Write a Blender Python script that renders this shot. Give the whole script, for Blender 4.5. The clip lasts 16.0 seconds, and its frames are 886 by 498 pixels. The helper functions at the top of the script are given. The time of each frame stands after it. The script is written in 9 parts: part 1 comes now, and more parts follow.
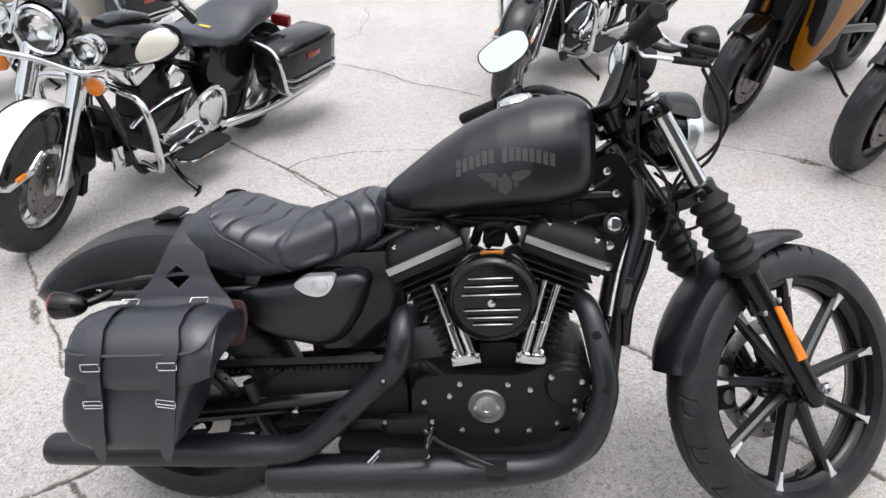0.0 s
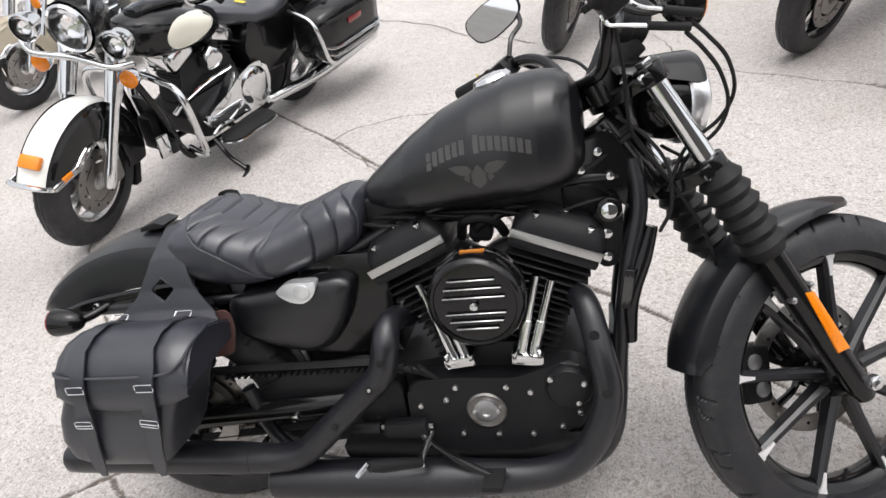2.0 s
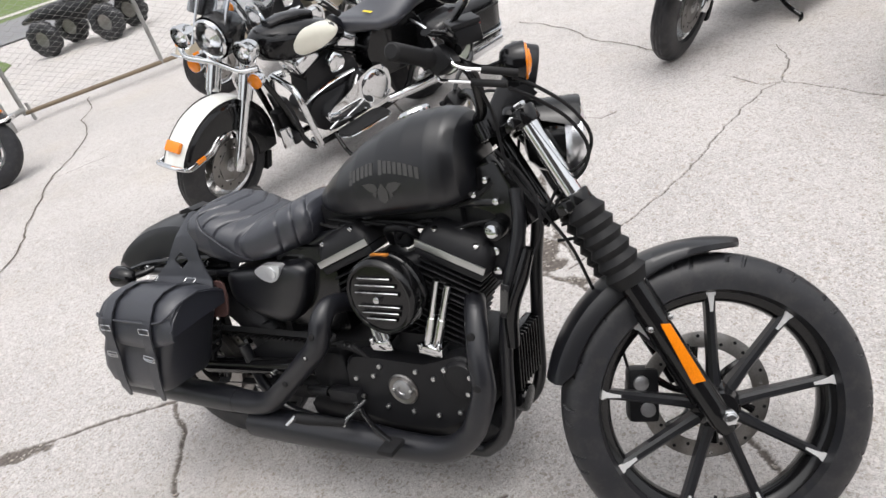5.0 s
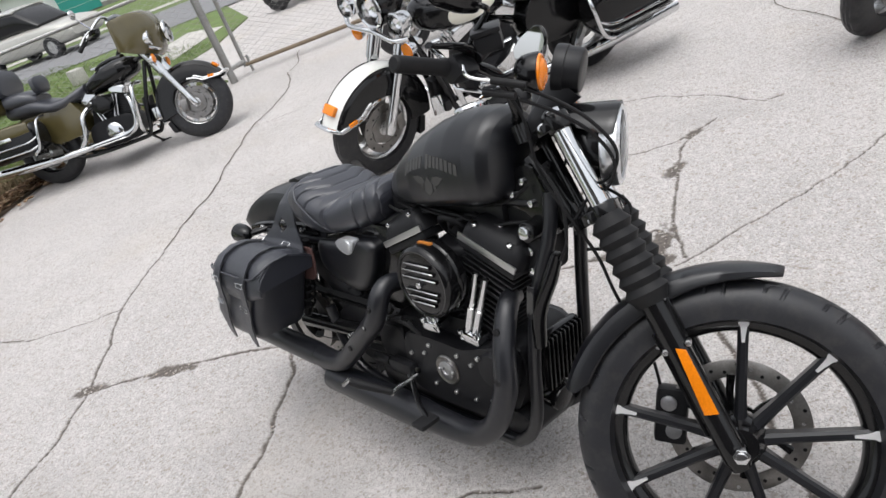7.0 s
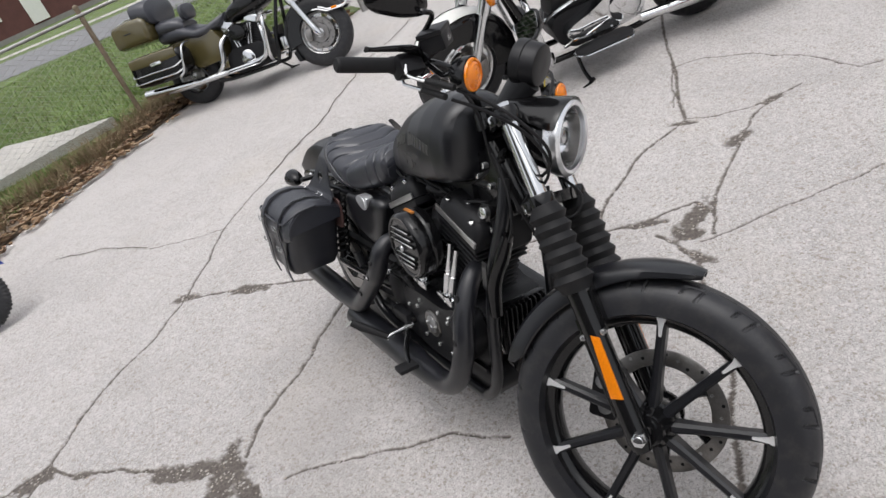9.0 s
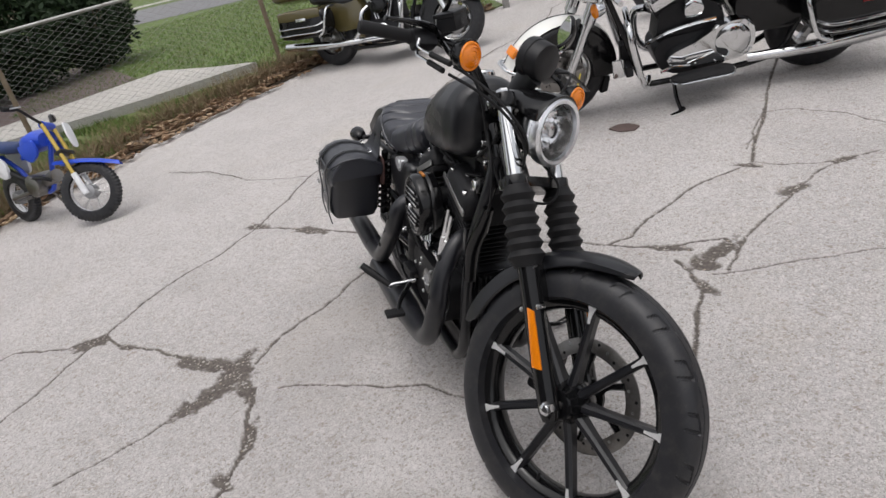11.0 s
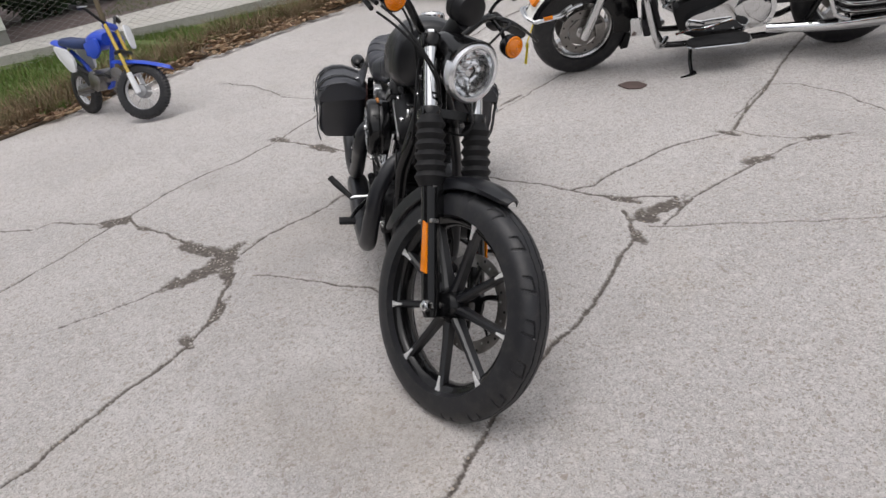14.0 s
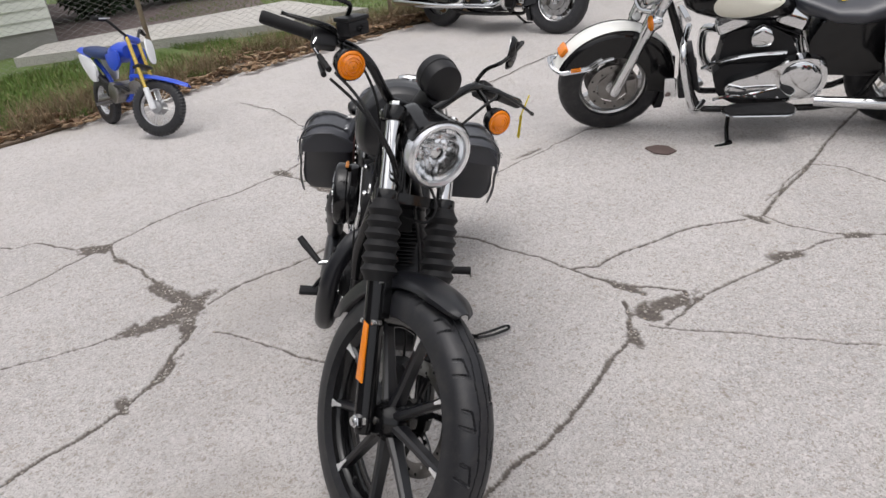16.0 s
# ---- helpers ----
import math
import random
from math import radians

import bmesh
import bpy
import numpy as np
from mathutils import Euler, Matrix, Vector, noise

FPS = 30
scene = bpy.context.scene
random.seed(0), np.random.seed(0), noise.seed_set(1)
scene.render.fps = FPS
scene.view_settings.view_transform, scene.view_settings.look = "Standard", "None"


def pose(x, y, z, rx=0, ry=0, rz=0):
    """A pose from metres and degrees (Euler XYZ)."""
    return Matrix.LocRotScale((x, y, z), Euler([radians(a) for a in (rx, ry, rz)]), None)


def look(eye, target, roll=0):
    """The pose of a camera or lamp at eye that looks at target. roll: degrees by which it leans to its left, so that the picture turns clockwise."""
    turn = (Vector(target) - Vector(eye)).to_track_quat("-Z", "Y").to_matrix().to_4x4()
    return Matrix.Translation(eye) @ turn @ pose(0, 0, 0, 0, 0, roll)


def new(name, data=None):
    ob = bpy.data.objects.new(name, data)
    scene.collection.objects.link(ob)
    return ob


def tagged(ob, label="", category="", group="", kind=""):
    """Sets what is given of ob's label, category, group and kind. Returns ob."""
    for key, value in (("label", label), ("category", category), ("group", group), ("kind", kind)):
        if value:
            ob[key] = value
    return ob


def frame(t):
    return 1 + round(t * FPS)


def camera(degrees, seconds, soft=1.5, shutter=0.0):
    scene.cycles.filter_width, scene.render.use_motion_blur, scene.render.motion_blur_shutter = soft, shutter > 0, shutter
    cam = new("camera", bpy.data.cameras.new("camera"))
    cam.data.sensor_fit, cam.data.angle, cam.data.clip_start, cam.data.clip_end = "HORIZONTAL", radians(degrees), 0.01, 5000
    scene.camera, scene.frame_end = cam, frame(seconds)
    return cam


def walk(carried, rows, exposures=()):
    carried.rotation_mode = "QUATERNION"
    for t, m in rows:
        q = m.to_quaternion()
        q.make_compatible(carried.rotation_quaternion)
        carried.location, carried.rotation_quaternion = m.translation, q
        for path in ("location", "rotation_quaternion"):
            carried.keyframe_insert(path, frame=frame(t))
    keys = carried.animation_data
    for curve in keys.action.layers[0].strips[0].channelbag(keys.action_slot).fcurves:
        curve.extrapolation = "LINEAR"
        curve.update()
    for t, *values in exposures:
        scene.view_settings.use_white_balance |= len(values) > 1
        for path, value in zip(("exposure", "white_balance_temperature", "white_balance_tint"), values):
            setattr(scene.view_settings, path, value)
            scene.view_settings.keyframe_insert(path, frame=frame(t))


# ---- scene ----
cam = camera(64.4, 16.0)
PATH = [
    (0, (0.777, -1.37, 1.486), (0.612, 0.354, 0.486), -4.4),
    (0.5, (0.906, -1.299, 1.479), (0.511, 0.363, 0.44), -6.8),
    (1, (0.836, -1.277, 1.457), (0.457, 0.367, 0.382), -9.4),
    (1.5, (0.905, -1.237, 1.461), (0.566, 0.414, 0.385), -12.9),
    (2, (1.014, -1.186, 1.493), (0.561, 0.422, 0.394), -13.3),
    (2.5, (1.1, -1.138, 1.486), (0.489, 0.417, 0.387), -13.8),
    (3, (1.265, -1.111, 1.485), (0.376, 0.31, 0.394), -14.2),
    (3.5, (1.402, -1.164, 1.465), (0.503, 0.241, 0.363), -17.0),
    (4, (1.531, -1.23, 1.492), (0.666, 0.239, 0.447), -17.1),
    (6.5, (1.91, -1.03, 1.533), (0.576, 0.143, 0.614), -20.3),
    (7, (2.031, -0.975, 1.518), (0.612, 0.076, 0.58), -21.3),
    (7.5, (2.165, -0.946, 1.527), (0.73, 0.038, 0.542), -20.1),
    (8, (2.235, -0.842, 1.543), (0.734, 0.043, 0.562), -20.4),
    (8.5, (2.306, -0.724, 1.54), (0.727, 0.009, 0.555), -21.1),
    (9, (2.404, -0.679, 1.55), (0.779, -0.039, 0.575), -23.8),
    (11.5, (2.843, -0.452, 1.45), (1.081, -0.13, 0.561), -13.1),
    (12, (2.949, -0.426, 1.455), (1.219, -0.129, 0.496), -13.3),
    (12.5, (3.103, -0.475, 1.448), (1.391, -0.12, 0.476), -12.9),
    (13, (3.172, -0.416, 1.455), (1.437, -0.033, 0.538), -12.0),
    (13.5, (3.165, -0.248, 1.445), (1.39, 0.076, 0.582), -10.7),
    (14, (3.166, -0.149, 1.446), (1.429, -0.006, 0.464), -10.9),
    (14.5, (3.104, -0.106, 1.456), (1.346, -0.019, 0.507), -11.2),
    (15, (2.987, -0.076, 1.462), (1.247, 0.033, 0.483), -7.4),
    (15.5, (2.904, -0.01, 1.473), (1.131, 0.126, 0.557), -6.0),
    (16, (2.847, 0.137, 1.47), (1.072, 0.178, 0.549), -7.1),
]
walk(cam, [(t, look(eye, target, roll)) for t, eye, target, roll in PATH], exposures=[(0.0, 1.27, 6340, 10), (2.5, 1.30, 6600, 11), (4.0, 1.26, 6600, 11), (6.5, 1.08, 6380, 10), (9.0, 0.86, 6420, 11), (11.5, 0.62, 6500, 12), (14.0, 0.59, 6500, 12), (15.0, 0.64, 6500, 12), (16.0, 0.78, 6500, 12)])

# ---- world, sun, exposure ----
world = bpy.data.worlds.new("overcast_sky")
scene.world = world
world.use_nodes = True
wn, wl = world.node_tree.nodes, world.node_tree.links
wn.clear()
SUN_ELEV, SUN_AZ = 80.0, 120.0
sky = wn.new("ShaderNodeTexSky")
sky.sky_type, sky.sun_disc = "NISHITA", False
sky.sun_elevation, sky.sun_rotation = radians(SUN_ELEV), radians(SUN_AZ)
sky.air_density, sky.dust_density, sky.ozone_density = 1.0, 4.0, 1.0
hsv = wn.new("ShaderNodeHueSaturation")
hsv.inputs["Saturation"].default_value = 0.16
bg = wn.new("ShaderNodeBackground")
bg.inputs["Strength"].default_value = 0.115
wout = wn.new("ShaderNodeOutputWorld")
wl.new(sky.outputs[0], hsv.inputs["Color"])
wl.new(hsv.outputs[0], bg.inputs["Color"])
wl.new(bg.outputs[0], wout.inputs["Surface"])
sun = new("sun", bpy.data.lights.new("sun", "SUN"))
sun.data.energy, sun.data.angle, sun.data.color = 0.5, radians(85), (1.0, 0.97, 0.93)
az = radians(SUN_AZ)
sun_from = Vector((math.sin(az) * math.cos(radians(SUN_ELEV)), math.cos(az) * math.cos(radians(SUN_ELEV)), math.sin(radians(SUN_ELEV))))
sun.matrix_world = look(sun_from * 40, (0, 0, 0))


# ---- materials ----
def pbr(name, base, rough, metal=0.0, var=0.18, scale=9.0, fine=220.0, bump=0.0, dirt=None, dirt_amt=0.0, coat=0.0, spec=0.5, rvar=0.12, rand=0.0, emit=0.0, trans=0.0, alpha=1.0):
    """A material with colour and gloss varied at two scales, optional dirt patches and fine relief."""
    m = bpy.data.materials.new(name)
    m.use_nodes = True
    n, k = m.node_tree.nodes, m.node_tree.links
    b = n["Principled BSDF"]
    tc = n.new("ShaderNodeTexCoord")
    big, small = n.new("ShaderNodeTexNoise"), n.new("ShaderNodeTexNoise")
    big.inputs["Scale"].default_value, big.inputs["Detail"].default_value = scale, 5.0
    small.inputs["Scale"].default_value, small.inputs["Detail"].default_value = fine, 3.0
    for q in (big, small):
        k.new(tc.outputs["Object"], q.inputs["Vector"])
    mix = n.new("ShaderNodeMath")
    mix.operation = "MULTIPLY_ADD"
    mix.inputs[1].default_value = 0.5
    k.new(small.outputs["Fac"], mix.inputs[0])
    half = n.new("ShaderNodeMath")
    half.operation = "MULTIPLY"
    half.inputs[1].default_value = 0.5
    k.new(big.outputs["Fac"], half.inputs[0])
    k.new(half.outputs[0], mix.inputs[2])
    rmp = n.new("ShaderNodeMapRange")
    rmp.inputs["From Min"].default_value, rmp.inputs["From Max"].default_value = 0.3, 0.7
    rmp.inputs["To Min"].default_value, rmp.inputs["To Max"].default_value = 1 - var, 1 + var
    k.new(mix.outputs[0], rmp.inputs["Value"])
    tint = n.new("ShaderNodeVectorMath")
    tint.operation = "SCALE"
    tint.inputs[0].default_value = base[:3]
    k.new(rmp.outputs[0], tint.inputs["Scale"])
    col = tint.outputs["Vector"]
    if rand:
        oi = n.new("ShaderNodeObjectInfo")
        rr = n.new("ShaderNodeMapRange")
        rr.inputs["To Min"].default_value, rr.inputs["To Max"].default_value = 1 - rand, 1 + rand
        k.new(oi.outputs["Random"], rr.inputs["Value"])
        t2 = n.new("ShaderNodeVectorMath")
        t2.operation = "SCALE"
        k.new(col, t2.inputs[0])
        k.new(rr.outputs[0], t2.inputs["Scale"])
        col = t2.outputs["Vector"]
    if dirt:
        dn = n.new("ShaderNodeTexNoise")
        dn.inputs["Scale"].default_value, dn.inputs["Detail"].default_value, dn.inputs["Roughness"].default_value = scale * 2.3, 8.0, 0.7
        k.new(tc.outputs["Object"], dn.inputs["Vector"])
        dr = n.new("ShaderNodeMapRange")
        dr.inputs["From Min"].default_value, dr.inputs["From Max"].default_value = 0.48, 0.72
        dr.inputs["To Max"].default_value = dirt_amt
        k.new(dn.outputs["Fac"], dr.inputs["Value"])
        dm = n.new("ShaderNodeMix")
        dm.data_type = "RGBA"
        k.new(dr.outputs[0], dm.inputs["Factor"])
        k.new(col, dm.inputs["A"])
        dm.inputs["B"].default_value = (*dirt, 1)
        col = dm.outputs["Result"]
    k.new(col, b.inputs["Base Color"])
    rg = n.new("ShaderNodeMapRange")
    rg.inputs["From Min"].default_value, rg.inputs["From Max"].default_value = 0.3, 0.7
    rg.inputs["To Min"].default_value, rg.inputs["To Max"].default_value = max(rough * (1 - rvar), 0.02), min(rough * (1 + rvar), 1)
    k.new(mix.outputs[0], rg.inputs["Value"])
    k.new(rg.outputs[0], b.inputs["Roughness"])
    b.inputs["Metallic"].default_value = metal
    b.inputs["Specular IOR Level"].default_value = spec
    b.inputs["Coat Weight"].default_value = coat
    b.inputs["Coat Roughness"].default_value = 0.08
    b.inputs["Transmission Weight"].default_value = trans
    b.inputs["Alpha"].default_value = alpha
    if emit:
        b.inputs["Emission Color"].default_value = (*base[:3], 1)
        b.inputs["Emission Strength"].default_value = emit
    if bump:
        bp = n.new("ShaderNodeBump")
        bp.inputs["Strength"].default_value = min(bump * 8, 1.0)
        bp.inputs["Distance"].default_value = bump * 0.01
        k.new(mix.outputs[0], bp.inputs["Height"])
        k.new(bp.outputs[0], b.inputs["Normal"])
    return m


DENIM = pbr("satin_black_paint", (0.0062, 0.0066, 0.0086), 0.32, var=0.12, bump=0.004, fine=500, spec=0.60, rvar=0.12)
GLOSSB = pbr("gloss_black_paint", (0.005, 0.005, 0.0055), 0.14, var=0.1, coat=0.12, spec=0.35)
WRINK = pbr("wrinkle_black_engine_paint", (0.010, 0.010, 0.0115), 0.46, var=0.25, bump=0.05, fine=900, spec=0.27)
EXH = pbr("matt_black_exhaust_coating", (0.0095, 0.0100, 0.0132), 0.34, var=0.2, bump=0.01, spec=0.55, dirt=(0.034, 0.032, 0.032), dirt_amt=0.25)
LEATH = pbr("black_leather", (0.020, 0.0215, 0.029), 0.37, var=0.2, bump=0.10, fine=420, scale=14, rvar=0.2, spec=0.8)
VINYL = pbr("black_seat_vinyl", (0.027, 0.029, 0.038), 0.36, var=0.15, bump=0.05, fine=700, scale=11, spec=0.8)
RUBBER = pbr("black_rubber", (0.011, 0.011, 0.012), 0.58, var=0.2, bump=0.03, spec=0.24, dirt=(0.03, 0.028, 0.026), dirt_amt=0.25)
TYREM = pbr("tyre_rubber", (0.0120, 0.0124, 0.0152), 0.46, spec=0.50, var=0.25, bump=0.03, scale=12, dirt=(0.06, 0.055, 0.05), dirt_amt=0.4)
PLAST = pbr("black_plastic", (0.010, 0.010, 0.0115), 0.42, var=0.15, bump=0.02, fine=600, spec=0.32)
CHROME = pbr("chrome", (0.70, 0.71, 0.72), 0.08, metal=1, var=0.03, rvar=0.3)
ALU = pbr("brushed_aluminium", (0.62, 0.62, 0.62), 0.28, metal=1, var=0.08, bump=0.01, fine=600)
CASTAL = pbr("cast_aluminium", (0.42, 0.42, 0.43), 0.42, metal=1, var=0.15, bump=0.03)
STEEL = pbr("dark_brake_steel", (0.28, 0.27, 0.26), 0.35, metal=1, var=0.2, dirt=(0.12, 0.09, 0.07), dirt_amt=0.4)
MACH = pbr("machined_bare_aluminium", (0.80, 0.80, 0.80), 0.38, metal=0.55, var=0.05)
SATSIL = pbr("satin_silver_edge", (0.55, 0.55, 0.55), 0.36, metal=1, var=0.06)
AMBER = pbr("amber_lens", (0.78, 0.215, 0.003), 0.16, var=0.22, coat=0.45, spec=0.5, fine=300, bump=0.02)
REDLENS = pbr("red_lens", (0.20, 0.008, 0.010), 0.18, var=0.1, coat=0.6)
SILVERB = pbr("silver_badge", (0.74, 0.75, 0.77), 0.34, metal=0.7, var=0.05)
RINGM = pbr("satin_chrome_ring", (0.86, 0.87, 0.89), 0.30, metal=1, var=0.04)
BADGE = pbr("tank_badge_grey", (0.052, 0.051, 0.050), 0.40, var=0.12)
MIRROR = pbr("mirror_glass", (0.92, 0.93, 0.94), 0.02, metal=1, var=0.01)
REFLECTOR = pbr("headlamp_reflector", (0.96, 0.97, 0.98), 0.13, metal=1, var=0.03)
WHITEP = pbr("white_paint", (0.78, 0.78, 0.74), 0.22, var=0.05, coat=0.5)
CREAM = pbr("cream_white_paint", (0.74, 0.72, 0.62), 0.22, var=0.05, coat=0.5)
OLIVE = pbr("olive_gold_paint", (0.085, 0.070, 0.028), 0.22, var=0.1, coat=0.6)
ORANGE = pbr("orange_yellow_paint", (0.40, 0.155, 0.003), 0.40, var=0.08, coat=0.03, spec=0.15)
REDP = pbr("red_paint", (0.40, 0.02, 0.03), 0.25, var=0.08, coat=0.5)
BLUEP = pbr("blue_plastic", (0.02, 0.07, 0.52), 0.32, var=0.08)
WHITEPL = pbr("white_plastic", (0.75, 0.76, 0.78), 0.38, var=0.06)
GOLD = pbr("gold_fork_tube", (0.62, 0.45, 0.12), 0.25, metal=0.8, var=0.08)
YELTAG = pbr("yellow_paper_tag", (0.75, 0.58, 0.03), 0.6, var=0.1)
TANSUEDE = pbr("reddish_brown_leather_back", (0.085, 0.040, 0.036), 0.8, var=0.3, bump=0.05)


def clear(name, tint, rough=0.03):
    """A thin clear pane: mostly see-through, with real gloss."""
    m = bpy.data.materials.new(name)
    m.use_nodes = True
    n, k = m.node_tree.nodes, m.node_tree.links
    n.clear()
    tr, gl, mx, lw, out = (n.new("ShaderNode" + s) for s in ("BsdfTransparent", "BsdfGlossy", "MixShader", "Fresnel", "OutputMaterial"))
    tr.inputs["Color"].default_value = (*tint, 1)
    gl.inputs["Roughness"].default_value = rough
    lw.inputs["IOR"].default_value = 1.45
    k.new(lw.outputs[0], mx.inputs[0])
    k.new(tr.outputs[0], mx.inputs[1])
    k.new(gl.outputs[0], mx.inputs[2])
    k.new(mx.outputs[0], out.inputs[0])
    return m


GLASS = clear("clear_lamp_glass", (0.98, 0.98, 0.985))
SCREEN = clear("clear_windshield", (0.80, 0.82, 0.84))
SMOKE = clear("smoked_windshield", (0.30, 0.28, 0.22))


# ---- mesh tools ----
def part(name, bm, material, parent, label="", sharp=38.0, flat=False):
    """Links a bmesh as one mesh object under parent, in the parent's own coordinates."""
    me = bpy.data.meshes.new(name)
    bmesh.ops.recalc_face_normals(bm, faces=bm.faces)
    bm.to_mesh(me)
    bm.free()
    if not flat:
        me.shade_smooth()
        me.set_sharp_from_angle(angle=radians(sharp))
    for mt in material if isinstance(material, (list, tuple)) else (material,):
        me.materials.append(mt)
    ob = new(name, me)
    ob.parent = parent
    if label:
        tagged(ob, label)
    return ob


def thing(name, m, label, category, group=""):
    ob = new(name)
    ob.empty_display_size = 0.2
    ob.matrix_world = m
    return tagged(ob, label, category, group)


def bmn():
    return bmesh.new()


def loft(bm, rings, cap=True, close=True, mi=0):
    """Skins rings of equally many points."""
    vs = [[bm.verts.new(p) for p in r] for r in rings]
    n = len(rings[0])
    for a, b in zip(vs, vs[1:]):
        for i in range(n if close else n - 1):
            f = bm.faces.new((a[i], a[(i + 1) % n], b[(i + 1) % n], b[i]))
            f.material_index = mi
    if cap and close:
        for r in (vs[-1],) if cap == "last" else (vs[0][::-1], vs[-1]):
            f = bm.faces.new(r)
            f.material_index = mi
    return vs


def spline(pts, sub):
    """A smooth line through the points."""
    p = [Vector(q) for q in pts]
    if sub < 2 or len(p) < 3:
        return p
    p = [2 * p[0] - p[1]] + p + [2 * p[-1] - p[-2]]
    out = []
    for a, b, c, d in zip(p, p[1:], p[2:], p[3:]):
        for i in range(sub):
            t = i / sub
            out.append(0.5 * (2 * b + (c - a) * t + (2 * a - 5 * b + 4 * c - d) * t * t + (3 * b - a - 3 * c + d) * t**3))
    return out + [p[-2]]


def tube(bm, pts, r, seg=10, sub=1, cap=True, flat=1.0, up=None):
    """A tube along a line; r is a radius or one for each given point."""
    line = spline(pts, sub)
    rad = [r] * len(line) if isinstance(r, (int, float)) else [float(q) for q in np.interp(np.linspace(0, len(pts) - 1, len(line)), range(len(pts)), r)]
    t0 = (line[1] - line[0]).normalized()
    ref = Vector(up) if up else (Vector((0, 0, 1)) if abs(t0.z) < 0.9 else Vector((1, 0, 0)))
    u = t0.cross(ref).normalized()
    rings = []
    for i, p in enumerate(line):
        t = (line[min(i + 1, len(line) - 1)] - line[max(i - 1, 0)]).normalized()
        u = (u - t * u.dot(t)).normalized()
        v = t.cross(u)
        rings.append([p + rad[i] * (math.cos(a) * u + flat * math.sin(a) * v) for a in (2 * math.pi * j / seg for j in range(seg))])
    loft(bm, rings, cap)
    return bm


def cyl(bm, a, b, r, r2=None, seg=20, ch=0.0):
    """A cylinder or cone from a to b, with a small chamfer at its ends."""
    a, b = Vector(a), Vector(b)
    r2 = r if r2 is None else r2
    d = (b - a).normalized()
    if ch:
        tube(bm, [a, a + d * ch * 0.3, a + d * ch, b - d * ch, b - d * ch * 0.3, b], [max(r - ch, 1e-4), r - 0.3 * ch, r, r2, r2 - 0.3 * ch, max(r2 - ch, 1e-4)], seg)
    else:
        tube(bm, [a, b], [r, r2], seg)
    return bm


def lathe(bm, prof, m=None, seg=32, closed=False, mi=0, cap=None):
    """Turns a profile of (radius, height) round the z axis of m."""
    m = m or Matrix()
    rings = []
    for r, h in prof:
        rings.append([m @ Vector((r * math.cos(a), r * math.sin(a), h)) for a in (2 * math.pi * j / seg for j in range(seg))])
    if closed:
        rings.append(rings[0])
    vs = loft(bm, rings, cap=False, mi=mi)
    if not closed and cap is not False:
        for r, q in ((vs[0][::-1], prof[0][0]), (vs[-1], prof[-1][0])):
            if q > 0.0015 and (cap is None or (cap == "low") == (r[0] in vs[0])):
                bm.faces.new(r)
    bmesh.ops.remove_doubles(bm, verts=[v for r in vs for v in r], dist=1e-6)
    return bm


def box(bm, size, m=None, bevel=0.0, segs=2, centre=(0, 0, 0)):
    """A box of that size round centre, in the frame m, with rounded edges."""
    m = (m or Matrix()) @ Matrix.Translation(centre)
    made = bmesh.ops.create_cube(bm, size=1.0, matrix=m @ Matrix.Diagonal((*size, 1)))
    if bevel:
        es = list({e for v in made["verts"] for e in v.link_edges})
        bmesh.ops.bevel(bm, geom=es, offset=bevel, segments=segs, affect="EDGES", profile=0.6)
    return bm


def prism(bm, outline, y0, y1, m=None, bevel=0.0, segs=2):
    """A plate with an outline of (x, z) points, from y0 to y1."""
    m = m or Matrix()
    a = [bm.verts.new(m @ Vector((x, y0, z))) for x, z in outline]
    b = [bm.verts.new(m @ Vector((x, y1, z))) for x, z in outline]
    n = len(a)
    fs = [bm.faces.new(a), bm.faces.new(b[::-1])]
    for i in range(n):
        fs.append(bm.faces.new((a[(i + 1) % n], a[i], b[i], b[(i + 1) % n])))
    if bevel:
        es = [e for f in fs[:2] for e in f.edges]
        bmesh.ops.bevel(bm, geom=es, offset=bevel, segments=segs, affect="EDGES", profile=0.6)
    return bm


def rounded(pts, r, n=4):
    """An outline with its corners rounded."""
    out = []
    for i, q in enumerate(pts):
        a, b, c = Vector(pts[i - 1]), Vector(q), Vector(pts[(i + 1) % len(pts)])
        u, v = (a - b), (c - b)
        k = min(r, u.length * 0.45, v.length * 0.45)
        p0, p1 = b + u.normalized() * k, b + v.normalized() * k
        for j in range(n + 1):
            t = j / n
            out.append(tuple((1 - t) ** 2 * p0 + 2 * t * (1 - t) * b + t * t * p1))
    return out


def oval(cx, cy, cz, hw, hh, power=2.4, n=28, top=None):
    """A cross-section in the plane x = cx: a rounded box of half-width hw and half-height hh."""
    out = []
    for j in range(n):
        a = 2 * math.pi * j / n
        c, s = math.cos(a), math.sin(a)
        p = top if top and s > 0 else power
        out.append(Vector((cx, cy + hw * math.copysign(abs(c) ** (2 / p), c), cz + hh * math.copysign(abs(s) ** (2 / p), s))))
    return out


def axis_frame(o, z, x=(1, 0, 0)):
    """A frame at o whose z axis points along z."""
    z = Vector(z).normalized()
    x = Vector(x)
    x = (x - z * x.dot(z))
    if x.length < 1e-3:
        x = Vector((0, 1, 0)) - z * z.y
    x.normalize()
    m = Matrix((x, z.cross(x), z)).transposed().to_4x4()
    m.translation = o
    return m


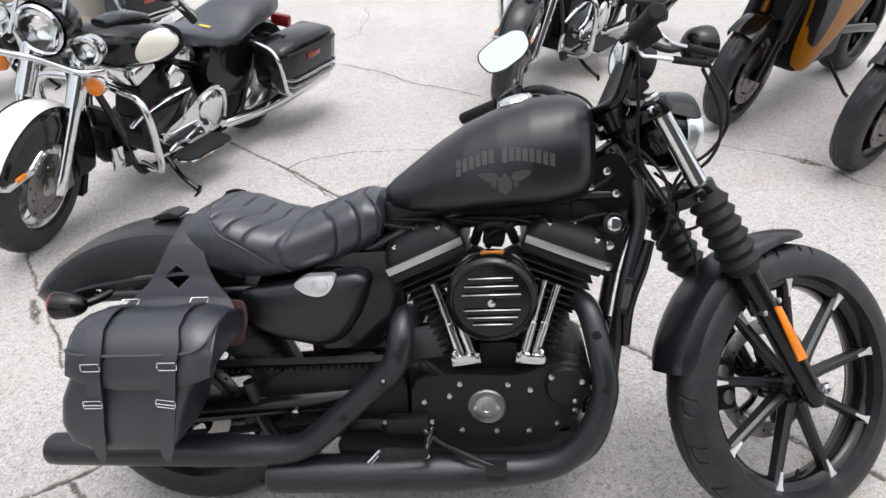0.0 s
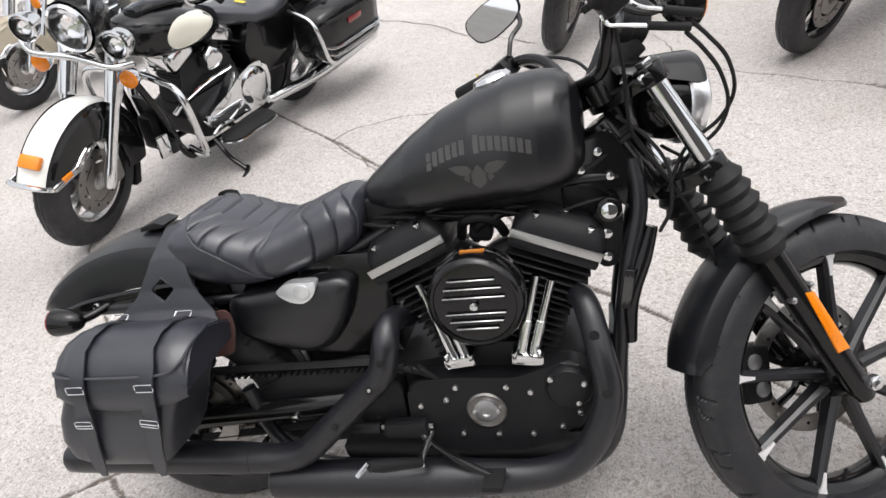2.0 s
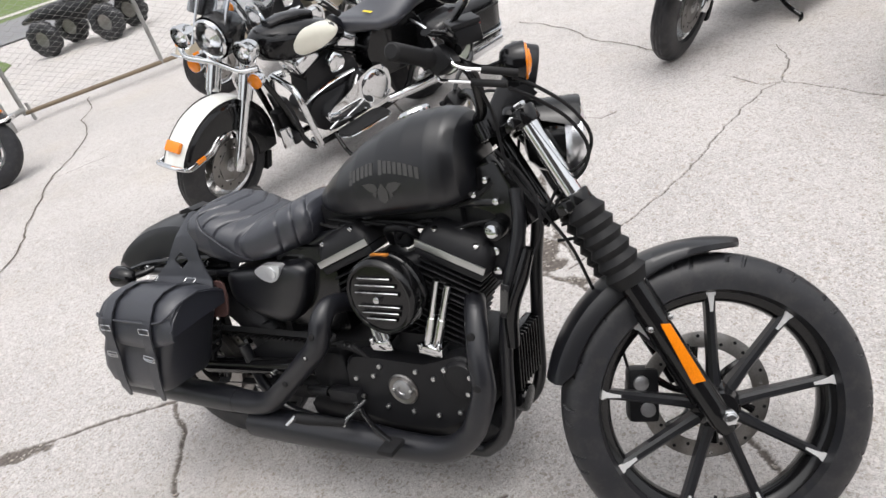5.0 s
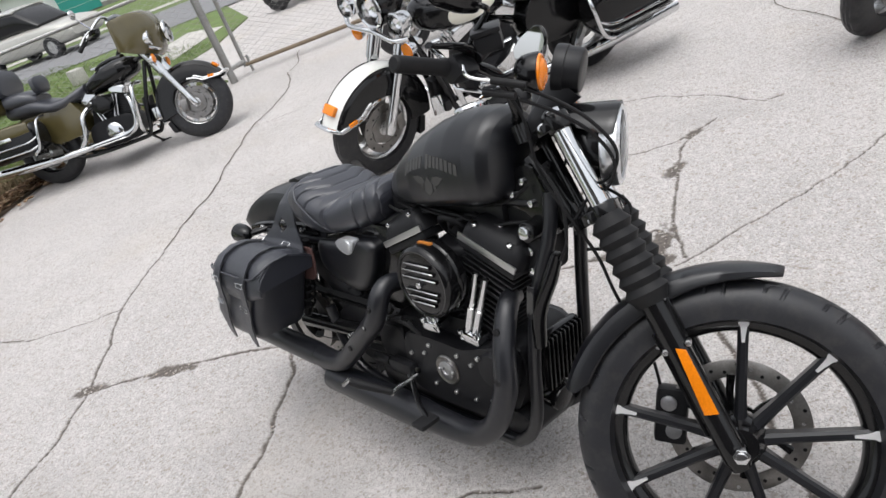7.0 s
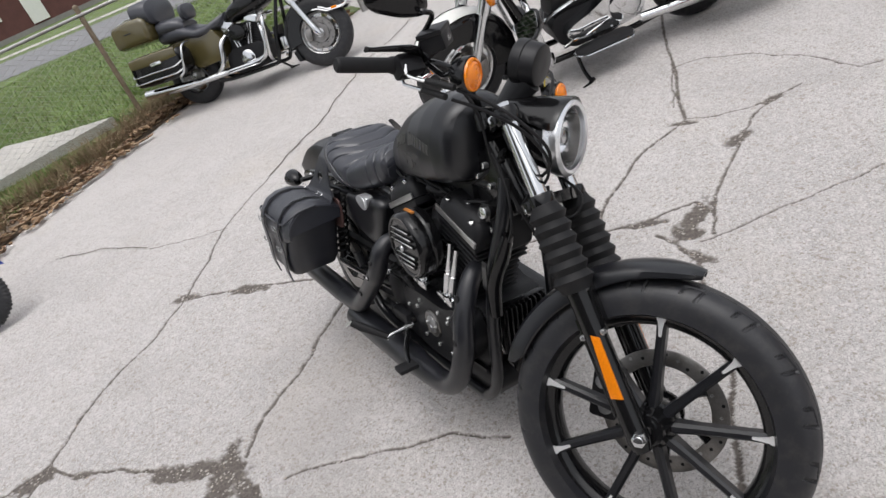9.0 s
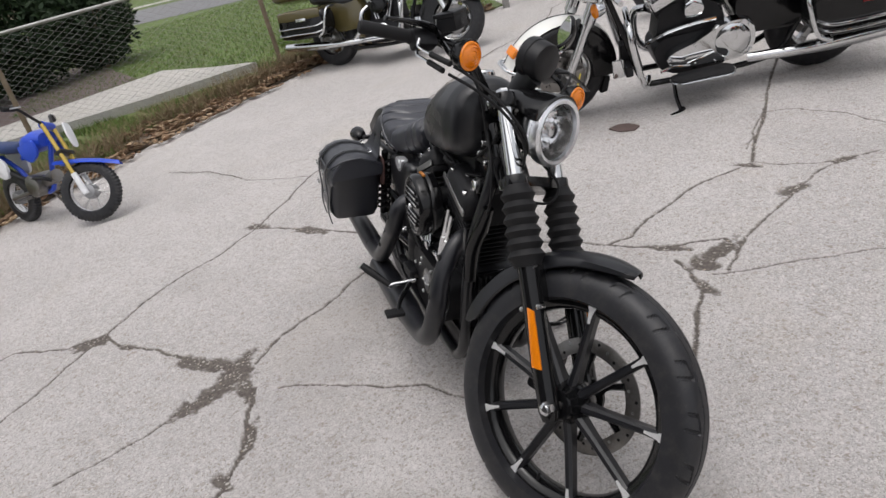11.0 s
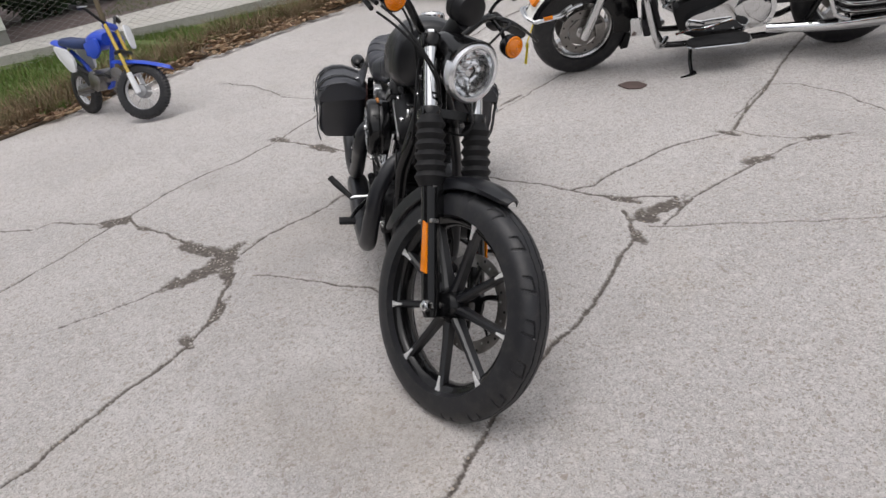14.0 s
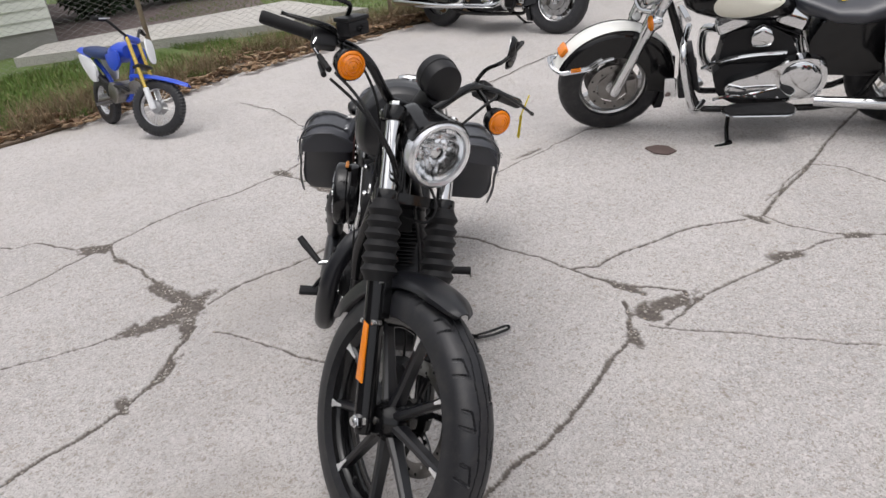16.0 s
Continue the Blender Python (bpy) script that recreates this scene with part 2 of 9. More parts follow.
def fork_frame(foot, rake, steer):
    """Frame of a steered fork: x ahead, y left, z up along the steering axis, from where that axis meets the ground."""
    r, d = radians(rake), radians(steer)
    a, f, l = Vector((-math.sin(r), 0, math.cos(r))), Vector((math.cos(r), 0, math.sin(r))), Vector((0, 1, 0))
    f2, l2 = f * math.cos(d) + l * math.sin(d), l * math.cos(d) - f * math.sin(d)
    m = Matrix((f2, l2, a)).transposed().to_4x4()
    m.translation = (foot, 0, 0)
    return m


def tyre(bm, m, R, w, rim, seg=120, tread=True, depth=0.004, knob=False, n=26, slot=0.10):
    """A tyre with a rounded crown, side walls and cut grooves; m's z axis is the axle."""
    prof = []
    for j in range(n + 1):
        a = math.pi * (j / n) * 1.12 - math.pi * 0.06
        s, c = math.sin(a), math.cos(a)
        h = R - rim
        prof.append((rim + h * max(s, -0.05) ** 0.62 if s > 0 else rim - 0.004, 0.5 * w * math.copysign(abs(c) ** 0.85, c)))
    inner = [(rim - 0.012, -0.34 * w), (rim - 0.012, 0.34 * w)]
    loopp = prof + inner
    rings = []
    for i in range(seg):
        th = 2 * math.pi * i / seg
        ring = []
        for r, h in loopp:
            v = h / (0.5 * w)
            cut = 0.0
            if tread and r > R - 0.55 * (R - rim):
                av = abs(v)
                if knob:
                    cut = depth if (th * 26 / math.pi) % 1.0 < 0.35 or 0.30 < av < 0.42 else 0.0
                else:
                    # each pitch: a long slanted sipe, a short bend along the crown and a second sipe
                    u = ((th * 9 / math.pi) + (0.5 if v < 0 else 0.0)) % 1.0
                    lane = 0.17 + 0.035 * abs(4 * u - 2)
                    bend = 0.40 + 0.30 * (u - 0.16)
                    cut = depth * (abs(av - lane) < 0.5 * slot)
                    cut = max(cut, depth * (abs(u - 0.16 - 0.20 * (av - 0.40)) < 0.75 * slot and 0.40 < av < 0.90))
                    cut = max(cut, depth * (abs(av - bend) < 0.8 * slot and 0.16 < u < 0.50))
                    cut = max(cut, depth * (abs(u - 0.50 - 0.20 * (av - 0.50)) < 0.75 * slot and 0.48 < av < 0.82))
            ring.append(m @ Vector(((r - cut) * math.cos(th), (r - cut) * math.sin(th), h)))
        rings.append(ring)
    rings.append(rings[0])
    vs = loft(bm, rings, cap=False)
    bmesh.ops.remove_doubles(bm, verts=vs[0] + vs[-1], dist=1e-6)
    return bm


def arc_shell(bm, m, a0, a1, n, section, thick):
    """A curved mudguard: section gives (radius, side) points at each angle; the sheet has thickness."""
    outer, inner = [], []
    for i in range(n + 1):
        t = i / n
        th = radians(a0 + (a1 - a0) * t)
        sec = section(t)
        outer.append([m @ Vector((r * math.cos(th), r * math.sin(th), s)) for r, s in sec])
        inner.append([m @ Vector(((r - thick) * math.cos(th), (r - thick) * math.sin(th), s * (1 - thick / max(abs(sec[0][1]), 0.01)))) for r, s in sec])
    rings = [o + i[::-1] for o, i in zip(outer, inner)]
    loft(bm, rings, cap=True)
    return bm

# ---- ground: one sheet of old concrete with real cracks ----
def noise2(x, y, seed, octaves=4):
    """Smooth value noise on arrays."""
    out, amp, tot = 0.0, 1.0, 0.0
    for o in range(octaves):
        r = np.random.RandomState(seed + o)
        g = r.rand(64, 64)
        xi, yi = np.floor(x).astype(int), np.floor(y).astype(int)
        fx, fy = x - xi, y - yi
        fx, fy = fx * fx * (3 - 2 * fx), fy * fy * (3 - 2 * fy)
        a, b_ = g[xi % 64, yi % 64], g[(xi + 1) % 64, yi % 64]
        c, d = g[xi % 64, (yi + 1) % 64], g[(xi + 1) % 64, (yi + 1) % 64]
        out = out + amp * ((a * (1 - fx) + b_ * fx) * (1 - fy) + (c * (1 - fx) + d * fx) * fy)
        tot += amp
        x, y, amp = x * 2.03, y * 2.03, amp * 0.5
    return out / tot


CRACKS_SOUTH = [
    (5, [(-0.9, -2.5), (-0.66, -2.06), (-0.70, -1.96), (-0.54, -1.68), (-0.55, -1.49)]),
    (6, [(-0.55, -1.49), (-0.86, -1.23), (-1.02, -0.97), (-1.28, -0.69)]),
    (5, [(-1.28, -0.69), (-1.89, -0.27), (-2.45, 0.38), (-3.15, 1.16), (-3.45, 1.50), (-5.03, 3.13), (-5.84, 3.89)]),
    (5, [(-0.55, -1.49), (-0.35, -1.66), (-0.12, -1.83), (0.20, -2.08)]),
    (5, [(-0.55, -1.49), (-0.33, -1.38), (-0.05, -1.12), (0.17, -0.95)]),
    (6, [(0.22, -0.82), (0.08, -0.70), (-0.02, -0.50), (-0.28, -0.17), (-0.44, -0.06)]),
    (3.5, [(0.31, -0.97), (0.37, -1.15), (0.47, -1.37), (0.51, -1.56)]),
    (7, [(0.39, -0.84), (0.47, -0.85), (0.68, -0.89), (0.94, -1.02), (1.20, -1.28), (1.5, -1.55)]),
    (2.5, [(0.45, -0.75), (0.60, -0.52), (0.78, -0.25), (0.94, -0.15)]),
    (6, [(-1.26, -0.69), (-1.0, -0.46), (-0.87, -0.33), (-0.64, -0.16), (-0.46, -0.05), (-0.2, 0.12), (-0.05, 0.37)]),
    (3, [(-3.14, -1.27), (-2.38, -0.74), (-1.87, -0.26)]),
    (3, [(-3.81, 1.74), (-3.50, 2.19)]),
]
CRACKS_NORTH = [
    (4, [(-0.05, 0.37), (0.11, 0.50), (0.20, 0.61), (0.34, 0.71)]),
    (5.5, [(0.34, 0.71), (0.35, 0.82), (0.24, 1.01), (0.14, 1.26), (0.11, 1.62)]),
    (6, [(0.10, 1.64), (-0.40, 2.14), (-1.12, 2.85), (-1.7, 3.4)], 0.035),
    (3.5, [(-0.38, 2.12), (-0.27, 2.25), (-0.03, 2.325), (0.25, 2.33), (0.42, 2.29), (0.585, 2.25), (0.64, 2.315)]),
    (3.5, [(0.10, 1.64), (0.235, 1.70), (0.335, 1.81), (0.38, 1.92), (0.42, 2.07)]),
    (5, [(0.34, 0.71), (0.51, 0.86), (0.62, 1.08), (0.72, 1.05)]),
    (4, [(0.39, 1.93), (0.39, 1.76), (0.45, 1.60), (0.53, 1.44), (0.61, 1.26), (0.70, 1.10), (0.82, 0.94)]),
    (6.5, [(0.64, 0.84), (0.80, 0.81), (0.86, 0.81), (1.09, 0.60), (1.34, 0.36), (1.53, 0.14), (1.75, -0.05), (2.1, -0.35)]),
    (2, [(0.81, 0.88), (0.93, 1.18), (0.99, 1.31), (1.05, 1.42), (1.11, 1.60), (1.13, 1.69)]),
    (1.8, [(1.13, 1.69), (1.20, 1.96), (1.27, 2.23), (1.35, 2.45), (1.44, 2.54), (1.45, 2.77), (1.37, 3.07)]),
    (3, [(-0.75, 0.45), (-0.95, 0.72), (-1.16, 0.98), (-1.38, 1.30)]),
    (3, [(-0.64, 4.28), (-0.27, 4.03), (0.22, 3.54), (0.67, 3.20)]),
    (2.6, [(1.18, 2.67), (1.32, 2.53), (1.44, 2.53), (1.675, 2.40), (1.86, 2.27), (1.98, 2.19), (2.09, 2.12), (2.20, 2.04), (2.29, 1.96), (2.375, 1.87), (2.44, 1.69), (2.66, 1.50)]),
    (2, [(-0.43, 2.15), (-0.24, 1.94), (-0.04, 1.72)]),
    (2, [(-0.73, 4.85), (-0.46, 5.21), (-0.64, 6.53)]),
]
# crumbled places: x, y, half-length, half-width, turn
CRUMBLE = [(0.08, -1.02, 0.22, 0.045, 47), (0.32, -1.00, 0.18, 0.06, -68), (0.24, -0.90, 0.10, 0.07, 30), (0.37, -0.87, 0.09, 0.035, 0), (-0.50, -1.55, 0.11, 0.055, 80), (-0.33, -1.38, 0.07, 0.025, 50), (0.68, -0.88, 0.10, 0.03, -20), (0.18, -0.90, 0.11, 0.05, -50), (-0.95, -0.42, 0.15, 0.04, 35), (-1.28, -0.69, 0.10, 0.035, 40),
           (0.69, 1.00, 0.14, 0.042, 105), (0.72, 0.90, 0.07, 0.05, 20), (0.54, 0.88, 0.09, 0.025, 40), (0.46, 1.54, 0.04, 0.08, 0), (0.86, 0.81, 0.07, 0.025, 0), (0.85, -0.98, 0.09, 0.025, 25), (0.12, 1.60, 0.08, 0.025, 30), (2.30, 1.95, 0.10, 0.030, -45), (0.38, 1.90, 0.03, 0.06, -20), (-1.06, 0.80, 0.10, 0.02, -55)]
FX, FY = (-2.3, 2.7), (-2.3, 2.9)
STEP = 0.0085
span = lambda lo, hi: np.concatenate([lo - np.array([300, 120, 60, 30, 18, 12, 9, 7, 5.5, 4.4, 3.6, 3.0, 2.4, 2.0, 1.6, 1.3, 1.0, 0.8, 0.6, 0.45, 0.3, 0.2, 0.1, 0.04]), np.arange(lo, hi, STEP), hi + np.array([0.04, 0.1, 0.2, 0.3, 0.45, 0.6, 0.8, 1.0, 1.3, 1.6, 2.0, 2.4, 3.0, 3.6, 4.4, 5.5, 7, 9, 12, 18, 30, 60, 120, 300])])
GX, GY = span(*FX), span(*FY)
XX, YY = np.meshgrid(GX, GY, indexing="ij")


def jag(line, rng, amp):
    """A broken line with crooked steps."""
    pts = [np.array(q, float) for q in line]
    while max(np.linalg.norm(b_ - a) for a, b_ in zip(pts, pts[1:])) > 0.022:
        out = [pts[0]]
        for a, b_ in zip(pts, pts[1:]):
            d = b_ - a
            n = np.linalg.norm(d)
            if n > 0.022:
                out.append((a + b_) / 2 + np.array([-d[1], d[0]]) * (rng.rand() - 0.5) * amp)
            out.append(b_)
        pts = out
    return pts


dist = np.full(XX.shape, 9.0)
crng = np.random.RandomState(11)
far_cracks = []
for half, line, *amp in CRACKS_SOUTH + CRACKS_NORTH:
    pts = jag(line, crng, amp[0] if amp else 0.13)
    far_cracks.append((half, pts))
    w = half * 0.001
    for a, b_ in zip(pts, pts[1:]):
        m = 0.05
        i0, i1 = np.searchsorted(GX, [min(a[0], b_[0]) - m, max(a[0], b_[0]) + m])
        j0, j1 = np.searchsorted(GY, [min(a[1], b_[1]) - m, max(a[1], b_[1]) + m])
        if i1 <= i0 or j1 <= j0:
            continue
        px, py = XX[i0:i1, j0:j1], YY[i0:i1, j0:j1]
        d = b_ - a
        t = np.clip(((px - a[0]) * d[0] + (py - a[1]) * d[1]) / max(d @ d, 1e-9), 0, 1)
        ww = w * (0.35 + 0.95 * crng.rand())
        dd = np.hypot(px - a[0] - t * d[0], py - a[1] - t * d[1]) - ww
        dist[i0:i1, j0:j1] = np.minimum(dist[i0:i1, j0:j1], dd)
wob = noise2(XX * 26, YY * 26, 3, 3)
wob2 = noise2(XX * 75, YY * 75, 9, 2)
crack = np.clip(1 - dist / 0.005, 0, 1) * np.clip(0.55 + 1.1 * wob2, 0, 1)
for cx, cy, rx, ry, turn in CRUMBLE:
    c, s = math.cos(radians(turn)), math.sin(radians(turn))
    u, v = ((XX - cx) * c + (YY - cy) * s) / rx, (-(XX - cx) * s + (YY - cy) * c) / ry
    crack = np.maximum(crack, np.clip((1.25 - np.hypot(u, v) - 0.9 * (wob - 0.35) - 0.6 * (wob2 - 0.5)) * 2.6, 0, 1) * 0.8)
inside = ((XX > FX[0]) & (XX < FX[1]) & (YY > FY[0]) & (YY < FY[1]))
crack *= inside
grain = noise2(XX * 60, YY * 60, 20, 2) - 0.5
zz = -0.009 * crack * (0.6 + 0.8 * wob) + 0.0022 * grain * inside + 0.006 * (noise2(XX * 1.7, YY * 1.7, 40, 2) - 0.5) * inside
nx, ny = XX.shape
idx = np.arange(nx * ny).reshape(nx, ny)
quads = np.stack([idx[:-1, :-1], idx[1:, :-1], idx[1:, 1:], idx[:-1, 1:]], -1).reshape(-1, 4)
gme = bpy.data.meshes.new("ground")
gme.vertices.add(nx * ny)
gme.vertices.foreach_set("co", np.stack([XX, YY, zz], -1).astype(np.float32).ravel())
gme.loops.add(quads.size)
gme.loops.foreach_set("vertex_index", quads.astype(np.int32).ravel())
gme.polygons.add(len(quads))
gme.polygons.foreach_set("loop_start", np.arange(0, quads.size, 4, dtype=np.int32))
gme.update(calc_edges=True)
att = gme.attributes.new("crack", "FLOAT", "POINT")
att.data.foreach_set("value", crack.astype(np.float32).ravel())
rim_att = gme.attributes.new("broken_rim", "FLOAT", "POINT")
rim_att.data.foreach_set("value", (np.clip(1 - dist / 0.022, 0, 1) * np.clip(3.0 * (noise2(XX * 34, YY * 34, 77, 2) - 0.42), 0, 1) * inside).astype(np.float32).ravel())
# old stains and further darker blotches: x, y, radius along, radius across, turn, strength
# the blotch at (0.40, -0.62) darkens the ground below the bike's right side
DARK_BLOTCHES = [(1.42, -0.52, 0.55, 0.30, 40, 0.9), (0.95, -0.72, 0.40, 0.22, 10, 0.5), (0.40, -0.62, 0.50, 0.28, 0, 0.8), (-0.05, -0.45, 0.45, 0.25, 20, 0.5), (1.55, 0.30, 0.35, 0.10, -45, 0.5), (-0.75, -1.05, 0.50, 0.22, 40, 0.5), (0.30, 2.05, 0.38, 0.20, 10, 0.55), (-1.9, 0.9, 0.6, 0.3, 30, 0.4)]
dark_blotch = np.zeros(XX.shape)
blot = noise2(XX * 5.5, YY * 5.5, 55, 4)
for cx, cy, rx, ry, turn, amt in DARK_BLOTCHES:
    c, s_ = math.cos(radians(turn)), math.sin(radians(turn))
    u, v = ((XX - cx) * c + (YY - cy) * s_) / rx, (-(XX - cx) * s_ + (YY - cy) * c) / ry
    dark_blotch = np.maximum(dark_blotch, amt * np.clip(1.25 - np.hypot(u, v) - 1.6 * (blot - 0.42), 0, 1))
gme.attributes.new("dark_blotch", "FLOAT", "POINT").data.foreach_set("value", (dark_blotch * inside).astype(np.float32).ravel())
gme.shade_smooth()


def concrete(name, base, worn=True):
    """Old broom-worn concrete: aggregate specks, blotches, rust spots and grit in the cracks."""
    m = bpy.data.materials.new(name)
    m.use_nodes = True
    n, k = m.node_tree.nodes, m.node_tree.links
    bs = n["Principled BSDF"]
    tc = n.new("ShaderNodeTexCoord")

    def nz(scale, detail=4.0, rough=0.55):
        q = n.new("ShaderNodeTexNoise")
        q.inputs["Scale"].default_value, q.inputs["Detail"].default_value, q.inputs["Roughness"].default_value = scale, detail, rough
        k.new(tc.outputs["Object"], q.inputs["Vector"])
        return q.outputs["Fac"]

    def ramp(src, a, b_, lo, hi):
        q = n.new("ShaderNodeMapRange")
        for key, val in (("From Min", a), ("From Max", b_), ("To Min", lo), ("To Max", hi)):
            q.inputs[key].default_value = val
        k.new(src, q.inputs["Value"])
        return q.outputs[0]

    def mixc(fac, a, b_):
        q = n.new("ShaderNodeMix")
        q.data_type = "RGBA"
        k.new(fac, q.inputs["Factor"])
        for key, val in (("A", a), ("B", b_)):
            if isinstance(val, tuple):
                q.inputs[key].default_value = (*val, 1)
            else:
                k.new(val, q.inputs[key])
        return q.outputs["Result"]

    def cells(scale, rnd=1.0):
        v, q = n.new("ShaderNodeTexVoronoi"), n.new("ShaderNodeSeparateColor")
        v.inputs["Scale"].default_value, v.inputs["Randomness"].default_value = scale, rnd
        k.new(tc.outputs["Object"], v.inputs["Vector"])
        k.new(v.outputs["Color"], q.inputs[0])
        return q.outputs, v.outputs["Distance"]

    big, _ = cells(62)
    mid, mdist = cells(140)
    tiny, _ = cells(330)
    lo, hi = tuple(c * 0.52 for c in base), tuple(min(c * 1.30, 0.9) for c in base)
    col = mixc(ramp(nz(1.1, 6), 0.35, 0.65, 0, 1), tuple(c * 0.86 for c in base), tuple(c * 1.08 for c in base))
    col = mixc(ramp(nz(6.0, 6, 0.7), 0.42, 0.68, 0, 0.30), col, (base[0] * 0.80, base[1] * 0.76, base[2] * 0.70))
    col = mixc(ramp(tiny[0], 0.64, 0.96, 0, 0.74), col, lo)
    col = mixc(ramp(tiny[1], 0.64, 0.96, 0, 0.78), col, hi)
    col = mixc(ramp(tiny[2], 0.90, 0.97, 0, 0.50), col, tuple(c * 0.34 for c in base))
    col = mixc(ramp(mid[0], 0.80, 0.97, 0, 0.74), col, (base[0] * 0.55, base[1] * 0.50, base[2] * 0.44))
    col = mixc(ramp(mid[1], 0.78, 0.97, 0, 0.66), col, hi)
    col = mixc(ramp(big[0], 0.965, 0.99, 0, 0.32), col, (base[0] * 0.50, base[1] * 0.42, base[2] * 0.34))
    col = mixc(ramp(big[1], 0.94, 0.98, 0, 0.32), col, hi)
    col = mixc(ramp(big[2], 0.96, 0.985, 0, 0.30), col, (0.24, 0.18, 0.13))
    col = mixc(ramp(nz(9, 7, 0.7), 0.58, 0.8, 0, 0.30), col, tuple(c * 0.62 for c in base))
    col = mixc(ramp(nz(2.3, 8, 0.75), 0.68, 0.80, 0, 0.40), col, (0.27, 0.20, 0.12))
    col = mixc(ramp(nz(0.55, 3), 0.56, 0.74, 0, 0.34), col, tuple(c * 0.64 for c in base))
    col = mixc(ramp(nz(0.9, 5, 0.6), 0.55, 0.75, 0, 0.30), col, (base[0] * 0.92, base[1] * 0.84, base[2] * 0.68))
    col = mixc(ramp(nz(3.7, 8, 0.7), 0.60, 0.74, 0, 0.32), col, tuple(c * 0.60 for c in base))
    col = mixc(ramp(nz(16, 8, 0.8), 0.60, 0.70, 0, 0.34), col, tuple(c * 0.66 for c in base))
    col = mixc(ramp(nz(5.2, 8, 0.75), 0.56, 0.70, 0, 0.40), col, tuple(min(c * 1.16, 0.9) for c in base))
    hgt = nz(170, 5, 0.75)
    if worn:
        old = n.new("ShaderNodeAttribute")
        old.attribute_name = "dark_blotch"
        col = mixc(ramp(old.outputs["Fac"], 0.0, 1.0, 0, 0.34), col, (base[0] * 0.52, base[1] * 0.51, base[2] * 0.50))
        rim = n.new("ShaderNodeAttribute")
        rim.attribute_name = "broken_rim"
        col = mixc(ramp(rim.outputs["Fac"], 0.0, 1.0, 0, 0.55), col, hi)
        at = n.new("ShaderNodeAttribute")
        at.attribute_name = "crack"
        grit = mixc(ramp(nz(75, 5, 0.7), 0.35, 0.68, 0, 1), (0.085, 0.073, 0.065), (0.185, 0.163, 0.146))
        moss = mixc(ramp(nz(5, 4), 0.62, 0.75, 0, 0.3), grit, (0.075, 0.080, 0.030))
        col = mixc(ramp(at.outputs["Fac"], 0.15, 0.75, 0, 1), col, moss)
    k.new(col, bs.inputs["Base Color"])
    bs.inputs["Roughness"].default_value = 0.86
    bs.inputs["Specular IOR Level"].default_value = 0.25
    bp = n.new("ShaderNodeBump")
    bp.inputs["Strength"].default_value, bp.inputs["Distance"].default_value = 0.85, 0.005
    k.new(hgt, bp.inputs["Height"])
    k.new(bp.outputs[0], bs.inputs["Normal"])
    return m


CONC = concrete("old_concrete", (0.484, 0.463, 0.450))
CONC2 = concrete("walkway_concrete", (0.50, 0.485, 0.455), False)
gme.materials.append(CONC)
ground = tagged(new("ground", gme), "pale weathered concrete yard with grit-filled cracks", "ground", kind="structure")

# hair cracks and joints beyond the finely cut stretch lie as grit lines on the sheet
GRIT = pbr("crack_grit", (0.11, 0.095, 0.075), 0.95, var=0.4, scale=20, fine=200, bump=0.1)
b = bmn()
for half, pts in far_cracks:
    keep = [p for p in pts if not (FX[0] < p[0] < FX[1] and FY[0] < p[1] < FY[1])]
    if len(keep) > 3:
        vs = []
        for i, p in enumerate(keep):
            q = keep[min(i + 1, len(keep) - 1)] - keep[max(i - 1, 0)]
            nrm = np.array([-q[1], q[0]]) / max(np.linalg.norm(q), 1e-6)
            w = half * 0.001 * (0.6 + 1.2 * crng.rand())
            vs.append((b.verts.new((*(p + nrm * w), 0.004)), b.verts.new((*(p - nrm * w), 0.004))))
        for p, q in zip(vs, vs[1:]):
            if (p[0].co - q[0].co).length < 0.1:
                b.faces.new((p[0], p[1], q[1], q[0]))
tagged(part("crack_grit", b, GRIT, None), "dark grit filling thin concrete cracks", "crack", kind="stuff")

# ---- lawn, leaf litter, walkway, road ----
LAWN = pbr("lawn_soil", (0.105, 0.155, 0.042), 0.95, var=0.45, scale=1.2, fine=60, bump=0.3, dirt=(0.11, 0.085, 0.05), dirt_amt=0.5)
MULCH = pbr("brown_leaf_mulch", (0.165, 0.125, 0.09), 0.95, var=0.5, scale=6, fine=80, bump=0.4)
BARE = pbr("purplish_bare_soil", (0.125, 0.095, 0.090), 0.95, var=0.35, scale=2, fine=40, bump=0.3)
ASPH = pbr("asphalt_road", (0.19, 0.19, 0.195), 0.9, var=0.12, scale=0.6, fine=30, bump=0.1)


def sheet(name, outline, z, mat, label, cat, thick=0.0):
    b = bmn()
    top = [b.verts.new((x, y, z)) for x, y in outline]
    b.faces.new(top)
    if thick:
        low = [b.verts.new((x, y, z - thick)) for x, y in outline]
        for i in range(len(top)):
            b.faces.new((top[i], low[i], low[(i + 1) % len(top)], top[(i + 1) % len(top)]))
    return tagged(part(name, b, mat, None, flat=True), label, cat, kind="structure")


EDGE = [(-1.2, -5.6), (-2.2, -3.8), (-2.79, -2.96), (-3.10, -2.64), (-3.55, -2.25), (-3.97, -1.88), (-4.6, -1.30), (-4.95, -0.88), (-5.35, -0.28), (-5.80, 0.30), (-6.02, 0.60), (-6.15, 1.4), (-6.10, 2.8)]
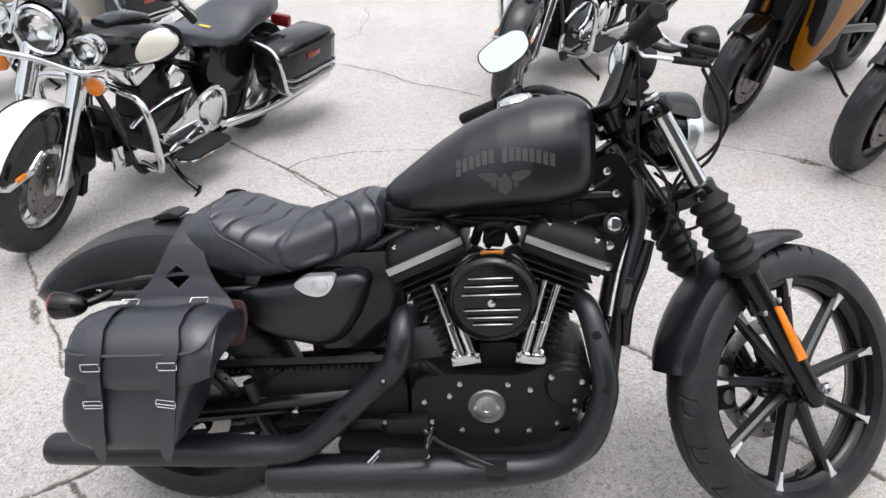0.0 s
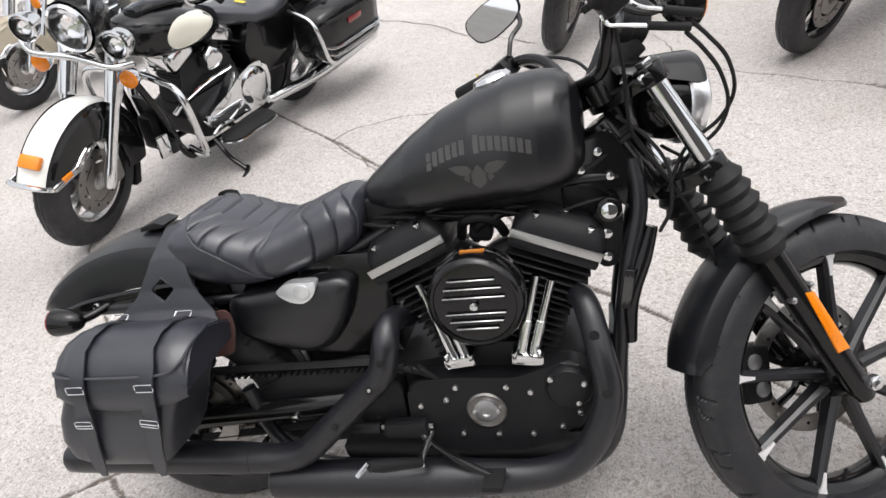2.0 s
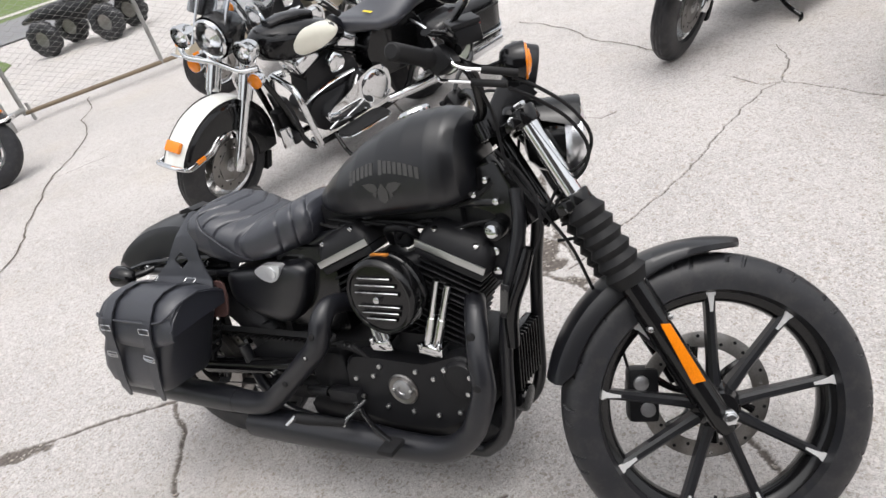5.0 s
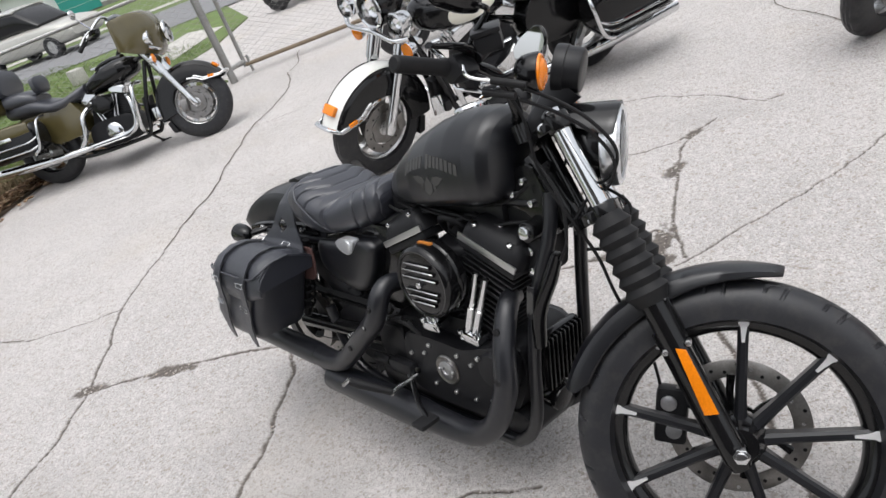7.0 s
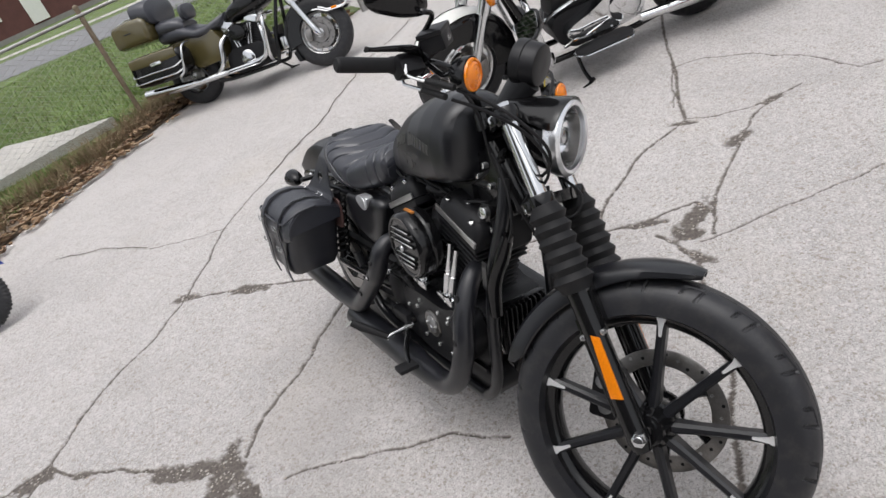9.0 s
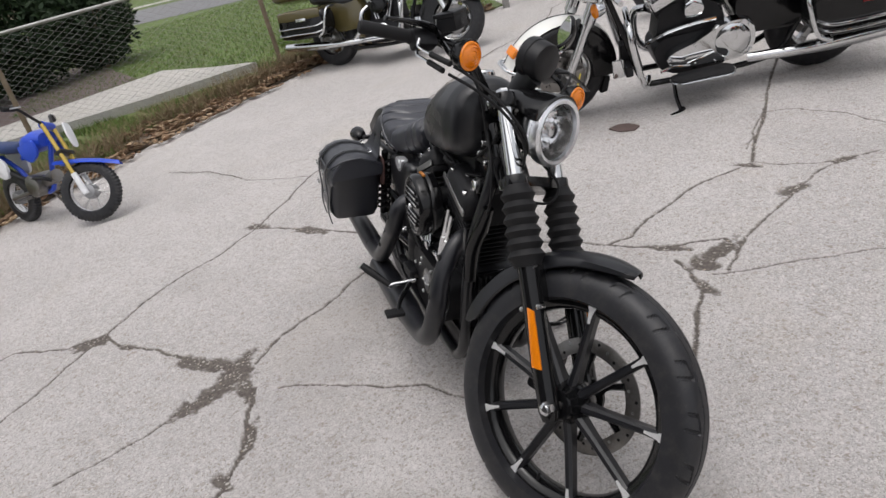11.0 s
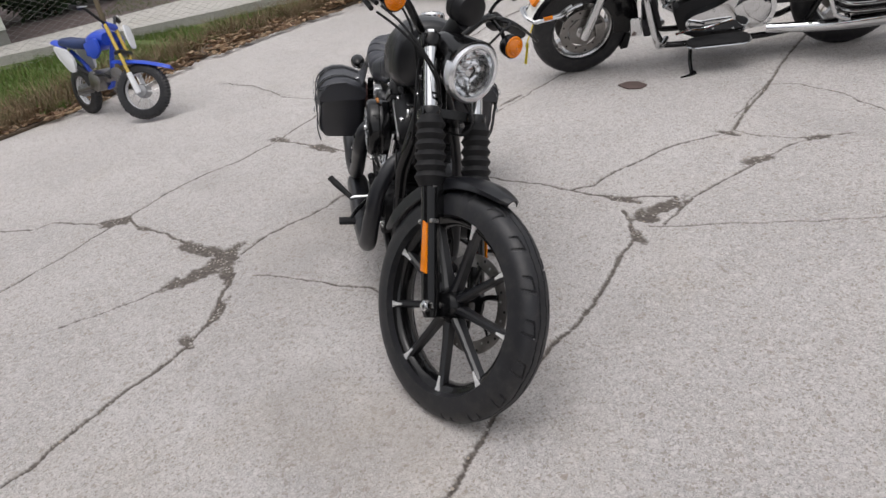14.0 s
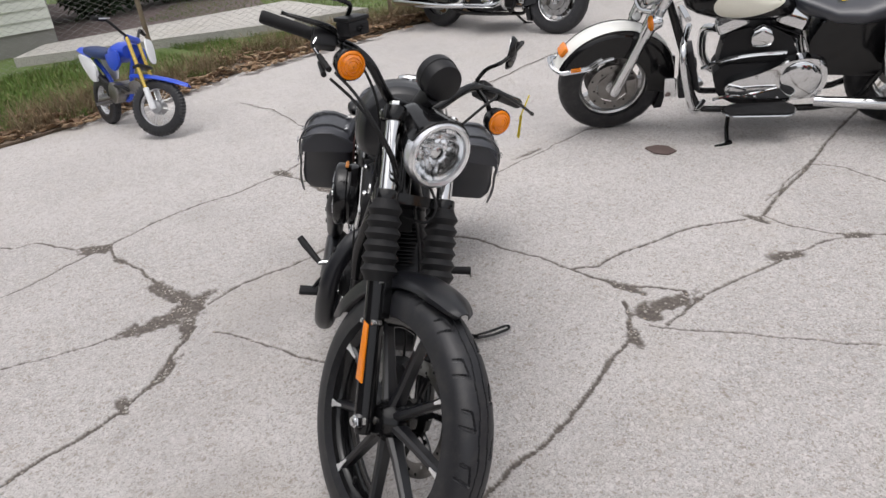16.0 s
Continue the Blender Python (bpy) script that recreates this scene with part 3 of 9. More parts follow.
sheet("lawn", [(-1.2, -60), *EDGE, (-6.2, 3.0), (-8.9, 3.45), (-9.6, 4.8), (-11.0, 6.3), (-15.2, 8.2), (-19, 30), (-19, 80), (-110, 80), (-110, -60)], 0.018, LAWN, "patchy green lawn beyond the fence", "lawn", 0.03)
inner = [(x - 0.62, y - 0.38) for x, y in EDGE]
sheet("leaf_bed", EDGE + inner[::-1], 0.026, MULCH, "strip of brown leaf mulch along the concrete edge", "leaf litter", 0.03)
sheet("walkway", [(-6.3, -4.6), (-6.42, -1.6), (-6.75, -0.22), (-7.4, -0.75), (-8.6, -1.5), (-7.9, -3.0), (-7.2, -4.6)], 0.13, CONC2, "raised pale concrete walkway slab", "walkway", 0.13)
sheet("bare_soil", [(-7.2, -4.8), (-7.9, -3.0), (-8.5, -1.75), (-14, -3.2), (-14, -9), (-7.5, -6)], 0.035, BARE, "bare purplish-brown soil beyond the walkway", "soil", 0.03)
sheet("road", [(-62.7, -58.2), (-9.0, 16.1), (-14.9, 20.4), (-68.6, -53.9)], 0.03, ASPH, "grey asphalt street", "road")
sheet("far_walk", [(-10.0, 4.1), (-11.3, 5.9), (-12.9, 5.9), (-12.0, 4.5)], 0.03, CONC2, "short pale pavement slab across the lawn", "pavement")
sheet("far_pavement", [(-70.0, -52.9), (-16.3, 21.4), (-17.4, 22.2), (-71.1, -52.1)], 0.034, CONC2, "pale pavement across the street", "pavement")

# grass blades and fallen leaves
grng = np.random.RandomState(7)


def strewn(name, pts, make, mat, label, cat):
    """Many small bent quads joined as one mesh."""
    vs, fs = [], []
    for p in pts:
        v, f = make(p)
        o = len(vs)
        vs += v
        fs += [tuple(i + o for i in q) for q in f]
    me = bpy.data.meshes.new(name)
    me.from_pydata(vs, [], fs)
    me.materials.append(mat)
    return tagged(new(name, me), label, cat, kind="stuff")


def islands(name, cols, rough):
    """A matt material whose colour changes from piece to piece."""
    m = bpy.data.materials.new(name)
    m.use_nodes = True
    n, k = m.node_tree.nodes, m.node_tree.links
    g, r = n.new("ShaderNodeNewGeometry"), n.new("ShaderNodeValToRGB")
    k.new(g.outputs["Random Per Island"], r.inputs[0])
    els = r.color_ramp.elements
    for i, c in enumerate(cols):
        e = els[i] if i < 2 else els.new(i / (len(cols) - 1))
        e.position = i / (len(cols) - 1)
        e.color = (*c, 1)
    k.new(r.outputs[0], n["Principled BSDF"].inputs["Base Color"])
    n["Principled BSDF"].inputs["Roughness"].default_value = rough
    n["Principled BSDF"].inputs["Specular IOR Level"].default_value = 0.2
    return m


LEAFM = islands("dead_leaves", [(0.18, 0.115, 0.075), (0.33, 0.23, 0.14), (0.23, 0.14, 0.09), (0.48, 0.37, 0.25), (0.13, 0.08, 0.06)], 0.85)
GRASSM = islands("grass_blades", [(0.075, 0.140, 0.024), (0.12, 0.20, 0.042), (0.060, 0.110, 0.022), (0.18, 0.17, 0.07), (0.10, 0.17, 0.036)], 0.7)
STRAWM = islands("dry_stalks", [(0.20, 0.15, 0.085), (0.13, 0.09, 0.05), (0.26, 0.21, 0.13), (0.10, 0.07, 0.045)], 0.85)


def leaf(p):
    s = 0.016 + 0.034 * grng.rand() ** 1.5
    a, t, c = grng.rand() * 6.28, (grng.rand() - 0.5) * 1.2, 0.35 * s * (1 + grng.rand())
    ca, sa = math.cos(a), math.sin(a)
    q = [(-s, 0, c * 0.5), (-0.3 * s, -0.55 * s, c), (-0.2 * s, 0, 0), (-0.3 * s, 0.55 * s, c), (0.4 * s, -0.5 * s, c), (0.5 * s, 0, 0.1 * c), (0.4 * s, 0.5 * s, c * 0.8), (s * 1.1, 0, c)]
    return [(p[0] + x * ca - y * sa, p[1] + x * sa + y * ca, p[2] + 0.002 + abs(z) + x * t * 0.3) for x, y, z in q], [(0, 1, 2), (0, 2, 3), (1, 4, 5, 2), (2, 5, 6, 3), (4, 7, 5), (5, 7, 6)]


def blade(h0, w0, lean):
    def make(p):
        h, w, a, l = h0 * (0.5 + grng.rand()), w0 * (0.7 + 0.6 * grng.rand()), grng.rand() * 6.28, lean * grng.rand()
        ca, sa = math.cos(a), math.sin(a)
        return [(p[0] - sa * w, p[1] + ca * w, p[2]), (p[0] + sa * w, p[1] - ca * w, p[2]), (p[0] + ca * l * h * 0.4 + sa * w * 0.7, p[1] + sa * l * h * 0.4 - ca * w * 0.7, p[2] + h * 0.6), (p[0] + ca * l * h * 0.4 - sa * w * 0.7, p[1] + sa * l * h * 0.4 + ca * w * 0.7, p[2] + h * 0.6), (p[0] + ca * l * h, p[1] + sa * l * h, p[2] + h)], [(0, 1, 2, 3), (3, 2, 4)]
    return make


def along(n, spread, back=0.0, i0=1, i1=12):
    """Random places beside the concrete edge; back is the distance from it to the lawn side."""
    out = []
    for _ in range(n):
        i = grng.randint(i0, i1)
        a, c = np.array(EDGE[i]), np.array(EDGE[i + 1])
        p = a + (c - a) * grng.rand()
        d = (c - a) / np.linalg.norm(c - a)
        nrm = np.array([-d[1], d[0]])
        q = p + nrm * (back + spread * grng.rand())
        out.append((q[0], q[1], 0.026))
    return out


def clumped(pts, seed, cut, rise=0.0):
    """Keeps the places where a patchy noise is high, heaped a little."""
    a = np.array(pts)
    v = noise2(a[:, 0] * 3.1 + 40, a[:, 1] * 3.1 + 40, seed, 3)
    return [(x, y, z + rise * max(0.0, w - cut) * 4 * grng.rand()) for (x, y, z), w in zip(pts, v) if w > cut + 0.10 * (grng.rand() - 0.5)]


strewn("fallen_leaves", clumped(along(9500, 0.66, -0.03), 61, 0.44, 0.06) + along(900, 0.60, 0.0) + clumped(along(1500, 0.30, -0.22), 63, 0.52), leaf, LEAFM, "brown fallen leaves along the concrete edge", "leaf litter")
strewn("dry_stalks", clumped(along(9000, 0.62, 0.05, 2, 12), 67, 0.42), blade(0.17, 0.0024, 1.9), STRAWM, "tangled dry stalks along the fence", "dry grass")
gp = [(x, y, z - 0.008) for x, y, z in along(40000, 2.6, 0.35) + clumped(along(9000, 0.5, 0.08), 71, 0.5)] + [(-6.4 - 13.0 * grng.rand() ** 1.7, -3.8 + 8.6 * grng.rand(), 0.018) for _ in range(36000)]
gp = [p for p in gp if not (-8.7 < p[0] < -6.33 and p[1] < -0.20 + 0.69 * (p[0] + 6.75) and p[1] < -0.2)]
gp = [p for p in gp if p[1] < float(np.interp(p[0], [-11.0, -9.6, -8.9, -6.2], [6.2, 4.7, 3.4, 2.9])) and p[0] < float(np.interp(p[1], [q[1] for q in EDGE], [q[0] for q in EDGE])) - 0.1]
strewn("lawn_grass", gp, blade(0.058, 0.0036, 0.9), GRASSM, "short green grass blades of the lawn", "grass")
# a scrap lying on the concrete
b = bmn()
prism(b, rounded([(-0.085, -0.05), (0.02, -0.065), (0.085, -0.02), (0.07, 0.05), (-0.02, 0.062), (-0.075, 0.03)], 0.01, 2), 0.002, 0.008, Matrix(((1, 0, 0, 0), (0, 0, 1, 0), (0, 1, 0, 0), (0, 0, 0, 1))))
scrap = part("cardboard_scrap", b, pbr("weathered_brown_board", (0.10, 0.070, 0.062), 0.9, var=0.3, scale=14, bump=0.1), None)
scrap.matrix_world = pose(-0.82, 1.51, 0, 0, 0, 20)
tagged(scrap, "weathered brown scrap of board lying on the concrete", "scrap")


# loose grit and small stones in the cracks and broken places
srng = np.random.RandomState(23)


def stone(p):
    r = 0.0022 + 0.0050 * srng.rand() ** 2
    h = 0.55 + 0.4 * srng.rand()
    a = srng.rand() * 6.28
    q = [(p[0] + r * (0.8 + 0.4 * srng.rand()) * math.cos(a + k * 1.257), p[1] + r * (0.8 + 0.4 * srng.rand()) * math.sin(a + k * 1.257), p[2]) for k in range(5)]
    return q + [(p[0] + 0.3 * r * srng.rand(), p[1], p[2] + r * h)], [(k, (k + 1) % 5, 5) for k in range(5)]


spots = []
for half, pts in far_cracks:
    for p in pts[:-1]:
        for _ in range(srng.poisson(0.9)):
            q = p + srng.normal(size=2) * 0.016
            spots.append((q[0], q[1], -0.004))
for cx, cy, rx, ry, turn in CRUMBLE:
    c, s_ = math.cos(radians(turn)), math.sin(radians(turn))
    for _ in range(int(260 * rx)):
        u, v = srng.normal(size=2) * (rx * 0.6, ry * 0.7)
        spots.append((cx + u * c - v * s_, cy + u * s_ + v * c, -0.005))
spots = [p for p in spots if FX[0] < p[0] < FX[1] and FY[0] < p[1] < FY[1]]
strewn("crack_gravel", spots, stone, islands("gravel_chips", [(0.30, 0.28, 0.25), (0.42, 0.40, 0.37), (0.22, 0.19, 0.16), (0.50, 0.48, 0.45), (0.34, 0.28, 0.22)], 0.9), "loose grit and stone chips in the cracks", "gravel")

# ---- fence, gate, house, hedge, street ----
GALV = pbr("galvanised_steel", (0.36, 0.36, 0.35), 0.5, metal=0.7, var=0.25, scale=5, dirt=(0.16, 0.11, 0.07), dirt_amt=0.4)
RUSTP = pbr("rusty_post_paint", (0.22, 0.175, 0.125), 0.75, metal=0.2, var=0.35, scale=7, dirt=(0.14, 0.07, 0.035), dirt_amt=0.6)


def chain_link(parent, a, c, z0, z1, pitch=0.060, r=0.0026):
    """Woven wire between two points of the plan, as real zigzag wires."""
    a, c = Vector((*a, 0)), Vector((*c, 0))
    d = (c - a)
    L = d.length
    d.normalize()
    nrm = Vector((-d.y, d.x, 0))
    vs, fs = [], []
    rows = int((z1 - z0) / (pitch / 2))
    for i in range(int(L / pitch) + 1):
        for k in range(rows + 1):
            s = i * pitch + (pitch / 2 if (k + i) % 2 else -pitch / 2)
            p = a + d * max(0, min(L, s)) + Vector((0, 0, z0 + k * pitch / 2)) + nrm * (r * (1 if k % 2 else -1))
            o = len(vs)
            vs += [tuple(p + nrm * r), tuple(p - nrm * r * 0.5 + d * r), tuple(p - nrm * r * 0.5 - d * r)]
            if k:
                for j in range(3):
                    fs.append((o - 3 + j, o - 3 + (j + 1) % 3, o + (j + 1) % 3, o + j))
    me = bpy.data.meshes.new("wire_mesh")
    me.from_pydata(vs, [], fs)
    me.materials.append(GALV)
    ob = new("wire_mesh", me)
    ob.parent = parent
    return tagged(ob, "woven chain-link wire", kind="stuff")


fence = thing("chain_link_fence", Matrix(), "weathered chain-link fence with rusty posts between yard and lawn", "fence")
POSTS = [(-5.45, -5.8), (-6.05, -2.85), (-6.60, 0.07), (-5.96, 2.95)]
for i, (x, y) in enumerate(POSTS):
    b = bmn()
    top = 1.32 if i < 3 else 1.9
    tube(b, [(x, y, 0.0), (x - 0.02, y, top)], 0.029 if i < 3 else 0.045, 14)
    lathe(b, [(0.034 if i < 3 else 0.05, 0), (0.030 if i < 3 else 0.045, 0.02), (0.001, 0.04)], Matrix.Translation((x - 0.02, y, top)), 14)
    part("post", b, RUSTP if i < 3 else GALV, fence, "" if i < 3 else "thick galvanised gate post")
for (a, c) in zip(POSTS, POSTS[1:]):
    b = bmn()
    tube(b, [(*a, 1.24), (*c, 1.24)], 0.020, 10)
    part("top_rail", b, GALV, fence)
    chain_link(fence, a, c, 0.04, 1.24)
gate = thing("yard_gate", Matrix(), "open chain-link yard gate on a steel frame", "gate")
ga, gb = Vector((-6.00, 3.20, 0)), Vector((-4.15, 5.65, 0))
gd = (gb - ga).normalized()
for name, pts in (("bottom_rail", [ga + Vector((0, 0, 0.12)), gb + Vector((0, 0, 0.12))]), ("top_rail", [ga + Vector((0, 0, 1.7)), gb + Vector((0, 0, 1.7))]), ("end_stile", [ga + Vector((0, 0, 0.1)), ga + Vector((0, 0, 1.72))]), ("end_stile", [gb + Vector((0, 0, 0.1)), gb + Vector((0, 0, 1.72))]), ("middle_stile", [ga.lerp(gb, 0.5) + Vector((0, 0, 0.1)), ga.lerp(gb, 0.5) + Vector((0, 0, 1.72))])):
    b = bmn()
    tube(b, pts, 0.024, 12)
    part(name, b, RUSTP if name == "bottom_rail" else GALV, gate)
chain_link(gate, tuple(ga.xy), tuple(gb.xy), 0.12, 1.70)
for z in (0.16, 1.5):
    b = bmn()
    tube(b, [(-5.96, 2.95, z), (-5.98, 3.08, z), (ga.x, ga.y, z)], 0.03, 10)
    part("hinge", b, GALV, gate)
b = bmn()
tube(b, [ga + gd * 0.06 + Vector((0, 0, 0.02)), ga + gd * 0.06 + Vector((0, 0, 0.22))], 0.018, 8)
part("drop_rod", b, GALV, gate)

SIDING = pbr("pale_green_white_siding", (0.62, 0.64, 0.58), 0.6, var=0.06, scale=1.5)
FOUND = pbr("grey_foundation", (0.24, 0.235, 0.22), 0.9, var=0.2, scale=3, bump=0.1)
TRIMW = pbr("white_trim", (0.75, 0.75, 0.72), 0.5, var=0.05)


def house(name, m, w, d, h, wallmat, roofmat, label, doors=(), windows=(), lap=0.14, laps=True):
    """A clapboard house, front along +x, with foundation, roof and openings."""
    hs = thing(name, m, label, "house")
    b = bmn()
    box(b, (d, w, 0.30), None, 0, 2, (-d / 2, 0, 0.15))
    part("foundation", b, FOUND, hs)
    b = bmn()
    box(b, (d - 0.06, w - 0.06, h - 0.30), None, 0, 2, (-d / 2, 0, 0.30 + (h - 0.30) / 2))
    part("wall", b, wallmat, hs)
    if laps:
        n = int((h - 0.30) / lap)
        for i in range(n):
            z = 0.30 + i * lap
            b = bmn()
            q = [(0.028, z), (0.006, z + lap), (-d + 0.0, z + lap), (-d - 0.02, z)]
            prism(b, q, -w / 2 - 0.01, w / 2 + 0.01)
            part("siding_board", b, wallmat, hs)
    b = bmn()
    ov = 0.45
    rise = d * 0.32
    prism(b, [(ov, h - 0.12), (ov, h), (-d / 2, h + rise), (-d - ov, h), (-d - ov, h - 0.12), (-d / 2, h + rise - 0.14)], -w / 2 - ov, w / 2 + ov)
    part("roof", b, roofmat, hs)
    for sgn in (-1, 1):
        b = bmn()
        prism(b, [(0, h), (-d / 2, h + rise - 0.15), (-d, h)], sgn * w / 2 - 0.03, sgn * w / 2 + 0.03)
        part("gable", b, wallmat, hs)
    for k, (y, z, ww, hh, mat) in enumerate(doors):
        b = bmn()
        box(b, (0.05, ww, hh), None, 0.008, 1, (0.045, y, z + hh / 2))
        dr = part("door", b, mat, hs)
        for q in range(1, 4):
            b = bmn()
            box(b, (0.012, ww * 0.96, 0.02), None, 0, 1, (0.074, y, z + hh * q / 4))
            part("door_panel_joint", b, TRIMW, dr)
    for y, z, ww, hh in windows:
        b = bmn()
        for sy, sz, oy, oz in ((ww + 0.16, 0.08, 0, hh / 2 + 0.04), (ww + 0.16, 0.08, 0, -hh / 2 - 0.04), (0.08, hh, ww / 2 + 0.04, 0), (0.08, hh, -ww / 2 - 0.04, 0), (ww, 0.04, 0, 0)):
            box(b, (0.06, sy, sz), None, 0, 1, (0.055, y + oy, z + oz))
        wd = part("window", b, TRIMW, hs, "white window frame")
        b = bmn()
        box(b, (0.012, ww, hh), None, 0, 1, (0.045, y, z))
        part("pane", b, GLOSSB, wd)
    return hs


SHING = pbr("grey_roof_shingles", (0.13, 0.125, 0.12), 0.9, var=0.25, scale=3, fine=60)
house("clapboard_house", pose(-7.40, -4.50, 0, 0, 0, 24) @ pose(0, -4.0, 0), 8.0, 7.0, 3.1, SIDING, SHING, "pale clapboard house on a grey foundation beside the walkway", windows=((1.5, 1.8, 0.9, 1.1), (-1.8, 1.8, 0.9, 1.1)))
TEAL = pbr("teal_door_paint", (0.03, 0.30, 0.26), 0.5, var=0.06)
WHITEH = pbr("white_house_paint", (0.72, 0.74, 0.75), 0.6, var=0.05, scale=1)
GREYH = pbr("grey_house_paint", (0.32, 0.34, 0.38), 0.7, var=0.08, scale=1)
REDBR = pbr("dark_red_brick", (0.115, 0.050, 0.045), 0.9, var=0.3, scale=2, fine=30)
house("white_garage", pose(-52, 17.0, 0, 0, 0, -18), 8, 6, 2.9, WHITEH, SHING, "white garage with a teal door across the street", doors=((0.6, 0.1, 2.6, 2.2, TEAL),), laps=False)
house("grey_house", pose(-52, 32, 0, 0, 0, -24), 10, 8, 4.2, GREYH, SHING, "grey house across the street", windows=((2, 2.2, 1.2, 1.4), (-2, 2.2, 1.2, 1.4)), laps=False)
house("red_brick_house", pose(-48, 1.5, 0), 10, 8, 4.0, REDBR, SHING, "dark red brick house across the street", windows=((2.6, 2.0, 1.2, 1.4), (-2.6, 2.0, 1.2, 1.4)), doors=((0, 0.4, 1.0, 2.1, TRIMW),), laps=False)
house("tan_house", pose(-52, -14, 0), 10, 8, 4.0, pbr("tan_siding", (0.36, 0.31, 0.24), 0.7, var=0.08, scale=1), SHING, "tan house across the street", windows=((2.6, 2.0, 1.2, 1.4), (-2.6, 2.0, 1.2, 1.4)), laps=False)

# plain wall added out of view, on the camera's starting side, to darken reflections
b = bmn()
box(b, (14.0, 0.25, 4.2), None, 0, 1, (7.6, -4.6, 2.1))
tagged(part("unseen_wall_south", b, pbr("dull_unseen_wall", (0.085, 0.08, 0.078), 0.85, var=0.12, scale=1.2), None, flat=True), "plain dull grey wall added out of view to darken reflections", "wall", kind="structure")

# dark evergreen hedge behind the walkway
HEDGE = islands("evergreen_leaves", [(0.010, 0.022, 0.010), (0.022, 0.042, 0.016), (0.014, 0.028, 0.012), (0.030, 0.050, 0.022)], 0.6)


def shrub(x, y, rx, ry, h, seed, n=2600):
    """A dense evergreen shrub: stems and many small leaf sprays with gaps."""
    r = np.random.RandomState(seed)
    sh = thing("evergreen_shrub", Matrix.Translation((x, y, 0)), "dark dense evergreen shrub behind the walkway", "shrub", "evergreen hedge")
    b = bmn()
    for i in range(7):
        a = r.rand() * 6.28
        tube(b, [(0.08 * math.cos(a), 0.08 * math.sin(a), 0), (0.3 * rx * math.cos(a), 0.3 * ry * math.sin(a), h * 0.45), (0.6 * rx * math.cos(a), 0.6 * ry * math.sin(a), h * 0.8)], [0.03, 0.018, 0.006], 6, 3)
    part("stem", b, RUSTP, sh)
    vs, fs = [], []
    for i in range(n):
        d = r.normal(size=3)
        d /= np.linalg.norm(d)
        k = (0.72 + 0.34 * r.rand()) * (0.9 + 0.16 * math.sin(5 * d[0] + seed) * math.cos(4 * d[1]))
        p = np.array([d[0] * rx * k, d[1] * ry * k, h * 0.5 + d[2] * h * 0.5 * k])
        if p[2] < 0.02:
            continue
        for q in range(3):
            u, v = r.normal(size=3), r.normal(size=3)
            u /= np.linalg.norm(u)
            v = np.cross(u, v)
            v /= np.linalg.norm(v)
            s = 0.05 + 0.07 * r.rand()
            o = len(vs)
            vs += [tuple(p), tuple(p + u * s + v * s * 0.32), tuple(p + u * s * 1.9), tuple(p + u * s - v * s * 0.32)]
            fs.append((o, o + 1, o + 2, o + 3))
    me = bpy.data.meshes.new("crown")
    me.from_pydata(vs, [], fs)
    me.materials.append(HEDGE)
    cr = new("crown", me)
    cr.parent = sh
    return sh


for i, (x, y, rx, ry, h) in enumerate(((-10.7, -5.0, 1.0, 1.0, 1.9), (-11.6, -3.9, 1.0, 1.0, 2.0), (-12.4, -2.8, 0.95, 0.9, 1.9))):
    shrub(x, y, rx, ry, h, 31 + i)


def street_car(m, paint, label, wagon=True):
    """A parked car: body shell, glass, wheels, lamps."""
    car = thing("parked_car", m, label, "car")
    b = bmn()
    secs = [(-2.25, 0.45, 0.80, 0.70), (-2.15, 0.32, 0.98, 0.82), (-1.2, 0.28, 1.02, 0.88), (0.6, 0.28, 1.02, 0.88), (1.5, 0.30, 0.95, 0.86), (2.1, 0.35, 0.85, 0.78), (2.25, 0.45, 0.70, 0.66)]
    loft(b, [oval(x, 0, (a + c) / 2, w, (c - a) / 2, 5, 24) for x, a, c, w in secs])
    part("body", b, paint, car)
    b = bmn()
    cab = [(-2.1, 0.95, 1.05, 0.70), (-1.8, 0.95, 1.62, 0.70), (-0.6, 0.95, 1.70, 0.72), (0.35, 0.95, 1.62, 0.70), (1.05, 0.95, 1.05, 0.68)] if wagon else [(-1.5, 0.95, 1.02, 0.66), (-0.9, 0.95, 1.40, 0.66), (0.1, 0.95, 1.42, 0.66), (0.95, 0.95, 1.02, 0.64)]
    loft(b, [oval(x, 0, (a + c) / 2, w, (c - a) / 2, 5, 24) for x, a, c, w in cab])
    part("cabin_glass", b, GLOSSB, car)
    b = bmn()
    loft(b, [oval(x, 0, c - 0.03, w * 0.96, 0.045, 4, 20) for x, a, c, w in cab[1:-1]])
    part("roof", b, paint, car)
    for x in (-1.4, 1.35):
        for s in (-1, 1):
            mm = axis_frame((x, s * 0.78, 0.33), (0, s, 0))
            wh = part("wheel", lathe(bmn(), [(0.20, -0.10), (0.32, -0.10), (0.335, -0.06), (0.335, 0.06), (0.32, 0.10), (0.20, 0.10)], mm, 28, closed=True), TYREM, car)
            part("hubcap", lathe(bmn(), [(0.205, 0.06), (0.19, 0.085), (0.05, 0.095), (0.001, 0.095)], mm, 24), ALU, wh)
    for s in (-1, 1):
        part("tail_lamp", box(bmn(), (0.06, 0.20, 0.16), None, 0.02, 2, (-2.20, s * 0.62, 0.82)), REDLENS, car)
        part("head_lamp", box(bmn(), (0.08, 0.28, 0.14), None, 0.03, 2, (2.15, s * 0.52, 0.70)), REFLECTOR, car)
    return car


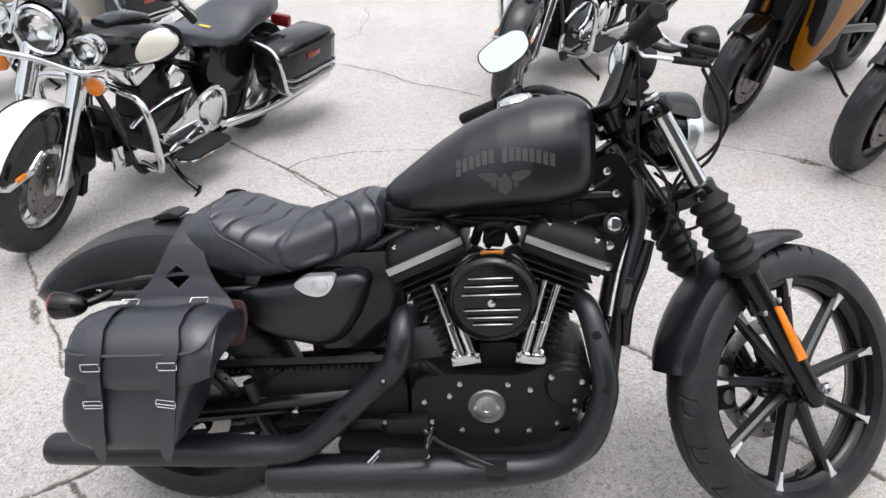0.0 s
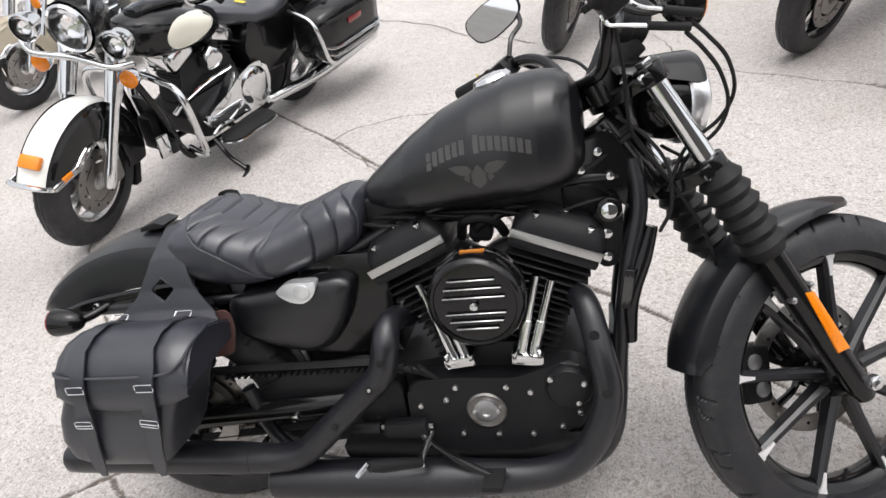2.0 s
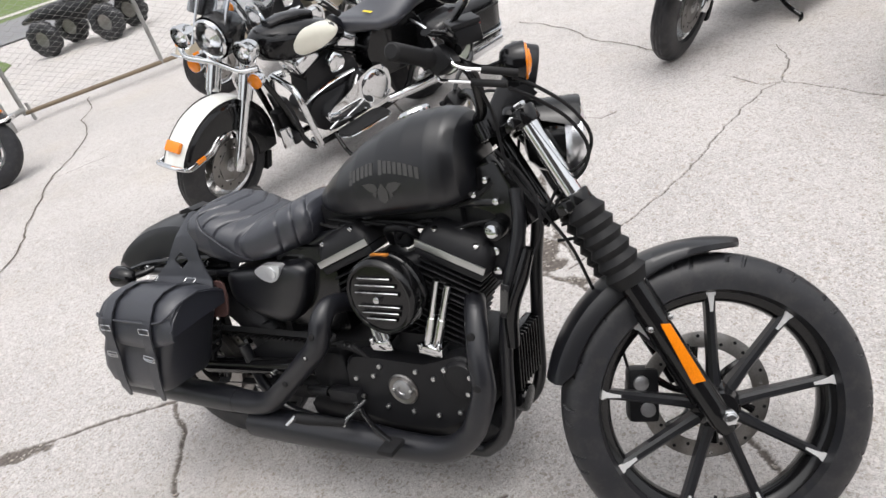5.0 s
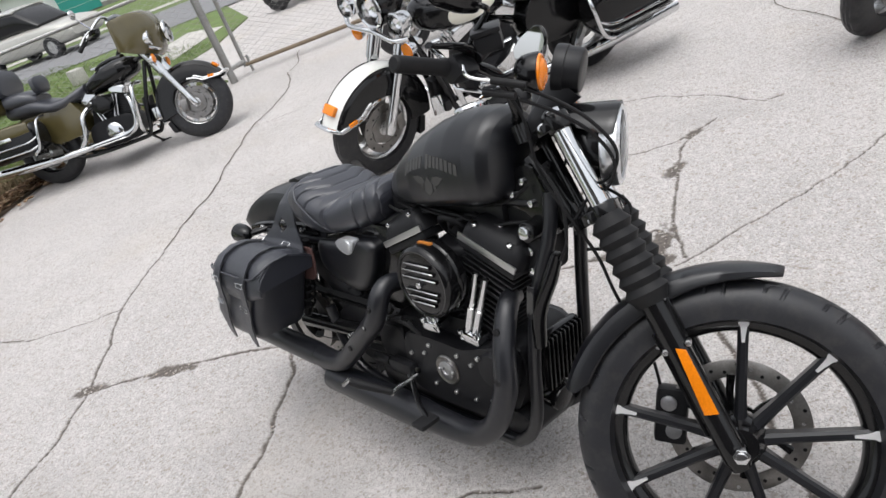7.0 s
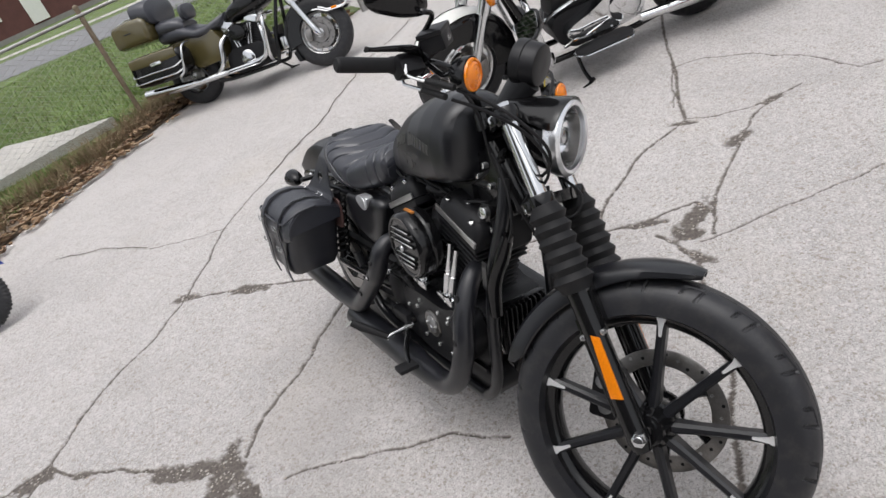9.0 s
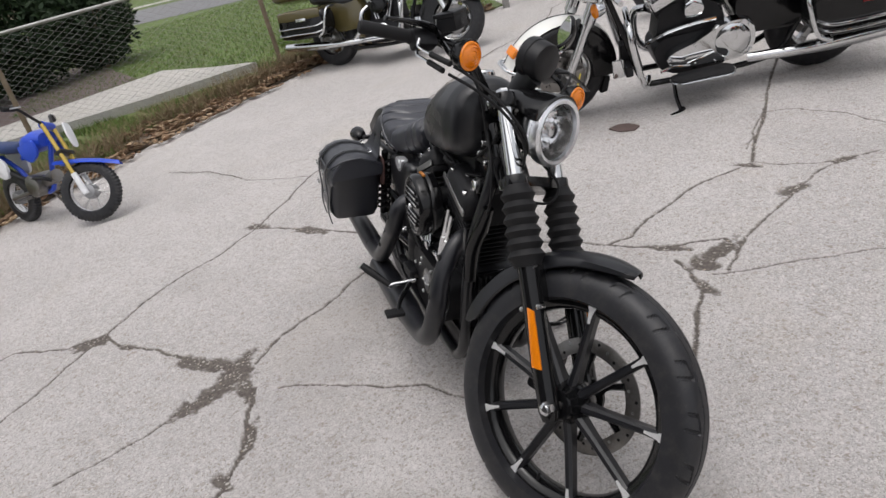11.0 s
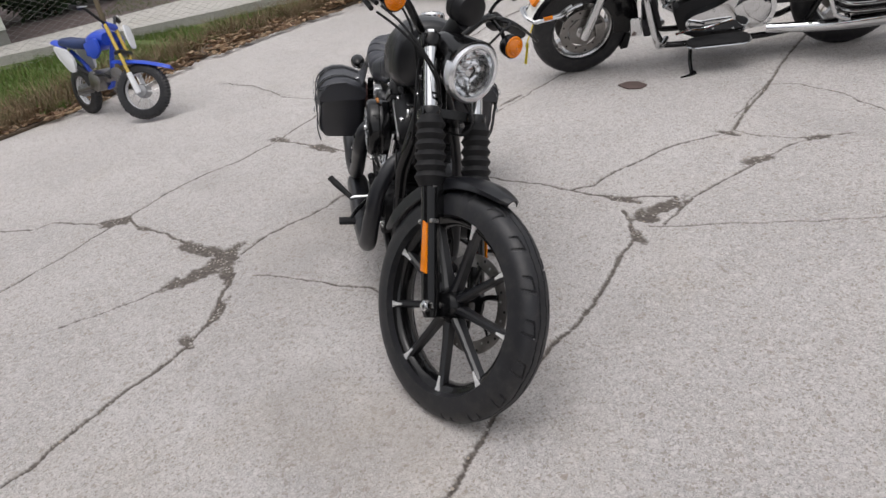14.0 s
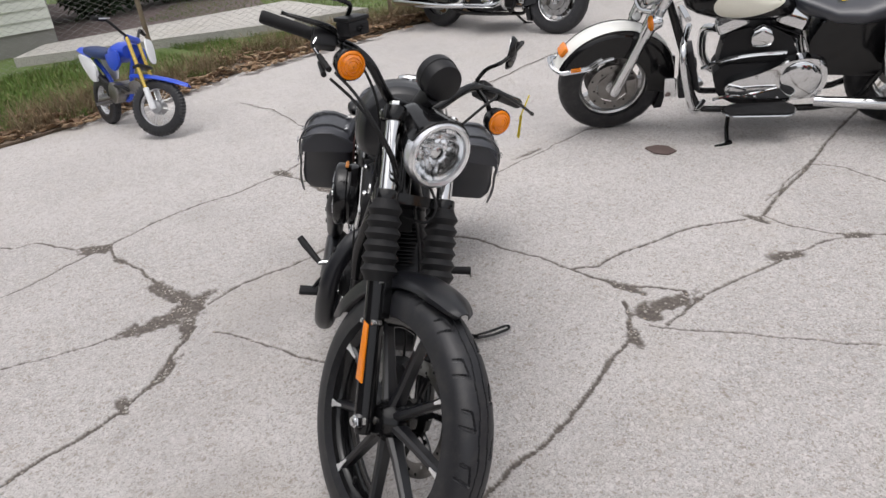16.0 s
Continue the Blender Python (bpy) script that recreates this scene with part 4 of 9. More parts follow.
street_car(pose(-23.6, 6.1, 0, 0, 0, 26), pbr("silver_beige_car_paint", (0.50, 0.49, 0.45), 0.3, metal=0.2, var=0.04, coat=0.6), "light silver wagon parked on the street")
street_car(pose(-37.0, 8.5, 0, 0, 0, 54), pbr("dark_red_car_paint", (0.10, 0.03, 0.035), 0.3, var=0.04, coat=0.6), "dark red car parked across the street", False)
b = bmn()
box(b, (0.34, 0.26, 0.30), None, 0.03, 2, (-12.8, 3.4, 0.15))
tagged(part("marker_stone", b, CONC2, None), "small pale square stone on the lawn", "stone")


def atv(m):
    """A small four-wheeler beyond the gate."""
    q = thing("quad_bike", m, "black four-wheeled quad bike beyond the gate", "quad bike")
    for x in (-0.6, 0.6):
        for s in (-1, 1):
            wm = axis_frame((x, s * 0.42, 0.30), (0, s, 0))
            wh = part("wheel", tyre(bmn(), wm, 0.30, 0.22, 0.14, seg=60, depth=0.02, knob=True), TYREM, q)
            part("rim", lathe(bmn(), [(0.14, -0.08), (0.14, 0.05), (0.05, 0.03), (0.001, 0.03)], wm, 20), STEEL, wh)
    b = bmn()
    loft(b, [oval(x, 0, z, w, h, 3, 20) for x, z, w, h in ((-0.9, 0.62, 0.30, 0.05), (-0.5, 0.66, 0.42, 0.10), (-0.1, 0.55, 0.22, 0.18), (0.3, 0.62, 0.25, 0.15), (0.65, 0.66, 0.42, 0.09), (0.95, 0.60, 0.30, 0.05))])
    part("body", b, PLAST, q)
    b = bmn()
    loft(b, [oval(x, 0, z, 0.15, h, 3, 20) for x, z, h in ((-0.65, 0.78, 0.03), (-0.4, 0.80, 0.07), (0.0, 0.77, 0.06), (0.15, 0.76, 0.03))])
    part("seat", b, VINYL, q)
    b = bmn()
    tube(b, [(0.42, -0.38, 1.0), (0.46, -0.2, 1.02), (0.5, 0, 0.96), (0.46, 0.2, 1.02), (0.42, 0.38, 1.0)], 0.016, 8, 4)
    part("handlebar", b, PLAST, q)
    return q


atv(pose(-9.46, 7.0, 0, 0, 0, 200))

# ---- the black motorcycle on its side stand ----
BIKE = pose(-0.0454, -0.0718, -0.0144, -12.26, -0.74, -0.74)
FK = fork_frame(1.632, 32.0, 32.0)
# the fork legs stand a little steeper than the steering frame, pivoted at the axle
FT = FK @ Matrix.Translation((0.042, 0, 0.318)) @ pose(0, 0, 0, 0, 4.29, 0) @ Matrix.Translation((-0.058, 0, -0.318))


def bolts(parent, spots, r=0.007, h=0.006, out=(0, -1, 0), mat=ALU, name="bolt"):
    """Small hexagon-socket bolt heads, one mesh each."""
    for s in spots:
        b = bmn()
        s, o = Vector(s), Vector(out).normalized()
        cyl(b, s - o * 0.004, s + o * h, r, seg=10, ch=0.0015)
        part(name, b, mat, parent)


def cast_wheel(parent, name, m, R, w, rim_r, tip_r, spokes, phase, rim_w, label):
    """A black cast wheel: rim with tyre, hub, straight spokes with machined tips."""
    b = bmn()
    hw = rim_w / 2
    lathe(b, [(rim_r - 0.030, -hw * 0.55), (rim_r - 0.022, -hw * 0.8), (rim_r, -hw), (rim_r + 0.006, -hw), (rim_r + 0.006, -hw + 0.006), (rim_r - 0.008, -hw + 0.012),
              (rim_r - 0.012, 0), (rim_r - 0.008, hw - 0.012), (rim_r + 0.006, hw - 0.006), (rim_r + 0.006, hw), (rim_r, hw), (rim_r - 0.022, hw * 0.8), (rim_r - 0.030, hw * 0.55), (rim_r - 0.034, 0)], m, 72, closed=True)
    wheel = part(name, b, GLOSSB, parent, label)
    part("tyre", tyre(bmn(), m, R, w, rim_r + 0.004, seg=900, depth=0.006, n=110, slot=0.042), TYREM, wheel, "black road tyre with cut tread")
    b = bmn()
    lathe(b, [(0.018, -0.062), (0.036, -0.060), (0.040, -0.045), (0.052, -0.030), (0.056, 0), (0.052, 0.030), (0.040, 0.045), (0.036, 0.060), (0.018, 0.062)], m, 32)
    part("hub", b, GLOSSB, wheel)
    for i in range(spokes):
        th = 2 * math.pi * i / spokes + radians(phase)
        d, s = Vector((math.cos(th), math.sin(th), 0)), Vector((-math.sin(th), math.cos(th), 0))
        z = Vector((0, 0, 1))
        rings = []
        for rad, half, dep, lift in ((0.045, 0.013, 0.022, 0.014), (0.10, 0.0110, 0.018, 0.014), (tip_r - 0.05, 0.0105, 0.016, 0.016), (tip_r - 0.012, 0.0115, 0.017, 0.018), (tip_r + 0.004, 0.016, 0.020, 0.016)):
            c = d * rad + z * lift
            rings.append([m @ (c + s * a * half + z * e * dep) for a, e in ((-1, -0.7), (-0.6, -1), (0.6, -1), (1, -0.7), (1, 0.6), (0.45, 1), (-0.45, 1), (-1, 0.6))])
        b = bmn()
        loft(b, rings)
        part("spoke", b, DENIM, wheel)
        b = bmn()
        rings = []
        for rad, half, lift in ((tip_r - 0.045, 0.0030, 0.0345), (tip_r - 0.03, 0.0042, 0.0362), (tip_r - 0.012, 0.0065, 0.0374), (tip_r - 0.006, 0.0100, 0.0380), (tip_r + 0.006, 0.0105, 0.0380)):
            c = d * rad + z * lift
            rings.append([m @ (c + s * a * half + z * e) for a, e in ((-1, -0.006), (1, -0.006), (1, 0), (-1, 0))])
        loft(b, rings)
        part("spoke_tip", b, MACH, wheel, "machined silver spoke highlight")
    return wheel


def brake_disc(parent, m, r, z, holes=30):
    """A drilled brake disc on a dark carrier."""
    b = bmn()
    lathe(b, [(r * 0.74, z - 0.0025), (r * 0.985, z - 0.0025), (r, z - 0.0015), (r, z + 0.0015), (r * 0.985, z + 0.0025), (r * 0.74, z + 0.0025)], m, 72, closed=True)
    disc = part("brake_disc", b, STEEL, parent, "drilled steel brake disc")
    for i in range(holes):
        a = 2 * math.pi * i / holes
        rr = r * (0.82 + 0.055 * (i % 3))
        for side in (-1, 1):
            b = bmn()
            c = Vector((rr * math.cos(a), rr * math.sin(a), z + side * 0.0026))
            cyl(b, m @ c, m @ (c + Vector((0, 0, side * 0.0006))), 0.0042, seg=8)
            part("disc_hole", b, RUBBER if i % 4 else ALU, disc)
    for i in range(6):
        b = bmn()
        a = 2 * math.pi * i / 6
        p = [m @ Vector((q * math.cos(a + o), q * math.sin(a + o), z)) for q, o in ((0.035, 0), (r * 0.45, 0.22), (r * 0.78, 0.10))]
        tube(b, p, [0.010, 0.008, 0.010], 8, 3)
        part("carrier_arm", b, GLOSSB, disc)
    b = bmn()
    lathe(b, [(0.03, z - 0.005), (0.05, z - 0.005), (0.05, z + 0.005), (0.03, z + 0.005)], m, 28, closed=True)
    part("disc_carrier", b, GLOSSB, disc)
    return disc


bike = thing("motorcycle", BIKE, "satin black cruiser motorcycle with leather saddlebags, leaning on its side stand", "motorcycle")

# front wheel, brake and mudguard
FWC = Vector((0.058, -0.008, 0.318))
FW = FK @ axis_frame(FWC, (0, -1, 0))
front_wheel = cast_wheel(bike, "front_wheel", FW, 0.338, 0.110, 0.262, 0.256, 9, 17.5, 0.078, "black nine-spoke cast wheel with silver spoke ends")
brake_disc(front_wheel, FW, 0.150, -0.066)
b = bmn()
cyl(b, FK @ Vector((0.058, -0.10, 0.318)), FK @ Vector((0.058, -0.128, 0.318)), 0.017, seg=6, ch=0.003)
cyl(b, FK @ Vector((0.058, -0.128, 0.318)), FK @ Vector((0.058, -0.134, 0.318)), 0.011, seg=16, ch=0.002)
part("axle_nut", b, CHROME, front_wheel, "bright axle nut")
b = bmn()
cyl(b, FK @ Vector((0.058, -0.1, 0.318)), FK @ Vector((0.058, 0.1, 0.318)), 0.011)
part("axle", b, STEEL, front_wheel)
b = bmn()
tube(b, [FW @ Vector((0.238 * math.cos(a), 0.238 * math.sin(a), 0.02)) for a in (4.05, 4.06)] + [FW @ Vector((0.205 * math.cos(4.07), 0.205 * math.sin(4.07), 0.028))], 0.004, 8)
part("valve_stem", b, RUBBER, front_wheel)


def front_guard(t):
    hw = 0.061 * min(1.0, (0.30 + 0.70 * min(1, t / 0.14) ** 0.55)) * (0.86 + 0.14 * min(1, (1 - t) / 0.08))
    r = 0.3725
    drop = (0.016 + 0.030 * min(1, t / 0.5)) * (0.55 + 0.45 * min(1, (1 - t) / 0.06))
    return [(r - drop, -hw), (r - 0.55 * drop, -hw * 0.99), (r - 0.010, -hw * 0.90), (r - 0.001, -hw * 0.55), (r + 0.002, 0), (r - 0.001, hw * 0.55), (r - 0.010, hw * 0.90), (r - 0.55 * drop, hw * 0.99), (r - drop, hw)]


b = bmn()
arc_shell(b, FW, 46, 135, 44, front_guard, 0.0035)
part("front_mudguard", b, DENIM, bike, "short satin black front mudguard")
caliper = bmn()
box(caliper, (0.072, 0.055, 0.13), FK @ pose(-0.055, 0.072, 0.40, 0, 35, 0), 0.014)
box(caliper, (0.05, 0.04, 0.05), FK @ pose(-0.06, 0.095, 0.41, 0, 35, 0), 0.012)
cal = part("brake_caliper", caliper, WRINK, bike)
for da in (-0.03, 0.03):
    b = bmn()
    c = FK @ Vector((-0.055 + da * 0.4, 0.045, 0.40 + da))
    cyl(b, c, c + (FK.to_3x3() @ Vector((0, -0.006, 0))), 0.018, seg=18, ch=0.002)
    part("caliper_cap", b, CASTAL, cal)

# fork
for side in (-1, 1):
    u = side * 0.090
    P = lambda f, a, du=0.0: FT @ Vector((f, u + side * du, a))
    b = bmn()
    tube(b, [P(0.06, 0.285), P(0.06, 0.31), P(0.06, 0.34), P(0.058, 0.60), P(0.058, 0.70)], [0.020, 0.027, 0.0265, 0.0265, 0.0285], 20)
    box(b, (0.026, 0.03, 0.055), FT @ pose(0.06, u + side * 0.006, 0.318), 0.008)
    tube(b, [P(0.030, 0.37), P(0.030, 0.60)], 0.0055, 8)
    leg = part("fork_leg", b, GLOSSB, bike, "gloss black lower fork leg")
    b = bmn()
    box(b, (0.010, 0.024, 0.10), FT @ pose(0.035, u * 0.86, 0.60), 0.003)
    box(b, (0.010, 0.024, 0.10), FT @ pose(0.085, u * 0.86, 0.62), 0.003)
    part("mudguard_bracket", b, GLOSSB, leg)
    bolts(leg, [P(0.035, 0.56, 0.0), P(0.085, 0.56, 0.0), P(0.08, 0.66, -0.01)], 0.0065, 0.022, FT.to_3x3() @ Vector((0, side, 0)))
    b = bmn()
    pts, rad = [], []
    for i in range(13):
        a = 0.672 + 0.182 * i / 12
        pts.append(P(0.058, a))
        rad.append(0.0345 + 0.004 * (1 - i / 12) + (0.0095 if i % 2 else 0.0))
    pts = [P(0.058, 0.660)] + pts + [P(0.058, 0.868)]
    rad = [0.034] + rad + [0.030]
    tube(b, pts, rad, 26, 2)
    part("fork_gaiter", b, RUBBER, bike, "ribbed black rubber fork gaiter")
    b = bmn()
    tube(b, [P(0.058, 0.86), P(0.058, 1.085)], 0.0205, 24)
    part("fork_tube", b, CHROME, bike, "polished chrome fork tube")
    b = bmn()
    cyl(b, P(0.058, 1.062), P(0.058, 1.100), 0.030, seg=20, ch=0.004)
    part("fork_clamp", b, GLOSSB, bike)
    b = bmn()
    cyl(b, P(0.058, 0.855), P(0.058, 0.890), 0.031, seg=20, ch=0.004)
    part("fork_clamp", b, GLOSSB, bike)
    b = bmn()
    cyl(b, P(0.058, 1.10), P(0.058, 1.112), 0.017, seg=6, ch=0.002)
    part("fork_cap", b, CHROME, bike)
    bolts(bike, [P(0.028, 1.085, 0.014), P(0.030, 0.866, 0.014)], 0.0095, 0.008, FT.to_3x3() @ Vector((0, side, 0)), CHROME, "clamp_bolt")
    b = bmn()
    prism(b, [(0.035, 0.418), (0.062, 0.410), (0.064, 0.552), (0.046, 0.562)], 0, 0.006, Matrix.Translation(FT.translation) @ FT.to_3x3().to_4x4() @ pose(0.012, u + side * 0.029, 0, 0, 0, 0 if side > 0 else 0), 0.002)
    part("side_reflector", b, AMBER, bike, "long amber fork reflector")
for a, t in ((0.872, 0.026), (1.080, 0.022)):
    b = bmn()
    prism(b, rounded([(-0.028, -0.03), (-0.028, 0.03), (0.010, 0.104), (0.035, 0.118), (0.072, 0.112), (0.085, 0.03), (0.085, -0.03), (0.072, -0.112), (0.035, -0.118), (0.010, -0.104)], 0.02, 3), a - t / 2, a + t / 2, FT @ Matrix(((1, 0, 0, 0), (0, 0, 1, 0), (0, 1, 0, 0), (0, 0, 0, 1))), 0.004)
    part("triple_clamp", b, GLOSSB, bike)
b = bmn()
cyl(b, FT @ Vector((0, 0, 0.86)), FT @ Vector((0, 0, 1.10)), 0.018)
part("steering_stem", b, GLOSSB, bike)

# headlamp
HD = (FK.to_3x3() @ Vector((0.848, 0, -0.53))).normalized()
HC = FK @ Vector((0.165, 0, 0.985))
HM = axis_frame(HC, HD, (0, 0, 1))
b = bmn()
lathe(b, [(0.018, -0.105), (0.045, -0.098), (0.066, -0.075), (0.078, -0.035), (0.081, 0.0), (0.078, 0.004)], HM, 40, cap="low")
lamp = part("headlamp", b, GLOSSB, bike, "round headlamp with a silver ring")
b = bmn()
lathe(b, [(0.0815, -0.022), (0.088, -0.014), (0.0905, 0.000), (0.0885, 0.014), (0.081, 0.021), (0.073, 0.018), (0.073, 0.006), (0.079, 0.0)], HM, 48, closed=True)
part("lamp_ring", b, RINGM, lamp, "satin silver lamp ring")
b = bmn()
prof = [(0.0738, 0.008), (0.070, -0.004), (0.064, -0.014), (0.056, -0.024), (0.046, -0.033), (0.035, -0.040), (0.024, -0.046), (0.014, -0.050), (0.0, -0.056)]
rings = []
for r, h in prof[:-1]:
    rings.append([HM @ Vector((r * math.cos(q), r * math.sin(q), h + (0.0045 * math.sin(2.4 * j + 170 * r) if r < 0.072 else 0.0))) for j in range(40) for q in (2 * math.pi * j / 40,)])
loft(b, rings, cap="last")
part("reflector", b, REFLECTOR, lamp)
b = bmn()
lathe(b, [(0.020, -0.030), (0.019, 0.0), (0.012, 0.004)], HM, 20)
part("bulb_shield", b, CHROME, lamp)
b = bmn()
lathe(b, [(0.0735, 0.010), (0.062, 0.017), (0.04, 0.022), (0.02, 0.0245), (0.001, 0.025)], HM, 40, cap=False)
lens = part("lens", b, GLASS, lamp, "clear domed lens")
lens.visible_shadow = False
E0 = lambda f, l, a: FK @ Vector((f, l, a))
b = bmn()
rings = []
for z, r, half, lift in ((-0.150, 0.050, 38, 0.030), (-0.140, 0.056, 44, 0.030), (-0.110, 0.066, 52, 0.024), (-0.070, 0.078, 58, 0.014), (-0.030, 0.087, 62, 0.006), (0.002, 0.0925, 64, 0.001), (0.016, 0.0935, 63, 0.0), (0.019, 0.0925, 60, 0.0)):
    arc = [radians(-half + 2 * half * q / 16) for q in range(17)]
    rings.append([HM @ Vector((lift + r * math.cos(a), r * math.sin(a), z - 0.018 * (1 - math.cos(a)) * (z > 0))) for a in arc] + [HM @ Vector((lift + (r - 0.004) * math.cos(a), (r - 0.004) * math.sin(a), z - 0.018 * (1 - math.cos(a)) * (z > 0))) for a in arc[::-1]])
loft(b, rings)
part("headlamp_visor", b, GLOSSB, bike, "black eyebrow visor over the headlamp", 60)

# handlebar and controls
b = bmn()
for s in (-1, 1):
    tube(b, [E0(0.012, s * 0.045, 1.09), E0(0.020, s * 0.045, 1.13)], 0.020, 16)
tube(b, [E0(-0.043, -0.395, 1.281), E0(0.0, -0.285, 1.260), E0(0.045, -0.205, 1.238), E0(0.060, -0.150, 1.205), E0(0.040, -0.085, 1.150), E0(0.022, -0.045, 1.140), E0(0.022, 0.045, 1.140),
         E0(0.040, 0.085, 1.150), E0(0.060, 0.150, 1.205), E0(0.050, 0.215, 1.238), E0(0.015, 0.31, 1.250), E0(-0.030, 0.448, 1.264)], 0.0125, 14, 5)
bar = part("handlebar", b, GLOSSB, bike, "wide black handlebar")
for s in (-1, 1):
    g0, g1 = (E0(-0.047, -0.402, 1.283), E0(0.002, -0.280, 1.259)) if s < 0 else (E0(-0.034, 0.460, 1.266), E0(0.010, 0.325, 1.252))
    gd = (g1 - g0).normalized()
    b = bmn()
    tube(b, [g0, g0 + gd * 0.004, g0 + gd * 0.010, g1 - gd * 0.012, g1 - gd * 0.004, g1], [0.012, 0.0160, 0.0165, 0.0160, 0.019, 0.019], 20)
    part("hand_grip", b, RUBBER, bar, "black rubber hand grip")
    b = bmn()
    box(b, (0.045, 0.062, 0.046), axis_frame(E0(0.022, s * 0.262, 1.246), FK.to_3x3() @ Vector((0, 0, 1)), g1 - g0) @ pose(0, 0, 0, 0, 0, 90), 0.010)
    sw = part("switch_housing", b, PLAST, bar, "black switch housing")
    for q in range(3):
        b = bmn()
        box(b, (0.010, 0.012, 0.012), axis_frame(E0(-0.010, s * (0.245 + 0.014 * q), 1.258), FK.to_3x3() @ Vector((0, 0, 1))), 0.003)
        part("switch", b, RUBBER, sw)
    b = bmn()
    lever = [(0.045, 0.235, 1.244), (0.060, 0.275, 1.240), (0.062, 0.330, 1.234), (0.050, 0.400, 1.224), (0.040, 0.440, 1.218), (0.036, 0.452, 1.217)] if s > 0 else [(0.045, -0.235, 1.256), (0.056, -0.270, 1.264), (0.046, -0.320, 1.268), (0.026, -0.362, 1.275), (0.022, -0.372, 1.277), (0.020, -0.378, 1.278)]
    tube(b, [E0(*p) for p in lever], [0.013, 0.014, 0.011, 0.008, 0.0075, 0.010], 12, 5, flat=0.6)
    part("lever", b, GLOSSB, bar, "black clutch lever" if s > 0 else "black brake lever")
    # mirror
    b = bmn()
    mdir = (FK.to_3x3() @ (Vector((-0.72, 0.44, 0.54)) if s < 0 else Vector((-0.618, -0.77, 0.162)))).normalized()
    mm = axis_frame(E0(0.100, -0.312, 1.352) if s < 0 else E0(0.090, 0.298, 1.350), mdir, FK.to_3x3() @ (Vector((0, -1, 0)) if s < 0 else Vector((-0.768, 0.551, 0.10))))
    tube(b, [E0(0.035, s * 0.225, 1.262), E0(0.070, s * 0.232, 1.290), E0(0.120, s * 0.250, 1.305), mm @ Vector((-0.046, -0.022, -0.030)), mm @ Vector((-0.040, -0.018, -0.014))], 0.0058, 8, 5)
    stem = part("mirror_stem", b, GLOSSB, bar)
    outl = [(-0.074, -0.012), (-0.064, -0.036), (-0.010, -0.048), (0.056, -0.044), (0.082, -0.026), (0.080, 0.020), (0.050, 0.040), (-0.020, 0.050), (-0.062, 0.036)]
    ol = [(x * 0.94, y * (0.82 if s < 0 else 0.86)) for x, y in rounded(outl, 0.02, 3)]
    sx = -s
    b = bmn()
    rings = [[mm @ Vector((x * k * sx, y * k, h)) for x, y in ol] for k, h in ((0.35, -0.022), (0.8, -0.017), (0.98, -0.006), (1.0, 0.0), (0.96, 0.003))]
    loft(b, rings)
    part("mirror_shell", b, GLOSSB, stem, "black teardrop mirror")
    b = bmn()
    rings = [[mm @ Vector((x * k * sx, y * k, h)) for x, y in ol] for k, h in ((0.93, 0.0032), (0.93, 0.0045))]
    loft(b, rings)
    part("mirror_glass", b, MIRROR, stem, "bright mirror glass")
    # turn signal
    td = HD
    c = E0(0.138, -0.249, 1.154) if s < 0 else E0(0.095, 0.262, 1.138)
    tm = axis_frame(c, td, (0, 0, 1))
    b = bmn()
    lathe(b, [(0.006, -0.042), (0.022, -0.039), (0.033, -0.027), (0.037, -0.010), (0.0382, 0.0), (0.0382, 0.006), (0.0355, 0.007)], tm, 28)
    tube(b, [tm @ Vector((0, 0, -0.04)), E0(0.075, s * 0.235, 1.19), E0(0.045, s * 0.22, 1.238)], 0.007, 8, 4)
    sig = part("turn_signal", b, GLOSSB, bar, "round amber turn signal in a black bullet housing")
    b = bmn()
    lathe(b, [(0.0352, -0.001), (0.0352, 0.006), (0.0335, 0.011), (0.029, 0.0125), (0.0275, 0.0105), (0.0215, 0.0165), (0.0200, 0.0145), (0.0135, 0.0185), (0.0120, 0.0165), (0.006, 0.020), (0.001, 0.020)], tm, 28)
    part("amber_lens", b, AMBER, sig)
# front brake reservoir, standing level
RSM = axis_frame(E0(0.090, -0.222, 1.268), (0, -0.21, 0.98), FK.to_3x3() @ Vector((1, 0, 0)))
b = bmn()
box(b, (0.056, 0.062, 0.036), RSM, 0.008)
box(b, (0.060, 0.066, 0.011), RSM @ pose(0, 0, 0.022), 0.004)
tube(b, [RSM @ Vector((-0.01, 0, -0.012)), E0(0.055, -0.240, 1.250)], 0.014, 12)
res = part("brake_reservoir", b, PLAST, bar, "black brake fluid reservoir")
b = bmn()
cyl(b, RSM @ Vector((0.026, 0, 0)), RSM @ Vector((0.030, 0, 0)), 0.009, seg=16)
part("sight_glass", b, GLASS, res)
# speedometer
SD = (FK.to_3x3() @ Vector((-0.74, -0.02, 0.67))).normalized()
SM = axis_frame(E0(0.165, -0.010, 1.180), SD, FK.to_3x3() @ Vector((0, 1, 0)))
b = bmn()
lathe(b, [(0.012, -0.040), (0.043, -0.040), (0.0470, -0.038), (0.0490, -0.033), (0.0505, -0.005), (0.0530, -0.003), (0.0530, 0.016), (0.0515, 0.022), (0.049, 0.018)], SM, 40)
spd = part("speedometer", b, PLAST, bike, "round black speedometer")
b = bmn()
lathe(b, [(0.001, 0.0175), (0.0492, 0.0175), (0.0492, 0.0155), (0.001, 0.0155)], SM, 40)
part("dial", b, GLOSSB, spd)
b = bmn()
